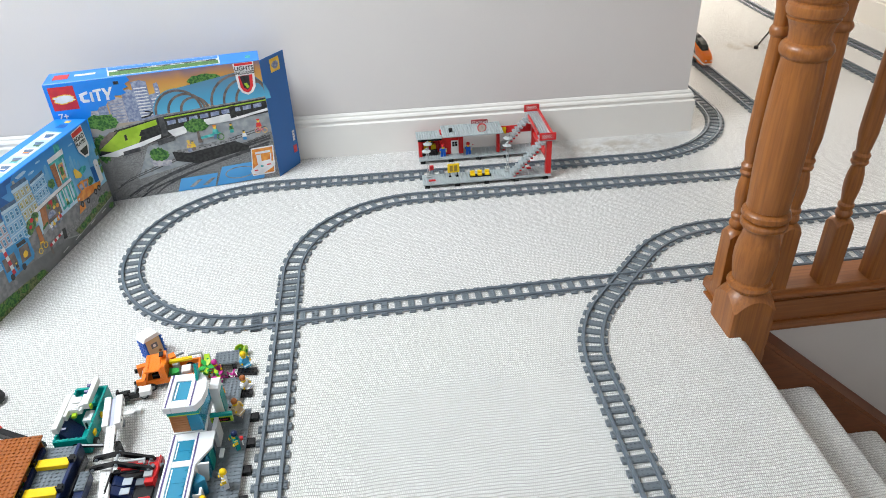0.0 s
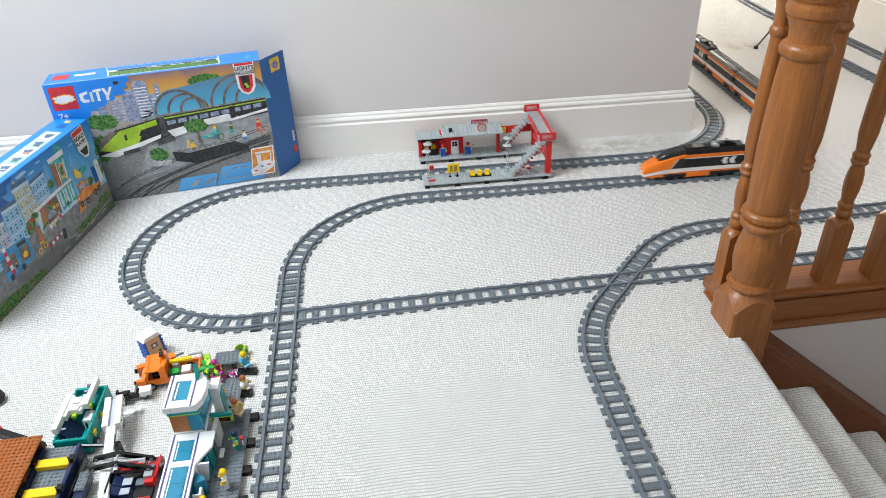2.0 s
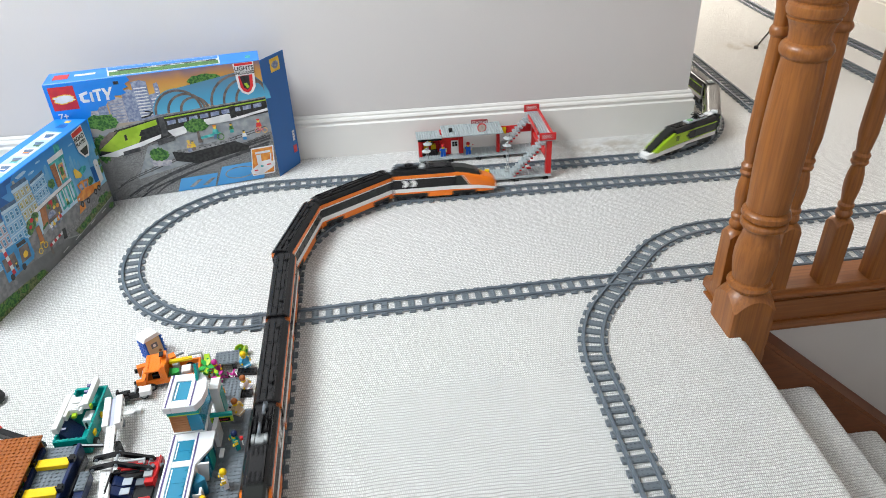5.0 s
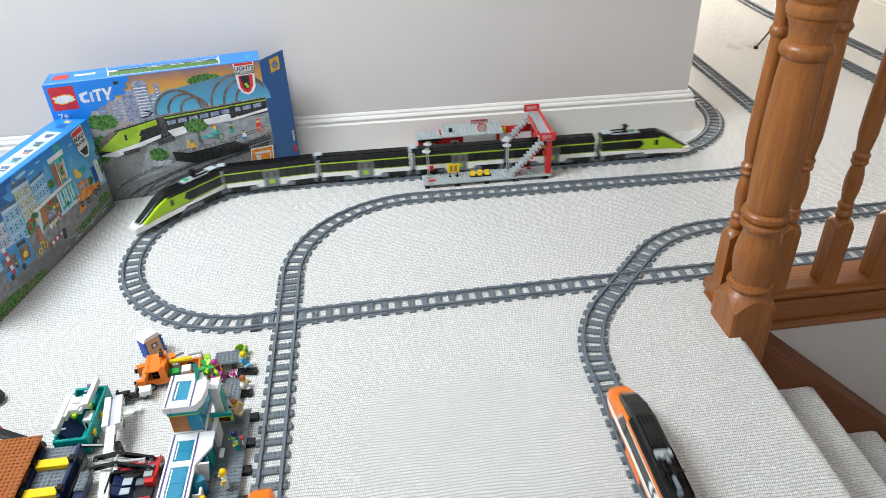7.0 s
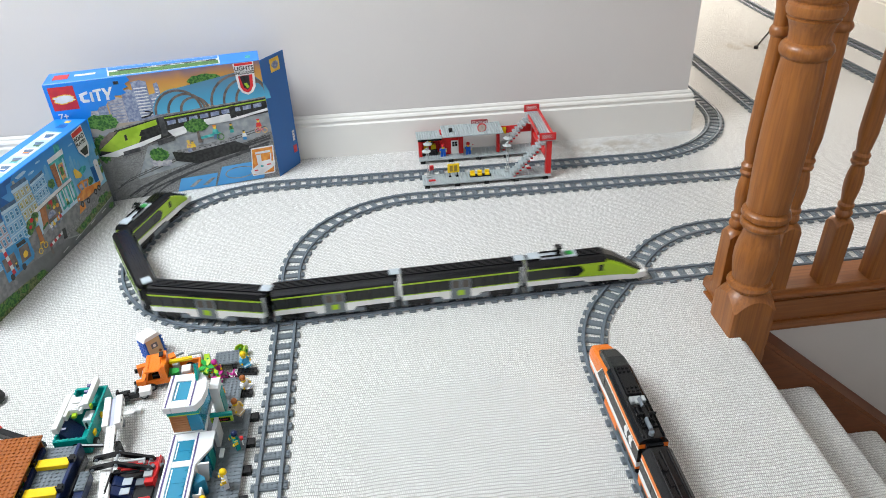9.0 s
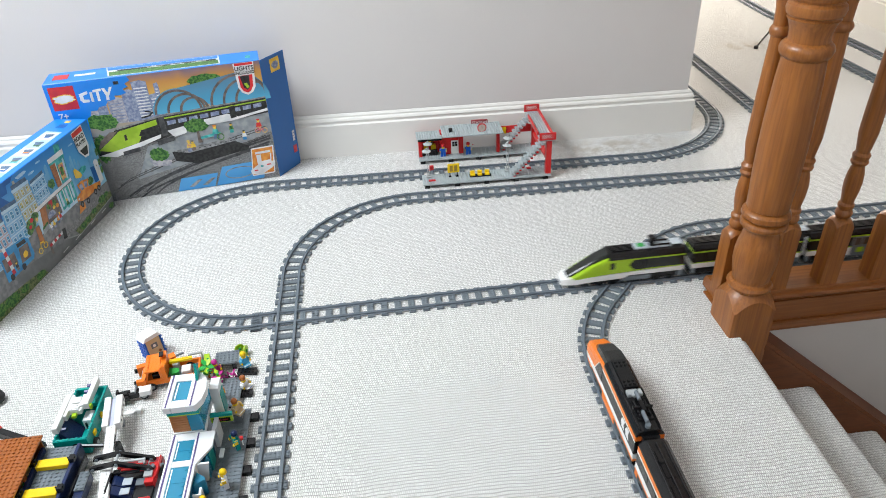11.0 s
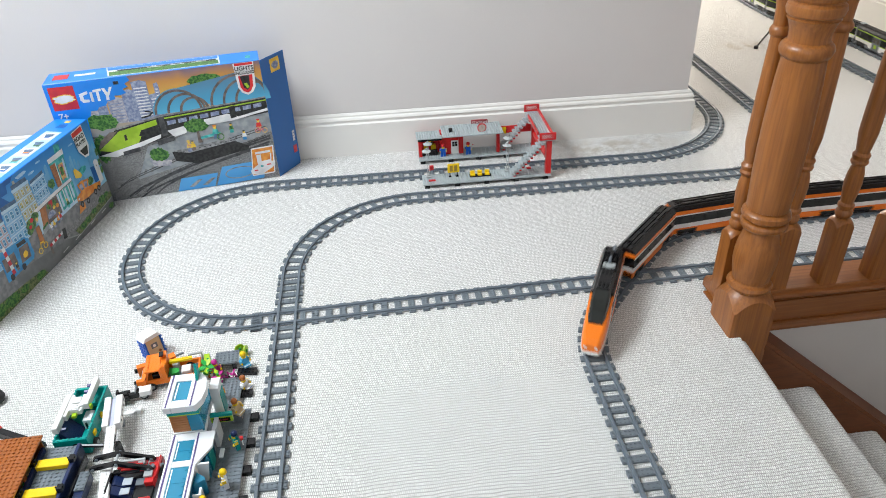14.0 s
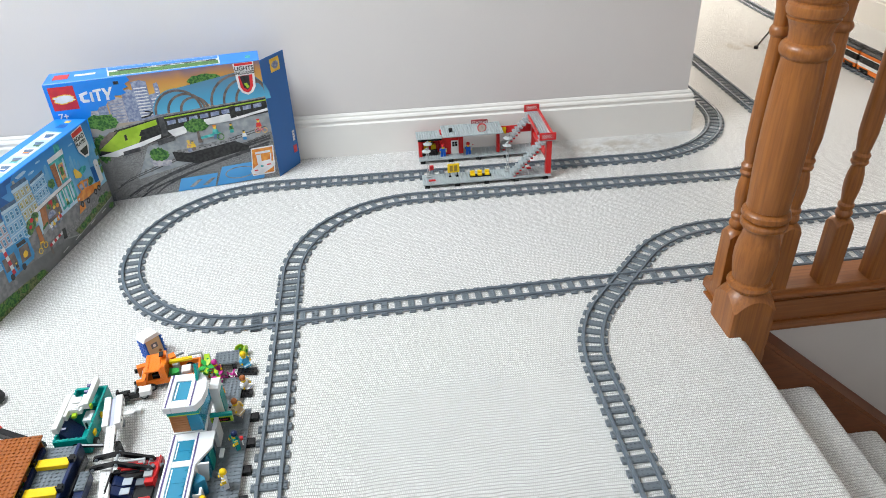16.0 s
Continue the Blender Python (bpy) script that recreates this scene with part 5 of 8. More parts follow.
    on_front(box, "printed_bush", bushy(0.236, 0.138, 0.016, 0.012, 17, 30), 5.8, P_LEAF)
    on_front(box, "printed_tree", bushy(0.365, 0.205, 0.037, 0.022, 8), 7, P_LEAF)
    on_front(box, "printed_trunk", [(0.362, 0.15), (0.374, 0.15), (0.37, 0.19), (0.364, 0.19)], 6.9, P_RIB)
    on_front(box, "printed_bench", [(0.372, 0.16), (0.43, 0.168), (0.43, 0.176), (0.372, 0.168)], 7.1, P_TEAL)
    for x, z, s_, top_, leg, cap in ((0.334, 0.126, 1.7, P_SKIN, P_TOWER, P_SKIN), (0.345, 0.128, 1.5, P_YELLOW, P_RIB, P_RIB), (0.416, 0.156, 2.0, P_TEAL, P_SLATE, P_ORANGE), (0.463, 0.168, 1.4, P_LEAF, P_TEAL, P_RIB), (0.496, 0.140, 1.4, P_WHITE, P_BUSBLUE, P_BLACK), (0.543, 0.163, 1.7, P_RED, P_SKIN, P_RED)):
        pictured_person(box, x, z, s_, top_, leg, cap, 7.3)
    on_front(box, "printed_wheelchair", ring(0.428, 0.160, 0.008, 0.011, 0, 350), 7.9, P_LEAF)
    on_front(box, "printed_cycle", ring(0.538, 0.164, 0.006, 0.0085, 0, 350), 7.9, P_SKIN)
    on_front(box, "printed_cycle", ring(0.558, 0.162, 0.006, 0.0085, 0, 350), 7.9, P_SKIN)
    for i in range(11):
        u = i / 10
        on_front(dark, "printed_stud", bushy(0.300 + u * 0.155, 0.1285 + u * 0.0145, 0.0035, 0.0018, 3, 8), 5.6, P_SLEEPER)
    # insets
    on_front(box, "inset_panel", [(0.287, 0.043), (0.396, 0.045), (0.38, 0.002), (0.27, 0.002)], 5.4, P_INSET)
    on_front(box, "inset_panel", [(0.412, 0.062), (0.543, 0.066), (0.53, 0.006), (0.385, 0.002)], 5.8, P_INSET)
    on_front(box, "inset_oval", [(0.462 + 0.046 * math.cos(t) + 0.004 * math.sin(t), 0.036 + 0.02 * math.sin(t)) for t in [2 * math.pi * i / 20 for i in range(20)]], 6.1, P_RAIL)
    on_front(box, "inset_oval", [(0.462 + 0.042 * math.cos(t) + 0.004 * math.sin(t), 0.036 + 0.0165 * math.sin(t)) for t in [2 * math.pi * i / 20 for i in range(20)]], 6.4, P_INSET)
    for x in (0.305, 0.345):
        on_front(box, "inset_track", [(x, 0.012), (x + 0.03, 0.032), (x + 0.042, 0.031), (x + 0.014, 0.010)], 6.1, P_RAIL)
    card = on_front(box, "orange_badge", [(0.506, 0.108), (0.574, 0.110), (0.566, 0.018), (0.496, 0.016)], 6.6, P_WHITE)
    on_front(card, "badge_field", [(0.509, 0.104), (0.570, 0.106), (0.563, 0.022), (0.499, 0.020)], 6.9, P_ORANGE)
    on_front(card, "badge_mark", [(0.518, 0.084), (0.532, 0.085), (0.531, 0.062), (0.558, 0.065), (0.56, 0.086), (0.564, 0.086), (0.56, 0.056), (0.518, 0.053)], 7.2, P_WHITE)
    on_front(card, "badge_mark", [(0.516, 0.094), (0.562, 0.096), (0.562, 0.089), (0.516, 0.087)], 7.2, P_WHITE)
    hub = on_front(box, "printed_hub", [(0.493, 0.035), (0.53, 0.06), (0.572, 0.058), (0.568, 0.042), (0.53, 0.02), (0.497, 0.022)], 7.6, P_WHITE)
    on_front(hub, "hub_button", rect(0.526, 0.043, 0.534, 0.049), 7.9, P_TEAL)
    on_front(hub, "hub_button", rect(0.545, 0.047, 0.558, 0.051), 7.9, P_RED)
    on_front(hub, "hub_button", rect(0.505, 0.032, 0.516, 0.036), 7.9, P_RED)
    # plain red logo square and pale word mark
    logo = on_front(box, "red_square", rect(0.010, 0.298, 0.075, 0.364), 5.2, P_RED)
    on_front(logo, "logo_blob", bushy(0.043, 0.329, 0.029, 0.015, 21), 5.5, P_YELLOW)
    on_front(logo, "logo_blob", bushy(0.043, 0.329, 0.026, 0.012, 21), 5.8, P_WHITE)
    mark = on_front(box, "word_mark", [(0.084, 0.338), (0.106, 0.344), (0.106, 0.336), (0.093, 0.332), (0.093, 0.321), (0.106, 0.32), (0.106, 0.312), (0.088, 0.313), (0.083, 0.32)], 5.2, P_WHITE)
    for pts in ([(0.110, 0.312), (0.117, 0.312), (0.118, 0.34), (0.111, 0.34)], [(0.120, 0.338), (0.142, 0.340), (0.142, 0.347), (0.120, 0.345)], [(0.127, 0.312), (0.134, 0.312), (0.135, 0.34), (0.128, 0.34)],
                [(0.144, 0.347), (0.152, 0.347), (0.157, 0.333), (0.165, 0.348), (0.172, 0.348), (0.158, 0.322), (0.157, 0.312), (0.149, 0.312), (0.151, 0.325)]):
        on_front(mark, "mark_bar", pts, 5.2, P_WHITE)
    words(box, "lettering", "7+", pose(0.028, -0.0022, 0.272, 90), 0.024, P_WHITE, 0.0002)
    on_front(box, "dark_mark", rect(0.178, 0.353, 0.192, 0.362), 5.2, P_BLACK)
    # lights badge
    lb = on_front(box, "lights_badge", [(0.503, 0.372), (0.561, 0.3725), (0.556, 0.30), (0.546, 0.284), (0.531, 0.277), (0.516, 0.284), (0.507, 0.30)], 6.8, P_WHITE)
    on_front(lb, "badge_field", [(0.512, 0.335), (0.552, 0.336), (0.549, 0.302), (0.541, 0.289), (0.531, 0.283), (0.520, 0.289), (0.513, 0.302)], 7.1, P_RED)
    on_front(lb, "badge_field", [(0.507, 0.3715), (0.558, 0.372), (0.557, 0.365), (0.507, 0.3645)], 7.1, P_RED)
    on_front(lb, "badge_picture", [(0.516, 0.334), (0.543, 0.335), (0.54, 0.300), (0.531, 0.292), (0.522, 0.300)], 7.4, P_BLACK)
    on_front(lb, "badge_picture", [(0.524, 0.312), (0.533, 0.313), (0.538, 0.300), (0.531, 0.296)], 7.7, P_LIME)
    words(lb, "lettering", "LIGHTS", pose(0.532, -0.0034, 0.3505, 90), 0.0165, P_BLACK, 0.0002)
    words(lb, "lettering", "INCLUDED", pose(0.532, -0.0034, 0.3395, 90), 0.0112, P_BLACK, 0.0002)
    # top face print
    def on_top(name, outline, layer, mat):
        bm = B()
        prism(bm, outline, "z", H + 0.0004 * layer - 0.0002, H + 0.0004 * layer + 0.0001)
        return part(name, bm, mat, box)
    on_top("top_picture", [(0.168, 0.008), (0.47, 0.008), (0.465, 0.086), (0.155, 0.086)], 1, P_WHITE)
    on_top("top_meadow", [(0.172, 0.011), (0.466, 0.011), (0.463, 0.045), (0.166, 0.045)], 2, P_LEAF)
    on_top("top_sky", [(0.162, 0.06), (0.463, 0.06), (0.462, 0.083), (0.158, 0.083)], 2, P_SKY)
    on_top("top_train", [(0.19, 0.046), (0.458, 0.046), (0.458, 0.056), (0.185, 0.056)], 2.4, P_BLACK)
    for i in range(3):
        on_top("top_train_panel", rect(0.27 + i * 0.06, 0.045, 0.31 + i * 0.06, 0.049), 2.8, P_WHITE)
    on_top("red_square", rect(0.02, 0.03, 0.06, 0.07), 1, P_RED)
    on_top("word_mark", rect(0.075, 0.045, 0.13, 0.06), 1, P_WHITE)
    on_top("dark_mark", rect(0.54, 0.03, 0.555, 0.055), 1, P_TEAL)


def quad_at(quad, u, v):
    """A point inside a four-sided shape: u along its foot, v up its sides (corners: top left, top right, foot right, foot left)."""
    tl, tr_, br, bl = quad
    lo = [bl[i] + (br[i] - bl[i]) * u for i in (0, 1)]
    hi = [tl[i] + (tr_[i] - tl[i]) * u for i in (0, 1)]
    return (lo[0] + (hi[0] - lo[0]) * v, lo[1] + (hi[1] - lo[1]) * v)


def cell(quad, u0, u1, v0, v1):
    return [quad_at(quad, u0, v0), quad_at(quad, u1, v0), quad_at(quad, u1, v1), quad_at(quad, u0, v1)]


def house_print(box, quad, nx, nz, wall, trim_, pane, layer):
    """A pictured house front: cornice, string courses and rows of framed windows."""
    h = on_front(box, "printed_house", [quad[3], quad[2], quad[1], quad[0]], layer, wall)
    for r in range(nz + 1):
        v = r / nz
        on_front(h, "printed_course", cell(quad, -0.02, 1.02, max(0, v - 0.025), min(1, v + 0.015)), layer + 0.25, trim_)
    on_front(h, "printed_cornice", cell(quad, -0.04, 1.04, 1.0, 1.06), layer + 0.3, trim_)
    on_front(h, "printed_roof", cell(quad, 0.02, 0.98, 1.06, 1.16), layer + 0.3, P_SLATE)
    for c in range(nx):
        for r in range(nz):
            u0, u1, v0, v1 = (c + 0.18) / nx, (c + 0.82) / nx, (r + 0.17) / nz, (r + 0.83) / nz
            w = on_front(h, "printed_window", cell(quad, u0, u1, v0, v1), layer + 0.5, trim_)
            du, dv = (u1 - u0) * 0.16, (v1 - v0) * 0.1
            on_front(w, "printed_pane", cell(quad, u0 + du, u1 - du, v0 + dv, v1 - dv), layer + 0.75, pane)
            on_front(w, "printed_bar", cell(quad, u0 + du, u1 - du, (v0 + v1) / 2 - dv * 0.4, (v0 + v1) / 2 + dv * 0.4), layer + 0.95, trim_)
    return h


def pictured_person(box, x, z, s, top, leg, cap, layer):
    """A printed toy figure: plain legs, body, head and cap shapes."""
    f = on_front(box, "printed_figure", [(x - 0.004 * s, z), (x + 0.004 * s, z), (x + 0.0035 * s, z + 0.007 * s), (x - 0.0035 * s, z + 0.007 * s)], layer, leg)
    on_front(f, "printed_body", [(x - 0.005 * s, z + 0.007 * s), (x + 0.005 * s, z + 0.007 * s), (x + 0.0032 * s, z + 0.015 * s), (x - 0.0032 * s, z + 0.015 * s)], layer + 0.2, top)
    on_front(f, "printed_head", bushy(x, z + 0.0178 * s, 0.003 * s, 0.003 * s, 7, 8), layer + 0.2, P_YELLOW)
    on_front(f, "printed_cap", bushy(x, z + 0.0203 * s, 0.0032 * s, 0.0018 * s, 8, 8), layer + 0.4, cap)


P_SLATE = print_material("print_slate_roof", (0.05, 0.11, 0.20), (0.10, 0.17, 0.28), 60)
P_HAZE = print_material("print_hazy_towers", (0.10, 0.34, 0.60), (0.16, 0.42, 0.66), 30)
P_BLUEWALL = print_material("print_blue_wall", (0.20, 0.42, 0.64), (0.27, 0.50, 0.70), 30)
P_PALEBLUE = print_material("print_pale_blue", (0.42, 0.60, 0.74), (0.50, 0.67, 0.78), 40)
P_OCHRE = print_material("print_ochre_wall", (0.36, 0.38, 0.30), (0.46, 0.46, 0.34), 40)
P_PANE = print_material("print_window_blue", (0.03, 0.16, 0.34), (0.08, 0.30, 0.50), 90)
P_PANE_LIT = print_material("print_window_lit", (0.30, 0.28, 0.10), (0.66, 0.56, 0.22), 110)
P_ROSE = print_material("print_rose_wall", (0.42, 0.30, 0.33), (0.52, 0.40, 0.42), 40)
P_CLOUD = print_material("print_cloud", (0.24, 0.48, 0.72), (0.44, 0.64, 0.80), 40)
P_BRICK = print_material("print_brown_planks", (0.36, 0.13, 0.04), (0.46, 0.18, 0.06), 60)
P_KERB = print_material("print_kerb", (0.30, 0.31, 0.31), (0.40, 0.41, 0.40), 40)
P_VERGE = print_material("print_verge", (0.06, 0.10, 0.03), (0.22, 0.26, 0.10), 150)
P_ROAD = print_material("print_road", (0.15, 0.155, 0.16), (0.19, 0.195, 0.20), 30)
P_BUSBLUE = print_material("print_bus_blue", (0.02, 0.22, 0.50), (0.05, 0.32, 0.62), 40)
P_DKBLUE = print_material("print_dark_blue", (0.006, 0.10, 0.36), (0.01, 0.13, 0.42), 20)


def town_box():
    L, D, H = 0.582, 0.092, 0.276
    box = thing("toy_town_box", pose(-0.549, 0.637, 0, 0, 0, 77.2), "large blue cardboard toy box with a printed street scene", "box", "toy boxes by the wall")
    bm = B()
    block(bm, -L, 0, 0, D, 0.0005, H, 0.0012)
    part("carton", bm, CARD, box)
    on_front(box, "printed_sky", rect(-L + .001, 0.06, -.0008, H - .001), 1, P_SKY)
    for x, z, r, s in ((-0.31, 0.262, 0.022, 81), (-0.275, 0.25, 0.014, 82), (-0.24, 0.262, 0.012, 83), (-0.10, 0.245, 0.012, 84)):
        on_front(box, "printed_cloud", bushy(x, z, r, r * 0.22, s), 1.2, P_CLOUD)
    on_front(box, "blue_corner", [(-L + .001, 0.12), (-0.425, 0.15), (-0.413, 0.223), (-0.373, 0.221), (-0.395, 0.246), (-0.372, 0.245), (-0.368, 0.263), (-0.351, 0.263), (-0.336, H - .001), (-L + .001, H - .001)], 1.4, P_DKBLUE)
    for x, w, z in ((-0.222, 0.006, 0.246), (-0.232, 0.005, 0.225), (-0.12, 0.005, 0.222), (-0.108, 0.004, 0.208), (-0.13, 0.004, 0.205), (-0.095, 0.006, 0.196), (-0.03, 0.008, 0.225), (-0.014, 0.006, 0.21), (-0.046, 0.005, 0.19)):
        on_front(box, "printed_far_tower", [(x - w, 0.11), (x + w, 0.11), (x + w, z - 0.004), (x + w * 0.3, z), (x - w, z - 0.006)], 1.6, P_HAZE)
    on_front(box, "printed_street", [(-L + .001, 0.001), (-.0008, 0.001), (-.0008, 0.085), (-0.1, 0.085), (-0.2, 0.108), (-0.38, 0.135), (-L + .001, 0.10)], 2, P_STREET)
    # pictured houses
    house_print(box, [(-0.293, 0.223), (-0.237, 0.226), (-0.240, 0.150), (-0.294, 0.150)], 4, 3, P_BLUEWALL, P_PALEBLUE, P_PANE, 2.6)
    house_print(box, [(-0.357, 0.238), (-0.298, 0.236), (-0.293, 0.135), (-0.354, 0.130)], 3, 4, P_OCHRE, P_PALEBLUE, P_PANE_LIT, 3.0)
    house_print(box, [(-0.413, 0.212), (-0.358, 0.208), (-0.359, 0.118), (-0.418, 0.118)], 3, 3, P_BLUEWALL, P_PALEBLUE, P_PANE, 3.4)
    house_print(box, [(-0.462, 0.192), (-0.419, 0.192), (-0.417, 0.11), (-0.464, 0.11)], 3, 3, P_ROSE, P_PALEBLUE, P_PANE, 3.2)
    house_print(box, [(-0.53, 0.18), (-0.465, 0.18), (-0.466, 0.10), (-0.53, 0.10)], 4, 3, P_BLUEWALL, P_PALEBLUE, P_PANE, 2.8)
    on_front(box, "printed_chimney", rect(-0.347, 0.249, -0.339, 0.262), 3.2, P_OCHRE)
    on_front(box, "printed_tree", bushy(-0.222, 0.192, 0.014, 0.013, 90), 3.4, P_LEAF)
    # pictured modern station
    shop = on_front(box, "printed_shop", [(-0.318, 0.098), (-0.145, 0.10), (-0.145, 0.166), (-0.316, 0.16)], 4.6, P_PALEBLUE)
    on_front(shop, "printed_plank_wall", [(-0.308, 0.105), (-0.285, 0.105), (-0.272, 0.158), (-0.295, 0.16)], 4.8, P_BRICK)
    on_front(shop, "printed_shop_dark", [(-0.285, 0.108), (-0.222, 0.108), (-0.222, 0.158), (-0.272, 0.157)], 4.8, P_RIB)
    on_front(shop, "printed_archway", ring(-0.262, 0.118, 0.0, 0.017, 0, 180), 5.0, P_TOWER)
    for x, z, r, mt, s in ((-0.252, 0.15, 0.010, P_RED, 91), (-0.24, 0.144, 0.010, P_LEAF, 92), (-0.262, 0.148, 0.009, P_LEAF, 93), (-0.231, 0.134, 0.007, P_ORANGE, 94), (-0.245, 0.136, 0.006, P_YELLOW, 95)):
        on_front(shop, "printed_goods", bushy(x, z, r, r * 0.9, s, 11), 5.2, mt)
    for i in range(3):
        q = [(-0.216 + i * 0.025, 0.159), (-0.194 + i * 0.025, 0.160), (-0.195 + i * 0.025, 0.110), (-0.217 + i * 0.025, 0.108)]
        w = on_front(shop, "printed_glass", [q[3], q[2], q[1], q[0]], 4.9, P_TEAL)
        on_front(w, "printed_gleam", cell(q, 0.25, 0.6, 0.15, 0.95), 5.1, P_PALEBLUE)
        on_front(w, "printed_post", cell(q, -0.08, 0.04, 0, 1), 5.3, P_WHITE)
    on_front(box, "printed_roof_band", [(-0.314, 0.157), (-0.221, 0.161), (-0.147, 0.163), (-0.146, 0.170), (-0.22, 0.170), (-0.317, 0.166)], 5.6, P_WHITE)
    on_front(box, "printed_roof_edge", [(-0.314, 0.155), (-0.221, 0.159), (-0.147, 0.161), (-0.147, 0.1628), (-0.221, 0.1608), (-0.314, 0.1568)], 5.7, P_RIB)
    tower = on_front(box, "printed_tower_block", [(-0.204, 0.171), (-0.186, 0.171), (-0.185, 0.234), (-0.206, 0.234)], 4.6, P_BRICK)
    for i in range(8):
        on_front(tower, "printed_plank_line", rect(-0.2045, 0.176 + i * 0.0072, -0.1862, 0.1768 + i * 0.0072), 4.9, P_RIB)
    q = [(-0.185, 0.234), (-0.143, 0.235), (-0.150, 0.172), (-0.187, 0.171)]
    glass = on_front(box, "printed_glass", [q[3], q[2], q[1], q[0]], 4.7, P_TEAL)
    on_front(glass, "printed_room", cell(q, 0.2, 0.75, 0.12, 0.8), 5.0, P_SKIN)
    on_front(glass, "printed_room", cell(q, 0.28, 0.6, 0.3, 0.66), 5.2, P_LEAF)
    on_front(glass, "printed_gleam", cell(q, 0.72, 0.9, 0.05, 0.9), 5.2, P_PALEBLUE)
    on_front(glass, "printed_post", cell(q, 0.0, 0.07, 0, 1), 5.3, P_WHITE)
    on_front(box, "printed_roof_band", [(-0.207, 0.237), (-0.141, 0.236), (-0.139, 0.252), (-0.208, 0.251)], 5.0, P_WHITE)
    on_front(box, "printed_roof_band", [(-0.206, 0.233), (-0.142, 0.232), (-0.141, 0.238), (-0.207, 0.239)], 5.3, P_TEAL)
    on_front(box, "printed_roof_sign", [(-0.172, 0.2525), (-0.149, 0.2525), (-0.146, 0.269), (-0.168, 0.274)], 4.8, P_TEAL)
    # street foreground
    q = [(-0.238, 0.054), (-0.001, 0.072), (-0.001, 0.056), (-0.238, 0.036)]
    trk = on_front(box, "printed_track", [q[3], q[2], q[1], q[0]], 3.0, P_BALLAST)
    for v in (0.15, 0.3, 0.7, 0.85):
        on_front(trk, "printed_rail", cell(q, 0, 1, v - 0.035, v + 0.035), 3.3, P_RAIL)
    on_front(box, "printed_verge", [(-0.185, 0.015), (-.001, 0.034), (-.001, 0.054), (-0.2, 0.036)], 3.2, P_VERGE)
    for x, z, r, s in ((-0.16, 0.03, 0.016, 3), (-0.135, 0.035, 0.015, 4), (-0.10, 0.042, 0.013, 5), (-0.05, 0.052, 0.018, 6), (-0.025, 0.055, 0.012, 9), (-0.018, 0.014, 0.014, 10)):
        on_front(box, "printed_bush", bushy(x, z, r, r * 0.6, s), 3.6, P_LEAF)
    on_front(box, "printed_road", [(-0.42, 0.002), (-.001, 0.002), (-.001, 0.033), (-0.184, 0.014), (-0.238, 0.034), (-0.40, 0.06), (-0.46, 0.06)], 3.4, P_ROAD)
    on_front(box, "printed_kerb", [(-0.184, 0.014), (-.001, 0.033), (-.001, 0.0355), (-0.184, 0.0175)], 3.7, P_KERB)
    on_front(box, "printed_kerb", [(-0.238, 0.034), (-0.184, 0.0145), (-0.183, 0.0175), (-0.237, 0.0375)], 3.7, P_KERB)
    for x in (-0.26, -0.20, -0.12, -0.06):
        on_front(box, "printed_road_line", [(x - 0.012, 0.012 + (x + 0.26) * 0.02), (x + 0.014, 0.015 + (x + 0.26) * 0.02), (x + 0.014, 0.017 + (x + 0.26) * 0.02), (x - 0.012, 0.014 + (x + 0.26) * 0.02)], 3.8, P_WHITE)
    on_front(box, "printed_grass", [(-L + .001, 0.001), (-0.42, 0.001), (-0.35, 0.004), (-0.36, 0.02), (-0.44, 0.03), (-L + .001, 0.04)], 4.0, P_VERGE)
    for x, z, r, s in ((-0.545, 0.022, 0.034, 1), (-0.49, 0.02, 0.03, 2), (-0.44, 0.018, 0.018, 11), (-0.375, 0.014, 0.02, 12)):
        on_front(box, "printed_bush", bushy(x, z, r, r * 0.5, s), 4.3, P_LEAF)
    # pictured tree, stall, people, cycle, barriers
    on_front(box, "printed_trunk", [(-0.337, 0.08), (-0.32, 0.08), (-0.32, 0.125), (-0.333, 0.125)], 5.4, P_BRICK)
    for x, z, r, mt, s in ((-0.34, 0.142, 0.019, P_LEAF, 51), (-0.322, 0.152, 0.015, P_LEAF, 52), (-0.352, 0.128, 0.012, P_LEAF, 53), (-0.336, 0.15, 0.007, P_RED, 54), (-0.318, 0.142, 0.006, P_SKIN, 55), (-0.347, 0.137, 0.006, P_RED, 56)):
        on_front(box, "printed_foliage", bushy(x, z, r, r * 0.8, s, 15), 5.7 if mt is P_LEAF else 6.0, mt)
    on_front(box, "printed_stall", [(-0.315, 0.093), (-0.287, 0.10), (-0.285, 0.112), (-0.312, 0.106)], 5.7, P_PAVE)
    on_front(box, "printed_stall_goods", [(-0.312, 0.106), (-0.285, 0.112), (-0.287, 0.118), (-0.31, 0.112)], 5.9, P_LEAF)
    for x, z, s_, top, leg, cap in ((-0.19, 0.105, 1.2, P_LEAF, P_TEAL, P_YELLOW), (-0.235, 0.092, 1.1, P_RED, P_TOWER, P_YELLOW), (-0.247, 0.09, 1.0, P_ORANGE, P_SLATE, P_RED), (-0.266, 0.087, 1.1, P_YELLOW, P_TOWER, P_RIB), (-0.28, 0.088, 1.0, P_WHITE, P_TOWER, P_BLACK), (-0.435, 0.07, 1.1, P_BLACK, P_RIB, P_BLACK)):
        pictured_person(box, x, z, s_, top, leg, cap, 6.0)
    on_front(box, "printed_bin", [(-0.252, 0.042), (-0.238, 0.040), (-0.234, 0.068), (-0.248, 0.07)], 5.6, P_BLACK)
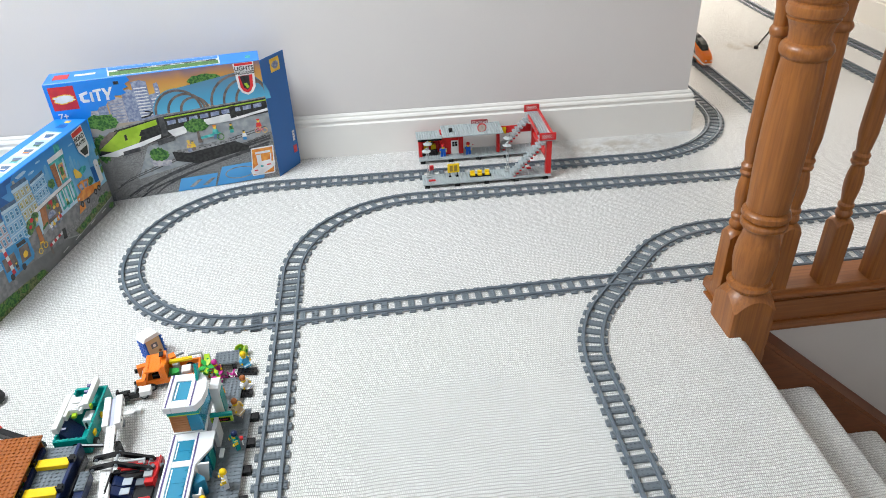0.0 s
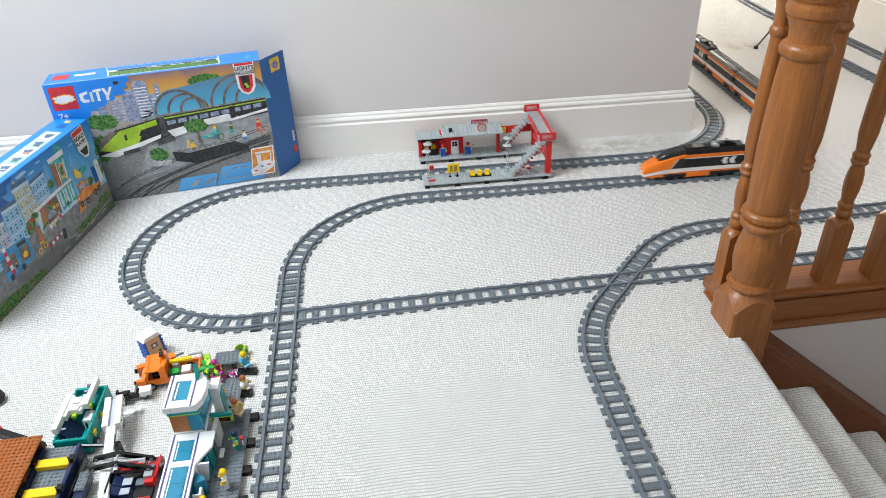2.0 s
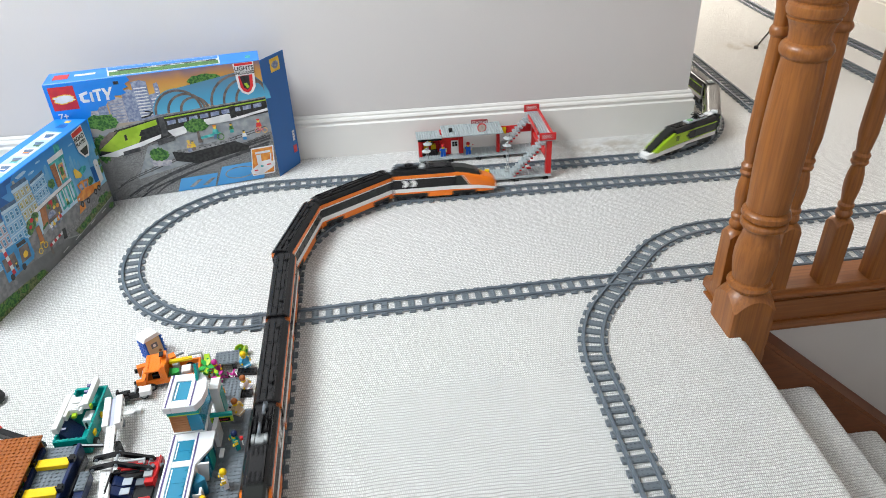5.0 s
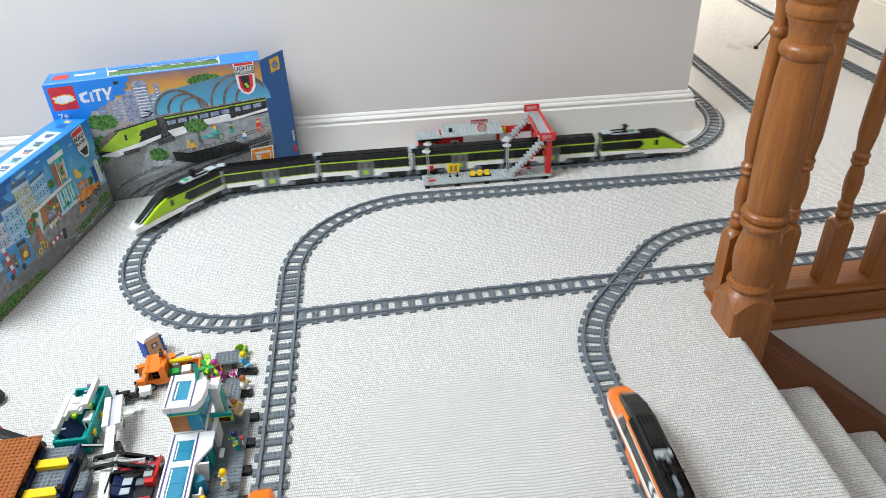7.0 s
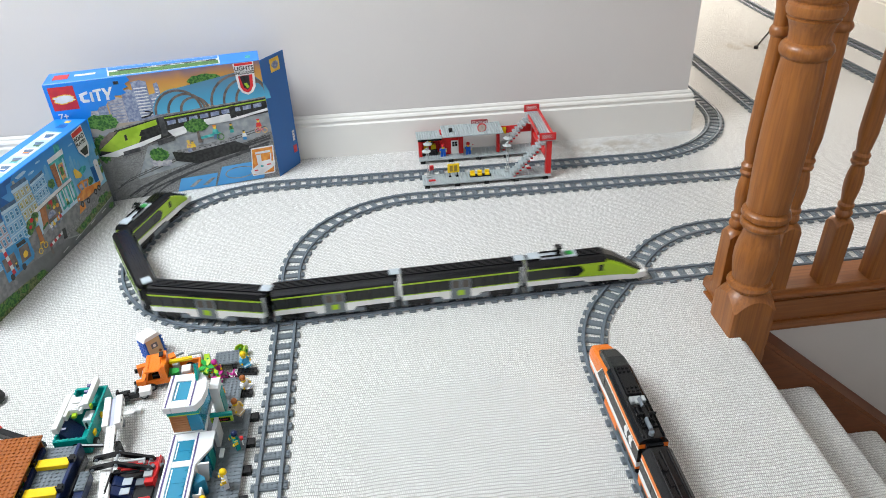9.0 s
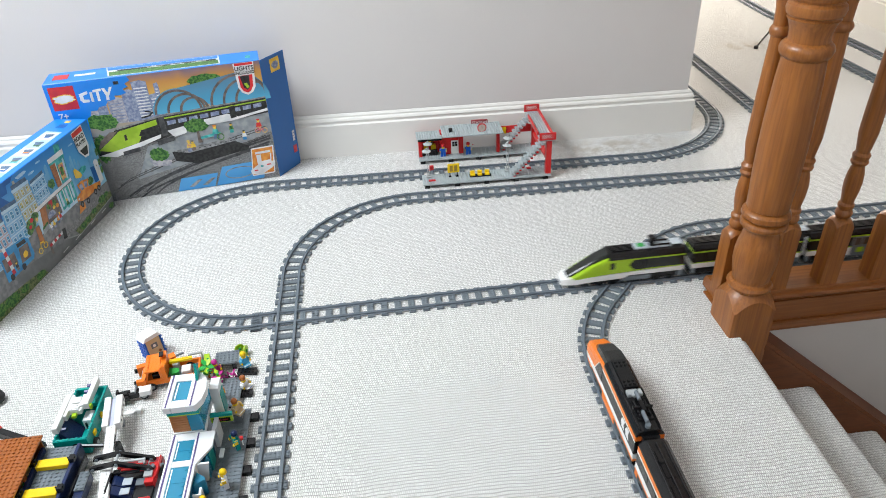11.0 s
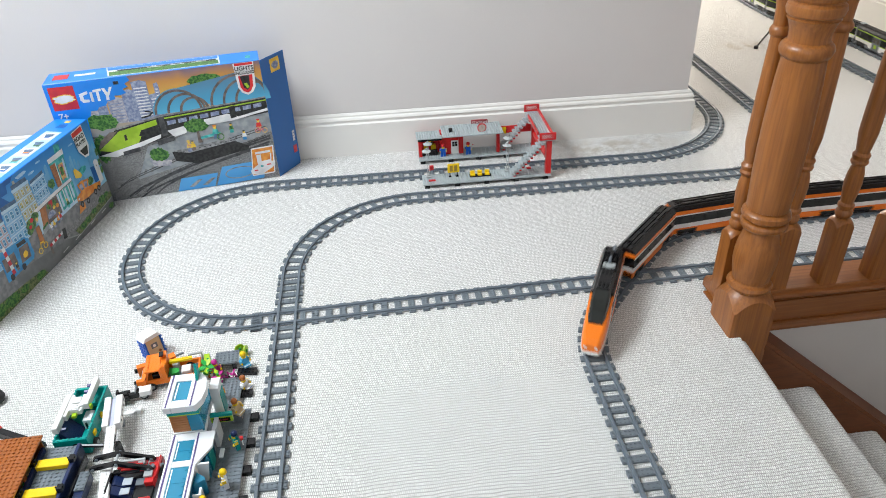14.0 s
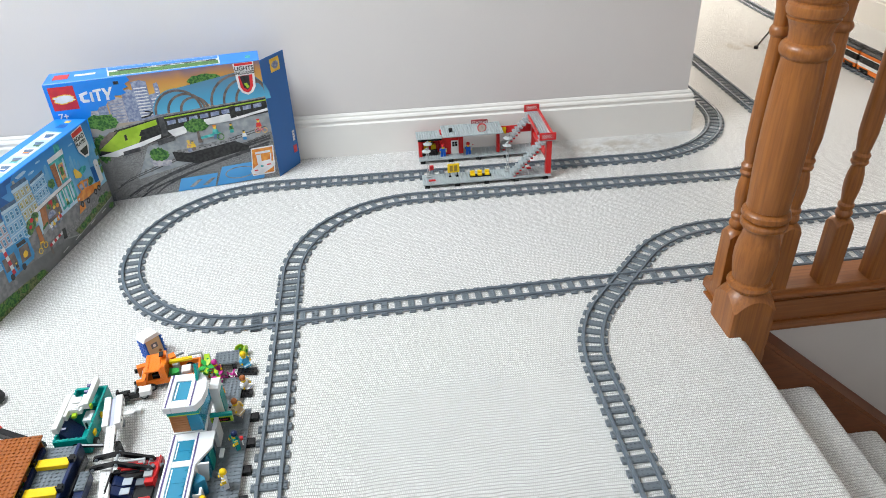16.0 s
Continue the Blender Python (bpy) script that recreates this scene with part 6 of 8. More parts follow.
    on_front(box, "printed_bin", [(-0.312, 0.034), (-0.304, 0.033), (-0.303, 0.055), (-0.311, 0.057)], 5.6, P_RIB)
    cyc = on_front(box, "printed_cycle", ring(-0.345, 0.066, 0.006, 0.0085, 0, 350), 5.8, P_YELLOW)
    on_front(cyc, "printed_wheel", ring(-0.322, 0.07, 0.006, 0.0085, 0, 350), 5.8, P_YELLOW)
    on_front(cyc, "printed_bar", [(-0.345, 0.066), (-0.337, 0.086), (-0.325, 0.084), (-0.322, 0.07), (-0.327, 0.08), (-0.335, 0.082)], 6.0, P_YELLOW)
    for i in range(6):
        u = i / 6
        on_front(box, "printed_barrier", cell([(-0.31, 0.062), (-0.25, 0.066), (-0.25, 0.059), (-0.309, 0.054)], u, u + 1 / 6, 0, 1), 6.4, P_RED if i % 2 == 0 else P_WHITE)
        on_front(box, "printed_barrier", cell([(-0.459, 0.145), (-0.449, 0.145), (-0.446, 0.07), (-0.456, 0.07)], 0, 1, u, u + 1 / 6), 6.4, P_RED if i % 2 == 0 else P_WHITE)
    # pictured truck
    truck = on_front(box, "printed_truck", [(-0.152, 0.098), (-0.134, 0.088), (-0.105, 0.084), (-0.036, 0.088), (-0.032, 0.102), (-0.088, 0.113), (-0.124, 0.117), (-0.15, 0.111)], 6.0, P_ORANGE)
    on_front(truck, "printed_cab", [(-0.126, 0.116), (-0.09, 0.113), (-0.079, 0.134), (-0.111, 0.142), (-0.133, 0.140)], 6.2, P_ORANGE)
    on_front(truck, "printed_cab_window", [(-0.122, 0.118), (-0.110, 0.117), (-0.112, 0.135), (-0.127, 0.135)], 6.5, P_TOWER)
    on_front(truck, "printed_cab_window", [(-0.105, 0.117), (-0.094, 0.116), (-0.087, 0.131), (-0.103, 0.134)], 6.5, P_TOWER)
    on_front(truck, "printed_shade", [(-0.150, 0.097), (-0.134, 0.088), (-0.105, 0.084), (-0.036, 0.088), (-0.036, 0.0905), (-0.105, 0.088), (-0.134, 0.092), (-0.15, 0.1)], 6.6, P_RIB)
    on_front(truck, "printed_lamp", bushy(-0.143, 0.103, 0.004, 0.003, 5, 8), 6.6, P_WHITE)
    on_front(truck, "printed_boom", [(-0.128, 0.158), (-0.108, 0.150), (-0.098, 0.152), (-0.101, 0.163), (-0.119, 0.184), (-0.127, 0.180)], 5.8, P_YELLOW)
    on_front(truck, "printed_load", bushy(-0.072, 0.122, 0.014, 0.012, 64, 12), 5.9, P_LEAF)
    on_front(truck, "printed_load", bushy(-0.09, 0.165, 0.02, 0.010, 65, 12), 5.0, P_TEAL)
    on_front(truck, "printed_blade", [(-0.160, 0.066), (-0.128, 0.068), (-0.126, 0.084), (-0.15, 0.086)], 6.3, P_ORANGE)
    for x, z in ((-0.110, 0.080), (-0.068, 0.085), (-0.138, 0.084), (-0.048, 0.087)):
        w = on_front(truck, "printed_wheel", bushy(x, z, 0.0075, 0.0095, 62, 14), 6.8, P_BLACK)
        on_front(w, "printed_hub", bushy(x, z, 0.0035, 0.0045, 63, 10), 7.0, P_RAIL)
    on_front(box, "printed_cabin", [(-0.053, 0.106), (-0.034, 0.106), (-0.037, 0.151), (-0.055, 0.155)], 5.2, P_DKBLUE)
    cabin = on_front(box, "printed_cabin", [(-0.033, 0.094), (-0.014, 0.097), (-0.015, 0.16), (-0.025, 0.166), (-0.035, 0.163)], 5.4, P_WHITE)
    on_front(cabin, "printed_knob", bushy(-0.026, 0.147, 0.0025, 0.003, 66, 8), 5.7, P_RIB)
    for x, z, r, s in ((-0.008, 0.15, 0.006, 67), (-0.007, 0.18, 0.006, 68), (-0.008, 0.125, 0.006, 69)):
        on_front(box, "printed_foliage", bushy(x, z, r, r * 2, s), 5.0, P_LEAF)
    # pictured bus
    q = [(-0.475, 0.14), (-0.38, 0.129), (-0.377, 0.064), (-0.478, 0.062)]
    bus = on_front(box, "printed_bus", [q[3], q[2], (-0.368, 0.075), (-0.368, 0.118), q[1], q[0]], 5.2, P_BUSBLUE)
    on_front(bus, "printed_windscreen", [(-0.417, 0.077), (-0.381, 0.075), (-0.376, 0.112), (-0.41, 0.115)], 5.5, P_RIB)
    on_front(bus, "printed_seats", bushy(-0.396, 0.09, 0.011, 0.009, 71, 10), 5.7, P_YELLOW)
    on_front(bus, "printed_route_panel", [(-0.412, 0.118), (-0.38, 0.115), (-0.381, 0.125), (-0.412, 0.128)], 5.6, P_BLACK)
    for i in range(2):
        on_front(bus, "printed_bus_window", cell(q, 0.05 + i * 0.25, 0.25 + i * 0.25, 0.3, 0.75), 5.5, P_RIB)
        on_front(bus, "printed_wheel", bushy(-0.46 + i * 0.045, 0.066, 0.008, 0.009, 72, 12), 5.7, P_BLACK)
    rb = on_front(box, "road_badge", [(-0.064, 0.272), (-0.012, 0.276), (-0.006, 0.215), (-0.018, 0.188), (-0.036, 0.19), (-0.056, 0.215)], 5.6, P_WHITE)
    on_front(rb, "badge_field", [(-0.062, 0.27), (-0.014, 0.274), (-0.013, 0.26), (-0.062, 0.257)], 5.9, P_RED)
    on_front(rb, "badge_field", [(-0.05, 0.216), (-0.012, 0.218), (-0.02, 0.195), (-0.036, 0.196)], 5.9, P_BLACK)
    words(rb, "lettering", "ROAD", pose(-0.037, -0.003, 0.2435, 90), 0.0165, P_BLACK, 0.0002)
    words(rb, "lettering", "PLATES", pose(-0.036, -0.003, 0.2295, 90), 0.0135, P_BLACK, 0.0002)
    rb.matrix_basis = pose(-0.023, 0, -0.002)
    def on_top(name, outline, layer, mat):
        bm = B()
        prism(bm, outline, "z", H + 0.0004 * layer - 0.0002, H + 0.0004 * layer + 0.0001)
        return part(name, bm, mat, box)
    on_top("top_picture", [(-0.50, 0.018), (-0.09, 0.018), (-0.085, 0.066), (-0.50, 0.066)], 1, P_PALEBLUE)
    for i, (mt, m2) in enumerate(((P_LEAF, P_VERGE), (P_RED, P_LEAF), (P_ORANGE, P_TEAL), (P_DKBLUE, P_WHITE), (P_TEAL, P_RIB), (P_TOWER, P_ORANGE), (P_LEAF, P_SLATE), (P_WHITE, P_DKBLUE))):
        x = -0.47 + i * 0.047
        on_top("top_panel", [(x, 0.021), (x + 0.044, 0.021), (x + 0.046, 0.063), (x + 0.002, 0.063)], 2, P_WHITE if i % 2 else P_PALEBLUE)
        for k, mk in enumerate((mt, m2, P_SLATE)):
            on_top("top_model", [(x + 0.006 + 0.008 * k, 0.027 + 0.006 * (k % 2)), (x + 0.024 + 0.006 * k, 0.029), (x + 0.022 + 0.006 * k, 0.043 + 0.005 * k), (x + 0.008 + 0.006 * k, 0.047)], 2.4 + 0.4 * k, mk)
    on_top("word_mark", rect(-0.06, 0.03, -0.038, 0.055), 1, P_DKBLUE)
    on_top("word_mark", rect(-0.027, 0.035, -0.012, 0.05), 1, P_YELLOW)


train_box()
town_box()


# ---- the toy town beside the track ----
WHITE2 = plastic("white_plastic_shell", (0.80, 0.81, 0.82), 0.22)
PURPLE = plastic("dark_purple_plastic", (0.10, 0.07, 0.20))
COPPER = plastic("copper_brown_plastic", (0.42, 0.17, 0.05), 0.3)


def boxes(parent, name, mat, *spans, bevel=0.0005):
    for s in spans:
        part(name, block(B(), *s, bevel), mat, parent)


def studded(parent, name, mat, x0, y0, z, nx, ny, thick=0.0032, sides=8):
    bm = B()
    block(bm, x0, x0 + nx * S, y0, y0 + ny * S, z - thick, z, 0.0003)
    pegs(bm, x0, y0, z, nx, ny, sides)
    return part(name, bm, mat, parent)


def wheel(parent, x, y, z, r, w, axis="y"):
    t = part("tyre", rod(B(), (x, y, z), r, w, 18, axis), RUBBER, parent)
    off = 0.0004
    if axis == "y":
        part("rim", rod(B(), (x, y - off, z), r * 0.55, w + 2 * off, 12, "y"), LGREY, t)
    else:
        part("rim", rod(B(), (x - off, y, z), r * 0.55, w + 2 * off, 12, "x"), LGREY, t)


def modern_station():
    st = thing("toy_modern_station", pose(0, 0, 0), "white and teal plastic toy station building with clear blue windows", "toy station")
    top = 0.0145
    bm = B()
    block(bm, -0.152, -0.048, -0.72, -0.286, top - 0.0042, top, 0.0003)
    pegs(bm, -0.112, -0.720, top, 8, 54, 6)
    part("platform", bm, DGREY, st)
    for i in range(7):
        y = -0.302 - 0.064 * i
        part("platform_support", block(B(), -0.090, -0.0335, y - 0.008, y + 0.008, 0, top - 0.0043, 0.0004), BLACK, st)
    # ground floor
    boxes(st, "wall", WHITE2, (-0.163, -0.158, -0.70, -0.386, top + .0002, 0.0595), (-0.163, -0.115, -0.386, -0.383, top + .0002, 0.0595), (-0.122, -0.114, -0.462, -0.452, top + .0002, 0.0595),
          (-0.122, -0.114, -0.535, -0.525, top + .0002, 0.0595), (-0.122, -0.114, -0.62, -0.61, top + .0002, 0.0595))
    boxes(st, "shop_window", CLEARBLUE, (-0.1185, -0.117, -0.524, -0.463, 0.02, 0.055), (-0.1185, -0.117, -0.609, -0.536, 0.02, 0.055), (-0.1095, -0.108, -0.45, -0.39, 0.02, 0.055))
    boxes(st, "interior", YELLOW, (-0.15, -0.135, -0.55, -0.53, top + .0002, 0.03))
    boxes(st, "interior", RED, (-0.15, -0.13, -0.52, -0.50, top + .0002, 0.034))
    boxes(st, "interior", PINK, (-0.148, -0.135, -0.485, -0.47, top + .0002, 0.036))
    boxes(st, "interior", GREEN_P, (-0.12, -0.115, -0.445, -0.43, 0.03, 0.042))
    boxes(st, "interior_floor", DGREY, (-0.157, -0.123, -0.70, -0.39, top + .0002, 0.018))
    # lower roof: a frame round its skylights, widening to a canopy
    bm = B()
    block(bm, -0.166, -0.154, -0.70, -0.382, 0.0597, 0.0645, 0.0006)
    block(bm, -0.1238, -0.1135, -0.70, -0.4565, 0.0597, 0.0645, 0.0006)
    for y0, y1 in ((-0.398, -0.382), (-0.4565, -0.4435), (-0.53, -0.522), (-0.61, -0.60)):
        block(bm, -0.1538, -0.124, y0, y1, 0.0597, 0.0645, 0.0006)
    prism(bm, [(-0.1238, -0.382), (-0.1238, -0.4563), (-0.115, -0.4563), (-0.0915, -0.418), (-0.0915, -0.382)], "z", 0.0597, 0.0645)
    part("lower_roof", bm, WHITE2, st)
    boxes(st, "roof_stripe", PURPLE, (-0.1625, -0.1595, -0.70, -0.384, 0.0646, 0.0652), (-0.1205, -0.1180, -0.70, -0.384, 0.0646, 0.0652), bevel=0.0)
    for y0, y1 in ((-0.443, -0.3985), (-0.5215, -0.457), (-0.5995, -0.5305)):
        sk = part("skylight", block(B(), -0.1535, -0.1243, y0, y1, 0.0615, 0.064, 0.0004), CLEARBLUE, st)
        part("skylight_bar", block(B(), -0.1515, -0.1497, y0 + 0.004, y1 - 0.004, 0.0641, 0.0648), WHITE2, sk)
        part("skylight_rib", block(B(), -0.1490, -0.1262, (y0 + y1) / 2 - 0.0015, (y0 + y1) / 2 + 0.0015, 0.0641, 0.0650), CLEARBLUE, sk)
        for k in range(4):
            part("skylight_stud", rod(B(), (-0.1278, y0 + 0.007 + k * (y1 - y0 - 0.014) / 3, 0.0641), 0.0022, 0.0014, 8), CLEARBLUE, sk)
    prism_bm = B()
    prism(prism_bm, [(-0.1165, 0.018), (-0.1015, 0.0165), (-0.0935, 0.0595), (-0.1165, 0.0595)], "y", -0.452, -0.448)
    part("canopy_bracket", prism_bm, WHITE2, st)
    boxes(st, "canopy_glass", CLEARBLUE, (-0.1, -0.0985, -0.446, -0.39, 0.016, 0.059))
    bm = B()
    prism(bm, [(-0.1135, -0.49), (-0.098, -0.478), (-0.098, -0.474), (-0.1135, -0.462)], "z", 0.0155, 0.052)
    part("bay_window", bm, CLEARBLUE, st)
    boxes(st, "bay_frame", WHITE2, (-0.104, -0.1, -0.505, -0.492, 0.0155, 0.05), (-0.1135, -0.0985, -0.508, -0.505, 0.0155, 0.05))
    boxes(st, "orange_panel", ORANGE_P, (-0.113, -0.105, -0.53, -0.51, 0.0155, 0.03))
    # upper floor
    boxes(st, "upper_floor", WHITE2, (-0.166, -0.108, -0.381, -0.302, 0.0597, 0.0655))
    for i in range(7):
        part("brown_plank", block(B(), -0.1635, -0.1335, -0.3785, -0.3765, 0.0657 + i * 0.0056, 0.0710 + i * 0.0056, 0.0004), COPPER, st)
    boxes(st, "side_wall", COPPER, (-0.1635, -0.161, -0.3763, -0.304, 0.0657, 0.1045))
    boxes(st, "lime_band", LIME, (-0.1645, -0.1105, -0.3795, -0.302, 0.1047, 0.1072))
    boxes(st, "teal_band", TEAL, (-0.165, -0.11, -0.380, -0.302, 0.1074, 0.1165))
    boxes(st, "upper_window", CLEARBLUE, (-0.1333, -0.1115, -0.3785, -0.377, 0.0657, 0.1045), (-0.1125, -0.111, -0.3765, -0.304, 0.0657, 0.1045))
    boxes(st, "interior", TEAL, (-0.13, -0.12, -0.36, -0.345, 0.0657, 0.085))
    boxes(st, "interior", WHITE2, (-0.155, -0.14, -0.35, -0.32, 0.0657, 0.08))
    boxes(st, "window_post", CLEARBLUE, (-0.113, -0.1095, -0.381, -0.3772, 0.0657, 0.1045), (-0.113, -0.1095, -0.305, -0.302, 0.0657, 0.1045))
    bm = B()
    block(bm, -0.168, -0.1545, -0.384, -0.300, 0.1167, 0.1305, 0.0008)
    block(bm, -0.1285, -0.1135, -0.384, -0.300, 0.1167, 0.1305, 0.0008)
    block(bm, -0.1543, -0.1287, -0.384, -0.366, 0.1167, 0.1305, 0.0008)
    block(bm, -0.1543, -0.1287, -0.318, -0.300, 0.1167, 0.1305, 0.0008)
    prism(bm, [(-0.1133, -0.384), (-0.103, -0.368), (-0.099, -0.343), (-0.103, -0.316), (-0.1133, -0.300)], "z", 0.1167, 0.1305)
    part("upper_roof", bm, WHITE2, st)
    sk = part("skylight", block(B(), -0.1538, -0.1292, -0.3655, -0.3185, 0.1255, 0.1285, 0.0004), CLEARBLUE, st)
    part("skylight_bar", block(B(), -0.152, -0.1495, -0.362, -0.322, 0.1286, 0.1294), WHITE2, sk)
    boxes(st, "roof_stripe", PURPLE, (-0.1635, -0.161, -0.383, -0.301, 0.1307, 0.1313), (-0.1215, -0.1190, -0.383, -0.301, 0.1307, 0.1313), bevel=0.0)
    bm = B()
    prism(bm, [(-0.322, 0.1307), (-0.300, 0.1307), (-0.302, 0.152), (-0.309, 0.16), (-0.314, 0.146)], "x", -0.121, -0.117)
    part("roof_fin", bm, TEAL, st)
    # white tower behind, hanging sign
    boxes(st, "rear_wall", WHITE2, (-0.106, -0.090, -0.314, -0.284, top + .0002, 0.100), (-0.1, -0.092, -0.376, -0.345, top + .0002, 0.06))
    boxes(st, "rear_glass", TEAL, (-0.0898, -0.0885, -0.311, -0.288, 0.03, 0.085))
    sign = part("hanging_sign", block(B(), -0.1075, -0.068, -0.3465, -0.3405, 0.046, 0.060, 0.0006), LIME, st)
    boxes(sign, "sign_top", TEAL, (-0.107, -0.0675, -0.3468, -0.3402, 0.0602, 0.0665))
    boxes(sign, "sign_panel", BLACK, (-0.103, -0.072, -0.3472, -0.3467, 0.0485, 0.0575), bevel=0.0)
    boxes(sign, "sign_bar", DKRED, (-0.1, -0.088, -0.3476, -0.3473, 0.0515, 0.0545), (-0.0855, -0.076, -0.3476, -0.3473, 0.0515, 0.0545), bevel=0.0)
    boxes(st, "doorway", TEAL, (-0.098, -0.0965, -0.43, -0.405, 0.0155, 0.056))
    boxes(st, "white_seat", WHITE2, (-0.088, -0.08, -0.415, -0.395, 0.028, 0.031))
    boxes(st, "platform_bench", DGREY, (-0.082, -0.06, -0.318, -0.296, top + .0018, 0.026))
    figure(pose(-0.062, -0.384, top + .0018, 0, 0, -60), TEAL, NAVY, NAVY, "teal-clad toy conductor figure holding a red signal baton")
    figure(pose(-0.070, -0.468, top + .0018, 0, 0, -70), WHITE2, WHITE2, YELLOW, "white-clad toy figure with yellow hair on the platform")
    figure(pose(-0.070, -0.305, 0.0262, 0, 0, 60), TAN, WHITE2, BROWN, "toy figure with brown hair seated on the platform", seat=True)
    figure(pose(-0.095, -0.52, top + .0018, 0, 0, -40), RED, NAVY, YELLOW, "red-clad toy figure with yellow hair by the window")
    baton = thing("signal_baton", pose(-0.048, -0.392, 0.030), "white toy signal baton with red tip", "toy signal")
    part("stick", rod(B(), (0, 0, 0), 0.0012, 0.014, 6), WHITE, baton)
    part("tip", rod(B(), (0, 0, 0.0142), 0.0032, 0.006, 10), RED, baton)


def tow_truck():
    tr = thing("toy_tow_truck", pose(-0.222, -0.160, 0, 0, 0, 7), "orange plastic toy tow truck with yellow boom", "toy truck")
    boxes(tr, "chassis", DGREY, (-0.058, 0.058, -0.022, 0.022, 0.008, 0.0125))
    for x in (-0.038, 0.034):
        for y in (-0.0265, 0.0205):
            wheel(tr, x, y, 0.0095, 0.0095, 0.006)
    body = B()
    block(body, -0.058, -0.012, -0.025, 0.025, 0.0127, 0.022, 0.0008)
    block(body, -0.0122, 0.058, -0.025, -0.021, 0.0127, 0.024, 0.0006)
    block(body, -0.0122, 0.058, 0.021, 0.025, 0.0127, 0.024, 0.0006)
    block(body, 0.054, 0.058, -0.021, 0.021, 0.0127, 0.024, 0.0006)
    part("body", body, ORANGE_P, tr)
    for y in (-0.0245, 0.0215):
        cab = B()
        block(cab, -0.018, -0.0136, y, y + 0.003, 0.0222, 0.047, 0.0004)
        prism(cab, [(-0.049, 0.0222), (-0.0445, 0.0222), (-0.036, 0.047), (-0.040, 0.047)], "y", y, y + 0.003)
        block(cab, -0.0445, -0.018, y, y + 0.003, 0.0222, 0.0265)
        part("cab_side", cab, ORANGE_P, tr)
    part("cab_seat", block(B(), -0.034, -0.0185, -0.018, 0.018, 0.0222, 0.033, 0.001), BLACK, tr)
    roof_bm = B()
    block(roof_bm, -0.044, -0.0142, -0.0275, 0.0275, 0.0472, 0.0515, 0.001)
    pegs(roof_bm, -0.0415, -0.024, 0.0515, 1, 6, 8)
    part("cab_roof", roof_bm, ORANGE_P, tr)
    part("bin_handle", rod(B(), (0.0, -0.019, 0.030), 0.0012, 0.018, 6, "y"), GREEN_P, tr)
    boxes(tr, "headlamp_arm", ORANGE_P, (-0.062, -0.046, -0.034, -0.0255, 0.026, 0.036))
    part("headlamp_knob", rod(B(), (-0.066, -0.0295, 0.031), 0.004, 0.005, 10, "x"), BLACK, tr)
    boxes(tr, "cab_post", ORANGE_P, (-0.0134, -0.004, -0.0265, -0.012, 0.0242, 0.056), (-0.0134, -0.004, 0.012, 0.0265, 0.0242, 0.056), (-0.0134, -0.004, -0.0118, 0.0118, 0.0242, 0.050))
    part("roof_studs", pegs(B(), -0.0126, -0.0262, 0.056, 1, 1, 8), ORANGE_P, tr)
    ws = B()
    prism(ws, [(-0.0493, 0.0245), (-0.0480, 0.0245), (-0.0396, 0.044), (-0.0409, 0.044)], "y", -0.021, 0.021)
    part("windscreen", ws, SMOKE, tr)
    boxes(tr, "bumper", LGREY, (-0.062, -0.0582, -0.025, 0.025, 0.0095, 0.014))
    boxes(tr, "headlight", WHITE, (-0.0595, -0.0582, -0.022, -0.015, 0.0155, 0.0195), (-0.0595, -0.0582, 0.015, 0.022, 0.0155, 0.0195))
    boxes(tr, "beacon", BLACK, (-0.016, -0.008, 0.004, 0.018, 0.0582, 0.062))
    boom = B()
    block(boom, -0.002, 0.044, 0.008, 0.016, 0.033, 0.039, 0.0005)
    pegs(boom, -0.002, 0.008, 0.039, 5, 1, 8)
    part("boom", boom, YELLOW, tr)
    boxes(tr, "boom_base", LGREY, (0.004, 0.016, 0.004, 0.018, 0.0127, 0.0328))
    boxes(tr, "bed_cargo", WHITE, (0.022, 0.04, -0.016, 0.004, 0.0127, 0.028))
    part("green_bin", rod(B(), (0.008, -0.010, 0.0127), 0.008, 0.016, 12, "z", 0.0095), GREEN_P, tr)
    for i in range(3):
        part("side_mark", block(B(), 0.028 + i * 0.008, 0.0335 + i * 0.008, -0.0256, -0.0251, 0.0155, 0.021), WHITE, tr)
    arm = thing("toy_orange_plough", pose(-0.243, -0.112, 0, 0, 0, 28), "orange plastic toy attachment with grey hook lying on carpet", "toy part")
    boxes(arm, "bar", ORANGE_P, (-0.018, 0.018, -0.008, 0.008, 0.0, 0.019))
    part("hook", rod(B(), (0.018, 0.0, 0.013), 0.0025, 0.018, 8, "x"), DGREY, arm)
    side = thing("toy_orange_fender", pose(-0.287, -0.136, 0, 0, 0, 20), "orange plastic toy fender piece with black knob", "toy part")
    boxes(side, "plate", ORANGE_P, (-0.010, 0.010, -0.006, 0.006, 0.0, 0.024))
    part("knob", rod(B(), (-0.0152, -0.004, 0.017), 0.005, 0.005, 10, "x"), BLACK, side)
    cab2 = thing("toy_portable_cabin", pose(-0.277, -0.078, 0.002, -6, 0, 44), "tan and blue plastic toy portable toilet with white roof", "toy cabin")
    boxes(cab2, "wall", TAN, (-0.016, 0.016, -0.014, -0.010, 0, 0.046))
    boxes(cab2, "side", BLUE, (-0.0195, -0.0162, -0.016, 0.016, 0, 0.048), (0.0162, 0.0195, -0.016, 0.016, 0, 0.048), (-0.016, 0.016, 0.0122, 0.016, 0, 0.048))
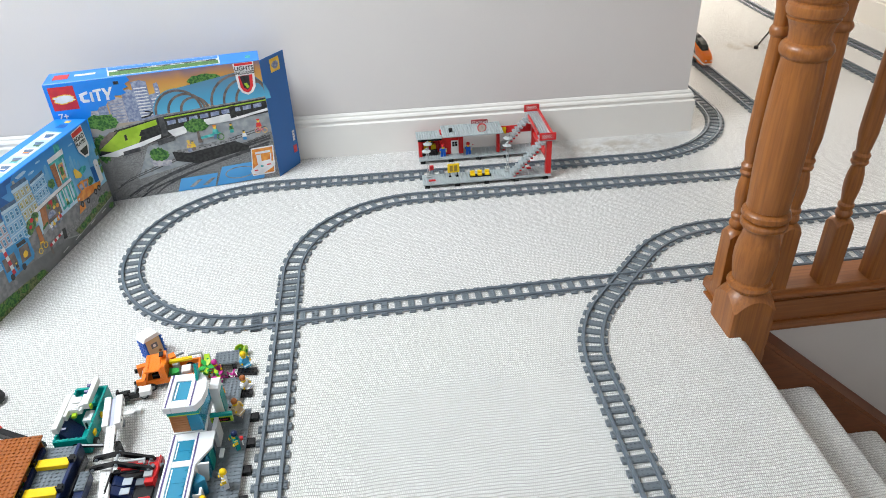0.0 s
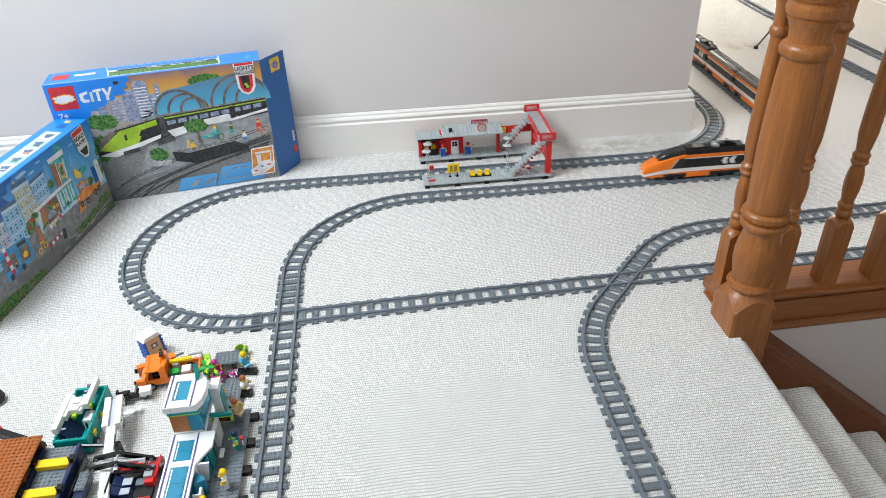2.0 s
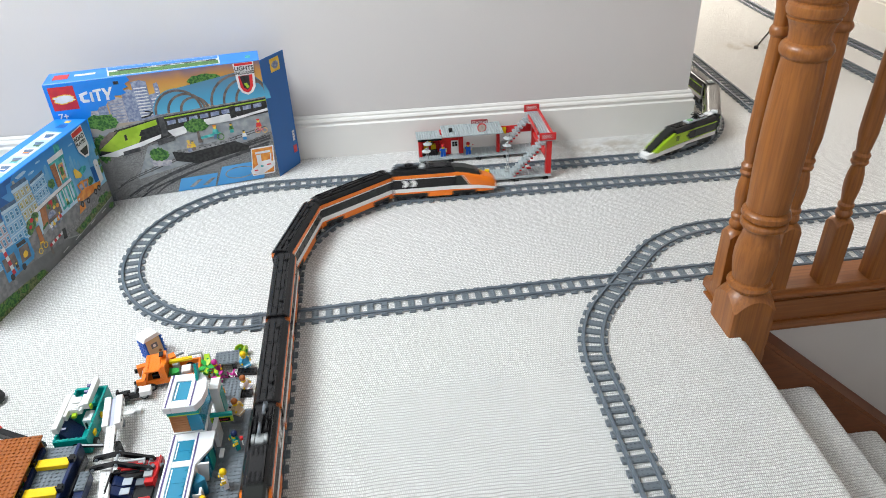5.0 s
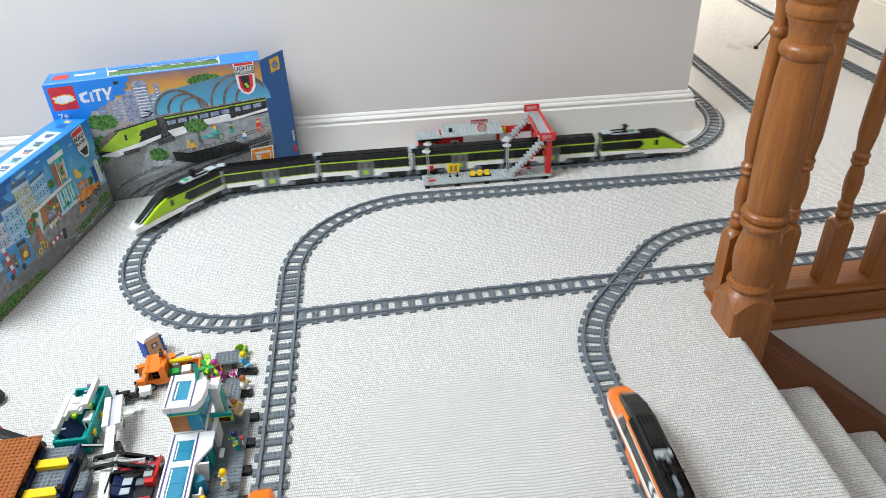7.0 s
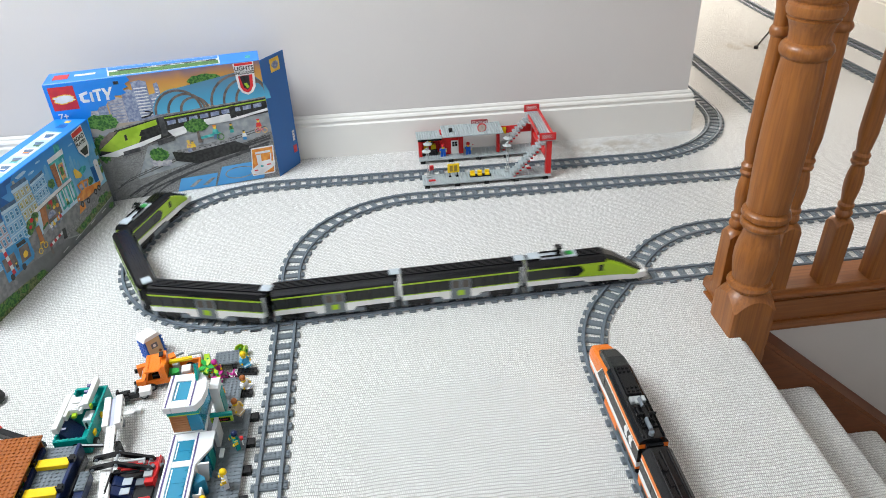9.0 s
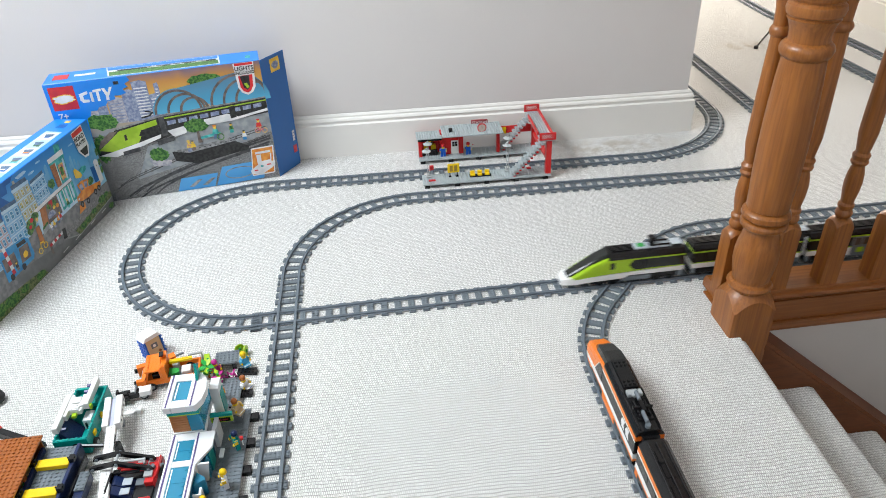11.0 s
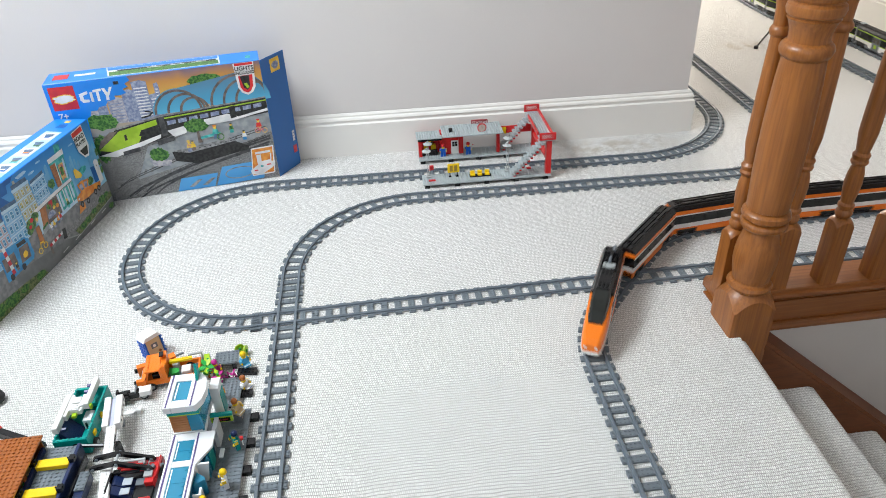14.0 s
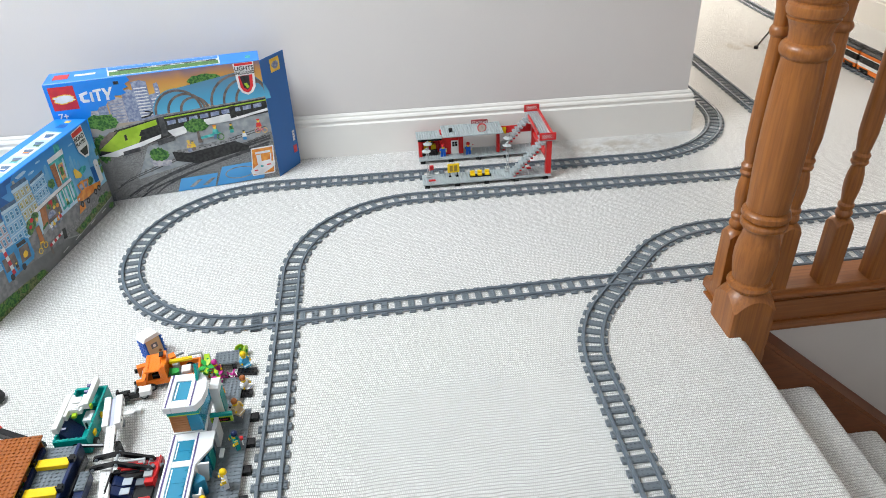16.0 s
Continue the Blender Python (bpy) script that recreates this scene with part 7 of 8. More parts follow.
    for sx in (-0.0205, 0.0205):
        for i in range(5):
            part("blue_stud", rod(B(), (sx - (0.0012 if sx < 0 else 0.0), -0.012, 0.006 + i * 0.009), 0.0024, 0.0017, 8, "x"), BLUE, cab2)
    for i in range(5):
        for y in (-0.004, 0.004, 0.012):
            part("blue_stud", rod(B(), (-0.0212, y, 0.006 + i * 0.009), 0.0024, 0.0017, 8, "x"), BLUE, cab2)
    rf = B()
    prism(rf, [(-0.021, 0.0482), (0.021, 0.0482), (0.014, 0.057), (-0.014, 0.057)], "y", -0.017, 0.017)
    part("roof", rf, WHITE, cab2)
    boxes(cab2, "plaque", DGREY, (-0.007, 0.007, -0.0146, -0.0141, 0.024, 0.036), bevel=0.0)
    boxes(cab2, "plaque_mark", WHITE, (-0.003, 0.003, -0.0150, -0.0147, 0.027, 0.033), bevel=0.0)
    part("door_knob", rod(B(), (0.008, -0.0165, 0.013), 0.003, 0.0024, 10, "y"), BROWN, cab2)


def garden_clutter():
    """Plants, cycle, plates and loose pieces between the truck and the station."""
    pl = thing("toy_plant", pose(-0.148, -0.168, 0), "green plastic toy plant with spreading leaves", "toy plant")
    part("stem", rod(B(), (0, 0, 0), 0.003, 0.026, 8), BROWN, pl)
    rnd = random.Random(3)
    for i in range(14):
        a = 2 * math.pi * i / 7 + (0.4 if i > 6 else 0)
        z = 0.018 + 0.012 * (i > 6)
        bm = B()
        prism(bm, [(0.002, -0.0025), (0.012, -0.005), (0.021, 0.0), (0.012, 0.005), (0.002, 0.0025)], "z", -0.0007, 0.0007)
        leaf = part("leaf", bm, GREEN_P if i % 4 else LIME, pl)
        leaf.matrix_basis = pose(0, 0, z, 0, rnd.uniform(-30, 15), math.degrees(a))
    for i in range(9):
        a = 40 * i + 10
        stalk = part("stalk", rod(B(), (0, 0, 0), 0.0016, 0.030, 6, "x", 0.0010), GREEN_P, pl)
        stalk.matrix_basis = pose(0, 0, 0.006 + 0.002 * (i % 3), 0, -28 - 9 * (i % 4), a)
        part("stalk_tip", rod(B(), (0.030, 0, -0.002), 0.0024, 0.004, 8), LIME if i % 3 == 0 else GREEN_P, stalk)
    pl2 = thing("toy_plant", pose(-0.122, -0.196, 0), "small lime plastic toy shrub with pink blossom", "toy plant")
    for i in range(10):
        bm = B()
        prism(bm, [(0.0, -0.002), (0.008, -0.004), (0.014, 0.0), (0.008, 0.004), (0.0, 0.002)], "z", -0.0007, 0.0007)
        part("leaf", bm, LIME if i % 2 else PINK, pl2).matrix_basis = pose(0, 0, 0.008 + 0.0025 * i, 0, -20, 36 * 2.6 * i)
    part("stem", rod(B(), (0, 0, 0), 0.0025, 0.032, 8), GREEN_P, pl2)
    fr = thing("toy_window_frame", pose(-0.178, -0.125, 0, 0, 0, 10), "light grey plastic toy window frame standing on carpet", "toy part")
    boxes(fr, "frame_bar", LGREY, (-0.014, -0.011, -0.003, 0.003, 0, 0.034), (0.011, 0.014, -0.003, 0.003, 0, 0.034), (-0.0108, 0.0108, -0.003, 0.003, 0.031, 0.034), (-0.0108, 0.0108, -0.003, 0.003, 0, 0.003), (-0.0108, 0.0108, -0.003, 0.003, 0.016, 0.019))
    slab = thing("toy_lime_panel", pose(-0.154, -0.136, 0, 0, 0, 10), "lime plastic toy panel standing on edge", "toy part")
    boxes(slab, "panel", LIME, (-0.006, 0.006, -0.016, 0.016, 0, 0.024))
    boxes(slab, "panel_cap", WHITE, (-0.012, 0.012, -0.034, -0.0165, 0, 0.016))
    plate = thing("toy_grey_table", pose(-0.113, -0.137, 0, 0, 0, 3), "dark grey studded plastic toy plate on supports", "toy plate")
    studded(plate, "plate", DGREY, -0.024, -0.02, 0.022, 6, 5)
    boxes(plate, "support", BLACK, (-0.02, -0.012, -0.016, 0.016, 0, 0.0187), (0.01, 0.018, -0.016, 0.016, 0, 0.0187))
    strip = thing("toy_track_plate", pose(-0.098, -0.225, 0), "dark grey studded plastic toy platform strip", "toy plate")
    studded(strip, "plate", DGREY, -0.016, -0.046, 0.0128, 5, 10)
    boxes(strip, "support", BLACK, (-0.012, 0.02, -0.04, -0.03, 0, 0.0095), (-0.012, 0.02, 0.01, 0.02, 0, 0.0095))
    for x, y, lab in ((-0.070, -0.168, "black plastic toy step beside the station"), (-0.073, -0.232, "black plastic toy block beside the platform")):
        bl = thing("toy_black_block", pose(x, y, 0, 0, 0, -5), lab, "toy part", "black toy blocks")
        boxes(bl, "block", BLACK, (-0.02, 0.02, -0.008, 0.008, 0, 0.008))
        pegs_bm = pegs(B(), -0.016, -0.008, 0.008, 4, 2, 6)
        part("block_studs", pegs_bm, BLACK, bl)
    figure(pose(-0.076, -0.150, 0.008, 0, 0, 40), AZURE, WHITE, YELLOW, "blue-clad toy figure seated on a black step", seat=True)
    figure(pose(-0.07, -0.214, 0.0, 0, 0, 60), WHITE, BLUE, BROWN, "white-clad toy figure with brown hair by the track", seat=True)
    figure(pose(-0.132, -0.165, 0.0, 0, 0, 20), PINK, DGREY, PINK, "pink-clad toy figure among plants")
    figure(pose(-0.112, -0.250, 0.0128, 0, 0, 30), ORANGE_P, NAVY, DKRED, "orange-clad toy figure at the platform end")
    for i, (x, y, r) in enumerate(((-0.094, -0.098, 0.0105), (-0.079, -0.110, 0.012))):
        d = thing("toy_wheel_disc", pose(x, y, 0.0, 0, 0, 30 + 50 * i), "translucent lime plastic toy wheel disc", "toy wheel", "lime toy wheels")
        bm = B()
        rod(bm, (0, -0.0015, r), r, 0.003, 18, "y")
        part("disc", bm, LIME, d)
        part("hub", rod(B(), (0, -0.004, r), r * 0.3, 0.008, 10, "y"), GREEN_P, d)
    bike = thing("toy_bicycle", pose(-0.098, -0.186, 0.0, 8, 0, -15), "magenta plastic toy bicycle leaning among plants", "toy bicycle")
    for x in (-0.012, 0.014):
        part("wheel", rod(B(), (x, -0.0009, 0.0085), 0.0085, 0.0018, 16, "y"), RUBBER, bike)
        part("wheel_hub", rod(B(), (x, -0.0014, 0.0085), 0.0058, 0.0028, 14, "y"), PINK, bike)
    bm = B()
    for x0, z0, x1, z1 in ((-0.012, 0.0085, -0.004, 0.022), (-0.004, 0.022, 0.009, 0.022), (0.014, 0.0085, 0.008, 0.027), (-0.012, 0.0085, 0.002, 0.009), (0.002, 0.009, 0.009, 0.022), (-0.004, 0.02, -0.006, 0.027)):
        dx, dz = x1 - x0, z1 - z0
        n = math.hypot(dx, dz)
        ux, uz = -dz / n * 0.0012, dx / n * 0.0012
        prism(bm, [(x0 + ux, z0 + uz), (x0 - ux, z0 - uz), (x1 - ux, z1 - uz), (x1 + ux, z1 + uz)], "y", -0.0012, 0.0012)
    block(bm, 0.006, 0.009, -0.008, 0.008, 0.0265, 0.0285)
    part("frame", bm, PINK, bike)
    moto = thing("toy_motorbike", pose(-0.290, -0.212, 0, 0, 0, 8), "black and white plastic toy motorbike", "toy motorbike")
    for x in (-0.022, 0.022):
        wheel(moto, x, -0.003, 0.009, 0.009, 0.006)
    bm = B()
    block(bm, -0.018, 0.012, -0.005, 0.005, 0.008, 0.018, 0.001)
    block(bm, -0.024, -0.006, -0.004, 0.004, 0.018, 0.023, 0.001)
    block(bm, 0.01, 0.013, -0.011, 0.011, 0.025, 0.028, 0.0006)
    block(bm, 0.01, 0.016, -0.004, 0.004, 0.014, 0.026, 0.0006)
    part("body", bm, BLACK, moto)
    boxes(moto, "fairing", WHITE, (0.016, 0.038, -0.009, 0.009, 0.013, 0.025))
    boxes(moto, "side_pannier", BLACK, (-0.024, -0.004, -0.0115, -0.0055, 0.009, 0.02), (-0.024, -0.004, 0.0055, 0.0115, 0.009, 0.02), bevel=0.001)
    boxes(moto, "seat_back", BLACK, (-0.026, -0.022, -0.006, 0.006, 0.0232, 0.031))
    part("handlebar", rod(B(), (0.011, -0.013, 0.0295), 0.0016, 0.026, 8, "y"), DGREY, moto)
    part("exhaust", rod(B(), (-0.026, 0.0075, 0.0075), 0.0022, 0.03, 8, "x"), LGREY, moto)
    boxes(moto, "fairing_stripe", BROWN, (0.0365, 0.0372, -0.006, 0.006, 0.015, 0.020), bevel=0.0)
    peg = thing("toy_white_pin", pose(-0.282, -0.247, 0), "small white plastic toy pin on carpet", "toy part")
    part("pin", rod(B(), (-0.012, 0, 0.004), 0.003, 0.02, 8, "x"), WHITE, peg)
    part("pin_block", block(B(), 0.008, 0.017, -0.006, 0.006, 0, 0.010, 0.0005), WHITE, peg)


def container_and_sweeper():
    bx = thing("toy_skip_container", pose(-0.362, -0.273, 0), "open teal plastic toy container with studded rim", "toy container")
    bm = B()
    prism(bm, [(-0.0255, 0.0082), (-0.0255, 0.041), (-0.0225, 0.041), (0.001, 0.0082)], "y", -0.050, -0.008)
    part("windscreen", bm, NAVY, bx)
    boxes(bx, "inner_block", WHITE2, (0.002, 0.018, -0.012, 0.014, 0.0082, 0.030))
    part("hose", rod(B(), (0.012, -0.020, 0.0082), 0.002, 0.022, 8), BLACK, bx)
    boxes(bx, "floor_plate", TEAL, (-0.026, 0.026, -0.064, 0.064, 0.004, 0.008))
    for x0, x1, y0, y1 in ((-0.030, -0.0262, -0.070, 0.070), (0.0262, 0.030, -0.070, 0.070), (-0.026, 0.026, -0.070, -0.0642), (-0.026, 0.026, 0.0642, 0.070)):
        part("side", block(B(), x0, x1, y0, y1, 0.003, 0.040, 0.0005), TEAL, bx)
    bm = B()
    for i in range(17):
        y = -0.066 + i * S
        rod(bm, (0.0281, y, 0.040), 0.0022, 0.0017, 8)
        rod(bm, (-0.0281, y, 0.040), 0.0022, 0.0017, 8)
    for i in range(6):
        rod(bm, (-0.02 + i * S, -0.067, 0.040), 0.0022, 0.0017, 8)
    part("rim_studs", bm, TEAL, bx)
    bm = B()
    block(bm, -0.026, 0.026, 0.035, 0.064, 0.020, 0.028)
    for i in range(6):
        for j in range(3):
            rod(bm, (-0.02 + i * S, 0.041 + j * S, 0.028), 0.0024, 0.0017, 8)
    part("deck", bm, TEAL, bx)
    for i in range(6):
        part("side_stud", rod(B(), (0.030, -0.06 + 0.018 * i, 0.012), 0.0024, 0.0017, 8, "x"), TEAL, bx)
    for y in (-0.05, 0.045):
        wheel(bx, 0.0305, y, 0.009, 0.009, 0.006, "x")
    boxes(bx, "side_latch", YELLOW, (0.0305, 0.034, -0.045, -0.035, 0.02, 0.03), (0.0305, 0.034, 0.0, 0.008, 0.02, 0.03))
    sw = thing("toy_white_vehicle", pose(-0.362, -0.272, 0.0405, 0, 0, 0), "white plastic toy vehicle lying on the teal container", "toy vehicle")
    boxes(sw, "side_beam", WHITE, (-0.034, -0.024, -0.052, 0.040, 0.0, 0.014), (-0.024, -0.018, -0.020, 0.036, 0.0, 0.012))
    boxes(sw, "side_beam", WHITE, (0.006, 0.015, 0.004, 0.078, 0.002, 0.016), (-0.002, 0.006, 0.004, 0.034, 0.002, 0.013))
    boxes(sw, "cross_piece", WHITE, (-0.0178, 0.0035, -0.006, 0.010, 0.0, 0.009), (-0.0178, -0.0022, 0.012, 0.028, 0.004, 0.014))
    studded(sw, "studded_plate", WHITE, -0.0176, -0.006, 0.0125, 2, 2)
    boxes(sw, "lime_clip", LIME, (-0.012, -0.004, -0.016, -0.0065, 0.0, 0.006), (0.0155, 0.019, 0.004, 0.012, 0.0, 0.01))
    for y in (0.045, 0.062):
        part("blue_pin", rod(B(), (-0.004, y, 0.009), 0.0035, 0.008, 8, "x"), PURPLE, sw)
    part("blue_pin", rod(B(), (-0.0175, -0.048, 0.006), 0.004, 0.008, 8, "x"), NAVY, sw)


def brown_house_and_flatbed():
    hs = thing("toy_brown_shed", pose(-0.445, -0.43, 0), "brown studded plastic toy shed with open side", "toy building")
    studded(hs, "roof", BROWN, -0.052, -0.105, 0.062, 12, 24)
    boxes(hs, "wall", BROWN, (-0.05, -0.046, -0.10, 0.084, 0, 0.0586), (-0.0458, 0.04, 0.08, 0.084, 0, 0.0586))
    boxes(hs, "inner_wall", TAN, (0.012, 0.016, -0.10, 0.0798, 0, 0.0586))
    boxes(hs, "post", BROWN, (0.0365, 0.0405, 0.0, 0.008, 0, 0.0586), (0.0365, 0.0405, -0.09, -0.082, 0, 0.0586))
    boxes(hs, "grey_shelf", LGREY, (0.018, 0.036, -0.075, -0.03, 0.0, 0.024))
    boxes(hs, "green_crate", GREEN_P, (0.02, 0.034, 0.015, 0.035, 0.0, 0.02))
    fb = thing("toy_flatbed_trailer", pose(-0.371, -0.43, 0), "grey studded plastic toy flatbed with navy and yellow straps", "toy trailer")
    studded(fb, "deck", DGREY, -0.028, -0.096, 0.034, 7, 22)
    for y in (0.062, 0.02, -0.03, -0.07):
        for x in (-0.030, 0.025):
            wheel(fb, x, y, 0.010, 0.010, 0.005, "x")
    boxes(fb, "beam", NAVY, (-0.0345, -0.0285, -0.09, 0.075, 0.018, 0.044), (0.0285, 0.0345, -0.09, 0.075, 0.018, 0.044))
    for y in (0.035, -0.028, -0.085):
        boxes(fb, "yellow_strap", YELLOW, (-0.0275, 0.0275, y - 0.009, y + 0.009, 0.0362, 0.0455))
        boxes(fb, "ratchet", BLACK, (-0.038, -0.029, y - 0.006, y + 0.006, 0.0445, 0.054), (0.029, 0.038, y - 0.006, y + 0.006, 0.0445, 0.054))
        part("strap_bar", rod(B(), (-0.038, y, 0.052), 0.0018, 0.012, 6, "x"), BLACK, fb)
        part("strap_bar", rod(B(), (0.026, y, 0.052), 0.0018, 0.012, 6, "x"), BLACK, fb)
    boxes(fb, "side_rail", BLACK, (0.040, 0.0435, -0.09, 0.06, 0.012, 0.03))
    boxes(fb, "side_panel", NAVY, (0.046, 0.062, -0.08, 0.02, 0.008, 0.026))
    studded(fb, "side_plate", DGREY, 0.046, -0.02, 0.0298, 2, 5)
    link = thing("toy_tow_bar", pose(-0.318, -0.347, 0, 0, 0, -8), "black plastic toy tow bar lying between vehicles", "toy part")
    part("bar", rod(B(), (-0.03, 0, 0.0245), 0.0035, 0.064, 8, "x"), BLACK, link)
    boxes(link, "joint", BLACK, (0.0342, 0.044, -0.006, 0.006, 0.0, 0.030), (-0.04, -0.0302, -0.006, 0.006, 0.0, 0.030))


def crane_and_red_vehicle():
    cr = thing("toy_crane_boom", pose(-0.3045, -0.250, 0.0, 0, 0, -79.5), "long white studded plastic toy crane boom", "toy crane")
    bm = B()
    block(bm, 0.078, 0.36, -0.008, 0.008, 0.040, 0.0496, 0.0004)
    pegs(bm, 0.078, -0.004, 0.0496, 34, 1, 8)
    part("boom", bm, WHITE, cr)
    boxes(cr, "boom_head", WHITE, (0.0, 0.0775, -0.016, -0.005, 0.036, 0.052), (0.0, 0.0775, 0.005, 0.016, 0.036, 0.052))
    boxes(cr, "boom_liner", material("pale_lilac_plastic", (0.50, 0.52, 0.68), 0.3), (0.001, 0.0765, -0.0048, 0.0048, 0.038, 0.0465))
    for i in range(5):
        part("pin_hole", rod(B(), (0.008 + i * 0.014, 0.0161, 0.044), 0.0025, 0.0004, 10, "y"), NAVY, cr)
    boxes(cr, "prop", DGREY, (0.02, 0.035, -0.008, 0.008, 0.0, 0.0358), (0.30, 0.32, -0.008, 0.008, 0.0, 0.0398))
    part("side_axle", rod(B(), (0.048, 0.0163, 0.042), 0.0028, 0.02, 8, "y"), WHITE, cr)
    for i in range(6):
        part("boom_mark", block(B(), 0.10 + i * 0.006, 0.1045 + i * 0.006, 0.0081, 0.0085, 0.0425, 0.0475), BLACK, cr)
    rv = thing("toy_red_loader", pose(-0.222, -0.452, 0), "red plastic toy loader with black arms and large tyres", "toy vehicle")
    boxes(rv, "chassis", DGREY, (-0.04, 0.035, -0.05, 0.05, 0.012, 0.02))
    boxes(rv, "bonnet", RED, (0.016, 0.031, -0.004, 0.040, 0.0202, 0.036), (-0.032, 0.0158, 0.032, 0.04, 0.0202, 0.032), (0.012, 0.031, -0.06, -0.03, 0.0202, 0.032))
    boxes(rv, "deck", BLACK, (0.0, 0.031, -0.0298, -0.0042, 0.0202, 0.027), (-0.032, 0.012, 0.0165, 0.031, 0.0202, 0.026))
    boxes(rv, "side_arm", RED, (0.0332, 0.0355, 0.004, 0.05, 0.034, 0.041), (-0.03, 0.0115, 0.0202, 0.028, 0.0476, 0.0505))
    boxes(rv, "grille", DGREY, (0.018, 0.029, 0.0402, 0.0418, 0.022, 0.034))
    for y0, y1 in ((-0.026, -0.009), (-0.007, 0.012)):
        bm = B()
        prism(bm, [(-0.038, 0.0205), (-0.004, 0.0205), (-0.002, 0.026), (-0.030, 0.043), (-0.035, 0.043)], "y", y0, y1)
        part("cab_panel", bm, NAVY, rv)
        part("cab_slope", block(B(), -0.020, -0.004, y0 + 0.002, y1 - 0.002, 0.0352, 0.0368, 0.0004), PALEGREY, rv)
    boxes(rv, "roll_bar", BLACK, (-0.040, -0.036, -0.03, 0.014, 0.0202, 0.050), (-0.036, 0.008, 0.0122, 0.0160, 0.044, 0.048))
    boxes(rv, "cab_stud_plate", DGREY, (0.0, 0.014, -0.0025, 0.0115, 0.0275, 0.0305))
    boxes(rv, "seat", RED, (-0.012, 0.006, -0.055, -0.035, 0.0202, 0.034))
    boxes(rv, "pale_panel", LGREY, (-0.036, -0.018, -0.062, -0.034, 0.0202, 0.03), (0.0135, 0.028, 0.006, 0.018, 0.0362, 0.0405))
    for x in (0.018, 0.026):
        part("engine_stack", rod(B(), (x, 0.026, 0.036), 0.0038, 0.007, 10), DGREY, rv)
    for x in (-0.046, 0.0355):
        for y in (-0.045, 0.030):
            wheel(rv, x, y, 0.015, 0.015, 0.0095, "x")
    for dy in (0.018, 0.040):
        bm = B()
        prism(bm, [(-0.075, 0.052), (-0.072, 0.060), (-0.03, 0.067), (0.024, 0.0455), (0.028, 0.0385), (0.018, 0.0385), (-0.03, 0.059)], "y", dy, dy + 0.0055)
        arm = part("arm", bm, BLACK, rv)
        for ax, az in ((-0.068, 0.056), (-0.028, 0.0625), (0.021, 0.042)):
            part("pivot_pin", rod(B(), (ax, dy - 0.002, az), 0.003, 0.0095, 10, "y"), DGREY, arm)
    part("arm_link", rod(B(), (-0.03, 0.0235, 0.0625), 0.0022, 0.0165, 8, "y"), LGREY, rv)
    part("ram", rod(B(), (-0.026, 0.031, 0.055), 0.0024, 0.042, 8, "x"), LGREY, rv)
    boxes(rv, "lamp_bar", LGREY, (-0.006, 0.006, 0.0405, 0.052, 0.024, 0.032), (0.012, 0.02, 0.0405, 0.05, 0.024, 0.032))
    boxes(rv, "bucket", DKRED, (-0.03, 0.03, 0.0525, 0.066, 0.004, 0.0195))
    # Dark round piece at the edge of view, taken for a wheel.
    black_wheel = thing("toy_roller", pose(-0.568, -0.172, 0), "black rubber toy wheel lying on carpet", "toy roller")
    bm = B()
    turned(bm, [(0.0, 0.010), (0.004, 0.0155), (0.012, 0.018), (0.02, 0.0155), (0.024, 0.010)], 20)
    part("tyre", bm, RUBBER, black_wheel)
    part("hub", rod(B(), (0, 0, 0.0205), 0.006, 0.0042, 12), DGREY, black_wheel)
    arm = thing("toy_telescopic_arm", pose(-0.52, -0.272, 0.0, 0, 0, -27), "black plastic toy arm with red end piece", "toy part")
    boxes(arm, "arm", BLACK, (0.0, 0.11, -0.006, 0.006, 0.008, 0.018))
    boxes(arm, "end_piece", RED, (-0.012, -0.0002, -0.008, 0.008, 0.007, 0.020))
    boxes(arm, "prop", BLACK, (0.05, 0.065, -0.005, 0.005, 0.0, 0.0078), (0.0, 0.015, -0.005, 0.005, 0.0, 0.0078))


modern_station()
tow_truck()
garden_clutter()
container_and_sweeper()
brown_house_and_flatbed()
crane_and_red_vehicle()


# ---- far landing ----
def tripod():
    tp = thing("tripod", pose(2.075, 1.60, 0), "black metal camera tripod standing on the carpet", "tripod")
    for a in (184, 304, 64):
        bm = B()
        n = 8
        c, s = math.cos(radians(a)), math.sin(radians(a))
        rings = []
        for d, z, r in ((0.135, 0.006, 0.006), (0.034, 0.14, 0.007), (0.014, 0.42, 0.010)):
            rings.append([bm.verts.new((c * d - s * r * math.cos(2 * math.pi * i / n), s * d + c * r * math.cos(2 * math.pi * i / n), z + r * math.sin(2 * math.pi * i / n) * 0.5)) for i in range(n)])
        for p, q in zip(rings, rings[1:]):
            for i in range(n):
                bm.faces.new((p[i], p[(i + 1) % n], q[(i + 1) % n], q[i]))
        bm.faces.new(rings[0])
        bm.faces.new(rings[-1])
        bmesh.ops.recalc_face_normals(bm, faces=bm.faces[:])
        leg = part("leg", bm, BLACK, tp)
        part("foot", rod(B(), (c * 0.135, s * 0.135, 0.0), 0.009, 0.012, 10), RUBBER, leg)
    part("column", rod(B(), (0, 0, 0.30), 0.012, 0.32, 12), BLACK, tp)
    part("head", block(B(), -0.03, 0.03, -0.02, 0.02, 0.62, 0.66, 0.004), BLACK, tp)


tripod()


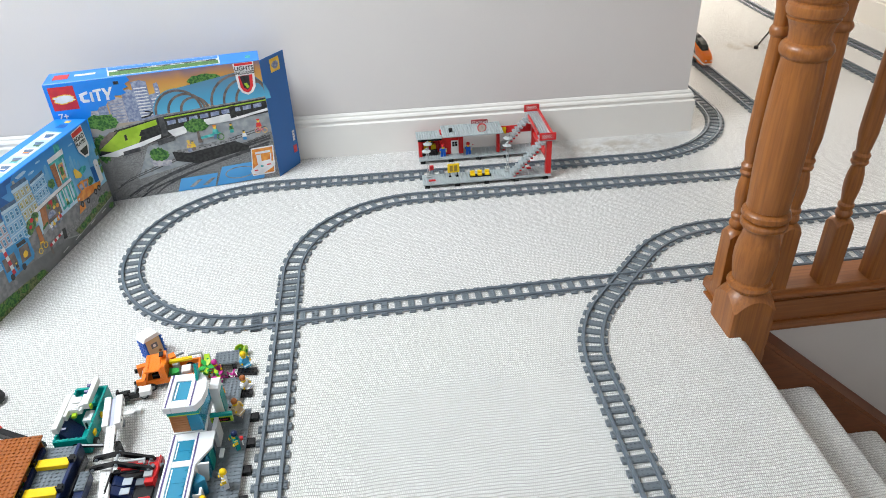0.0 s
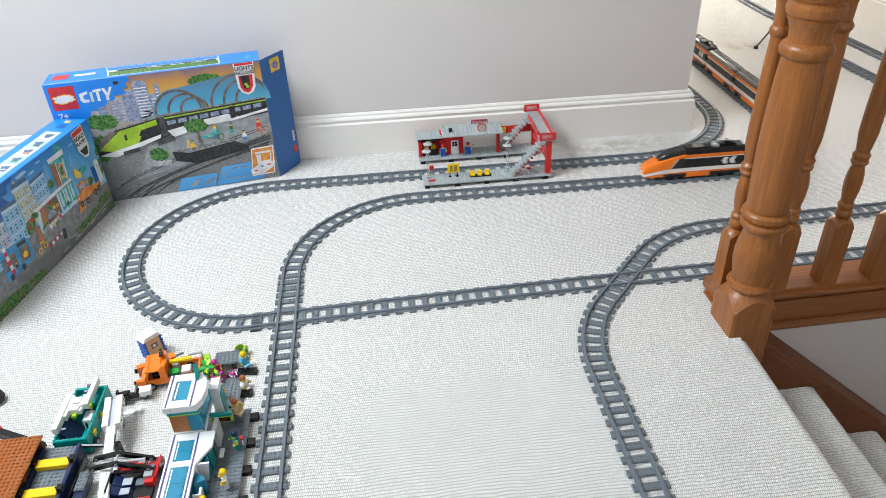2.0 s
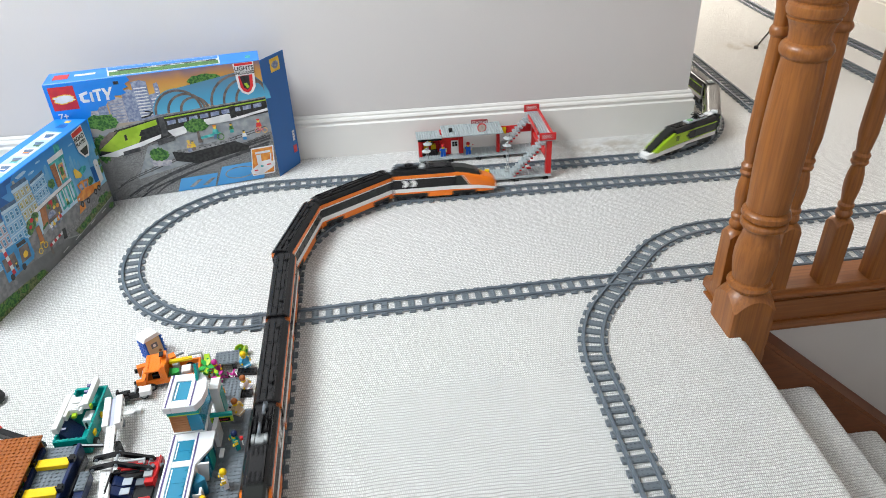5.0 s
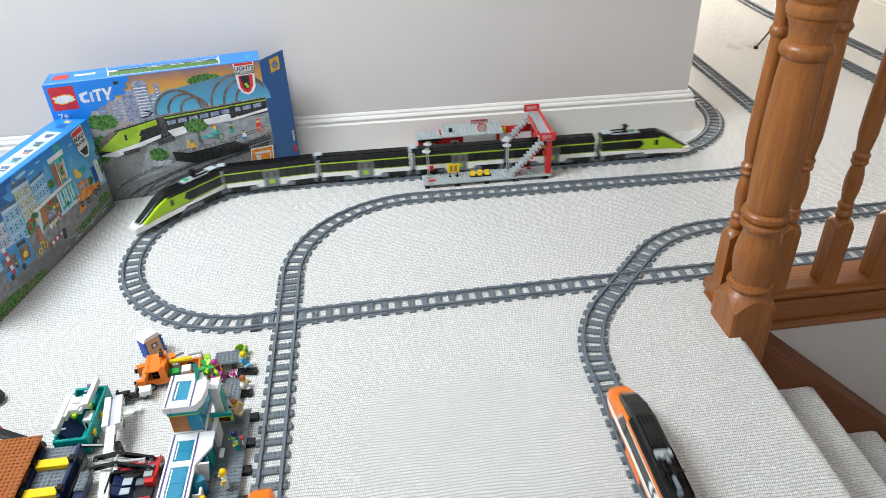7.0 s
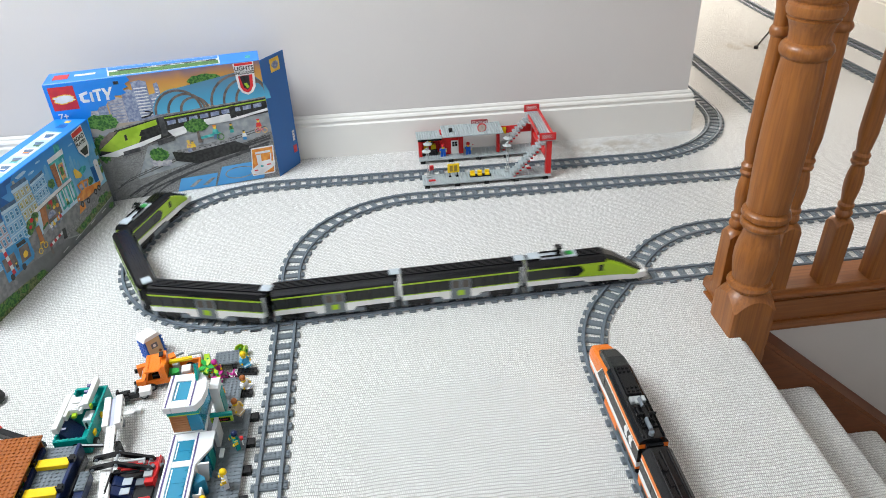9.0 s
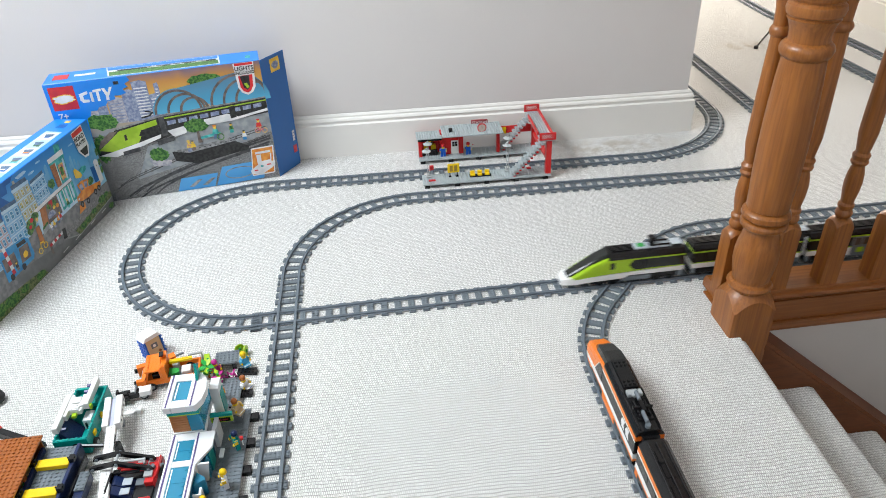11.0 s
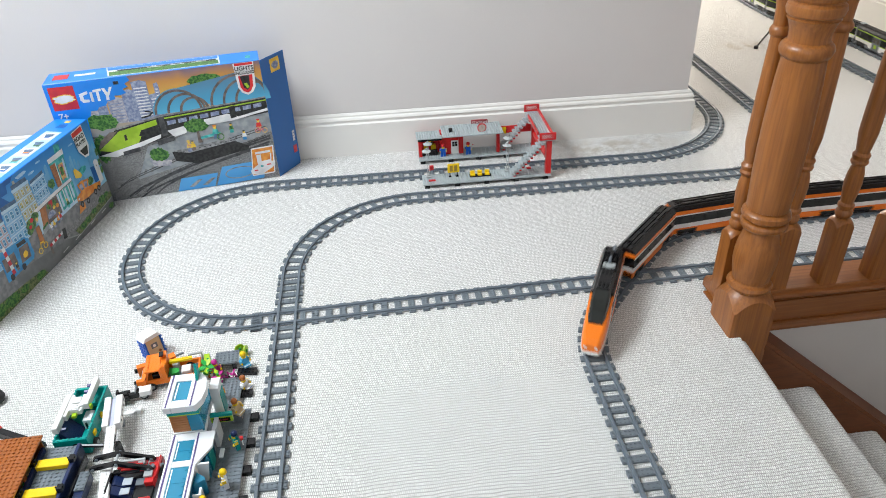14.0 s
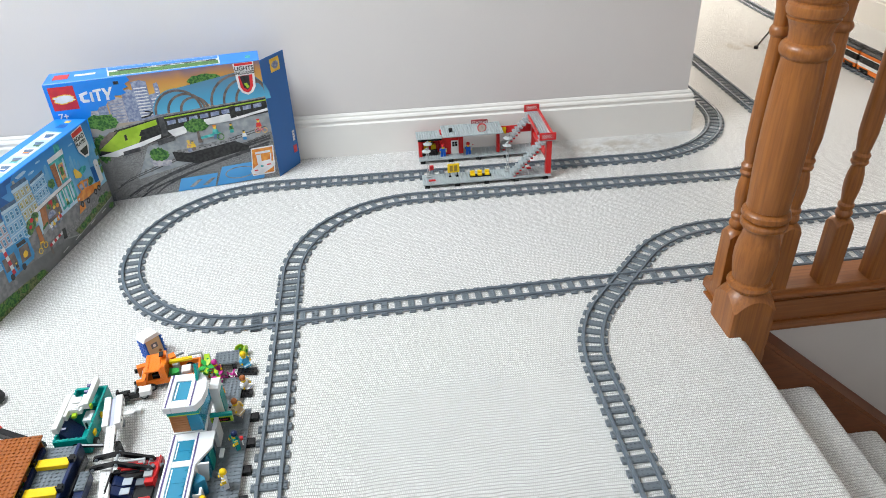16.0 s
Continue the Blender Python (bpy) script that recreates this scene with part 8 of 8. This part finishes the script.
# ---- motion ----
def glide(table, t):
    """Distance at t, smooth between the rows of a table (t, s)."""
    if t <= table[0][0]:
        return table[0][1]
    for i in range(len(table) - 1):
        t0, s0 = table[i]
        t1, s1 = table[i + 1]
        if t <= t1:
            def slope(j):
                if j <= 0 or j >= len(table) - 1:
                    return (table[min(j + 1, len(table) - 1)][1] - table[max(j - 1, 0)][1]) / (table[min(j + 1, len(table) - 1)][0] - table[max(j - 1, 0)][0])
                a = (table[j][1] - table[j - 1][1]) / (table[j][0] - table[j - 1][0])
                b = (table[j + 1][1] - table[j][1]) / (table[j + 1][0] - table[j][0])
                return 0.0 if a * b <= 0 else 2 * a * b / (a + b)
            h = t1 - t0
            u = (t - t0) / h
            return (s0 * (1 + 2 * u) * (1 - u) ** 2 + h * slope(i) * u * (1 - u) ** 2 + s1 * u * u * (3 - 2 * u) + h * slope(i + 1) * u * u * (u - 1))
    return table[-1][1]


# how far each train's nose is past the square crossing, in metres
ORANGE_RUN = [(0.0, -2.705), (1.0, -2.039), (2.0, -1.373), (3.0, -0.709), (4.2, 0.093), (6.3, 1.641), (6.5, 1.791), (6.8, 1.996), (7.0, 2.121), (7.15, 2.191), (7.3, 2.229), (7.5, 2.239), (9.2, 2.241), (10.9, 2.246),
              (11.3, 2.344), (11.5, 2.389), (11.7, 2.451), (12.0, 2.568), (12.3, 2.731), (12.5, 2.830), (12.8, 3.006), (13.2, 3.261), (13.6, 3.534), (14.0, 3.845), (14.4, 4.143), (14.8, 4.448), (15.3, 4.871), (16.0, 5.441)]
GREEN_RUN = [(0.0, -4.394), (3.0, -4.094), (4.5, -2.684), (6.3, -1.269), (7.0, -0.694), (7.3, -0.449), (7.6, -0.209), (7.9, 0.019), (8.2, 0.242), (8.5, 0.470), (9.0, 0.843), (9.2, 0.988), (11.3, 2.626), (12.8, 3.876), (14.5, 5.322), (16.0, 6.556)]


def ride(cars, line, zero, run, loco, pitch, lift, reach, leader, trailer):
    """Key each car of a train by the two points of the line on which its bogies stand."""
    times = [i / 10 for i in range(161)]
    last = len(cars) - 1
    end = total(line)
    for n, car in enumerate(cars):
        offset = loco / 2 if n == 0 else loco + pitch * (n - 0.5) if n < last else loco + pitch * (last - 1) + loco / 2
        front, rear = leader if n == 0 else trailer if n == last else (reach, reach)
        rows = []
        for t in times:
            s = zero + glide(run, t) - offset
            ax, ay, _ = along(line, min(s + front, end))
            bx, by, _ = along(line, max(s - rear, -1.0))
            u = rear / (front + rear)
            turn = math.degrees(math.atan2(ay - by, ax - bx)) + (180 if n == last else 0)
            rows.append((t, pose(bx + (ax - bx) * u, by + (ay - by) * u, lift, 0, 0, turn)))
        walk(car, rows)


def motions():
    ride(ORANGE_TRAIN, ORANGE_LINE, ORANGE_ZERO, ORANGE_RUN, ORANGE_LOCO, ORANGE_PITCH, 0.0007, 0.08, (0.02, 0.118), (0.06, 0.10))
    ride(GREEN_TRAIN, GREEN_LINE, GREEN_ZERO, GREEN_RUN, GREEN_LOCO, GREEN_PITCH, 0.0002, 0.118, (0.05, 0.11), (0.11, 0.05))


motions()
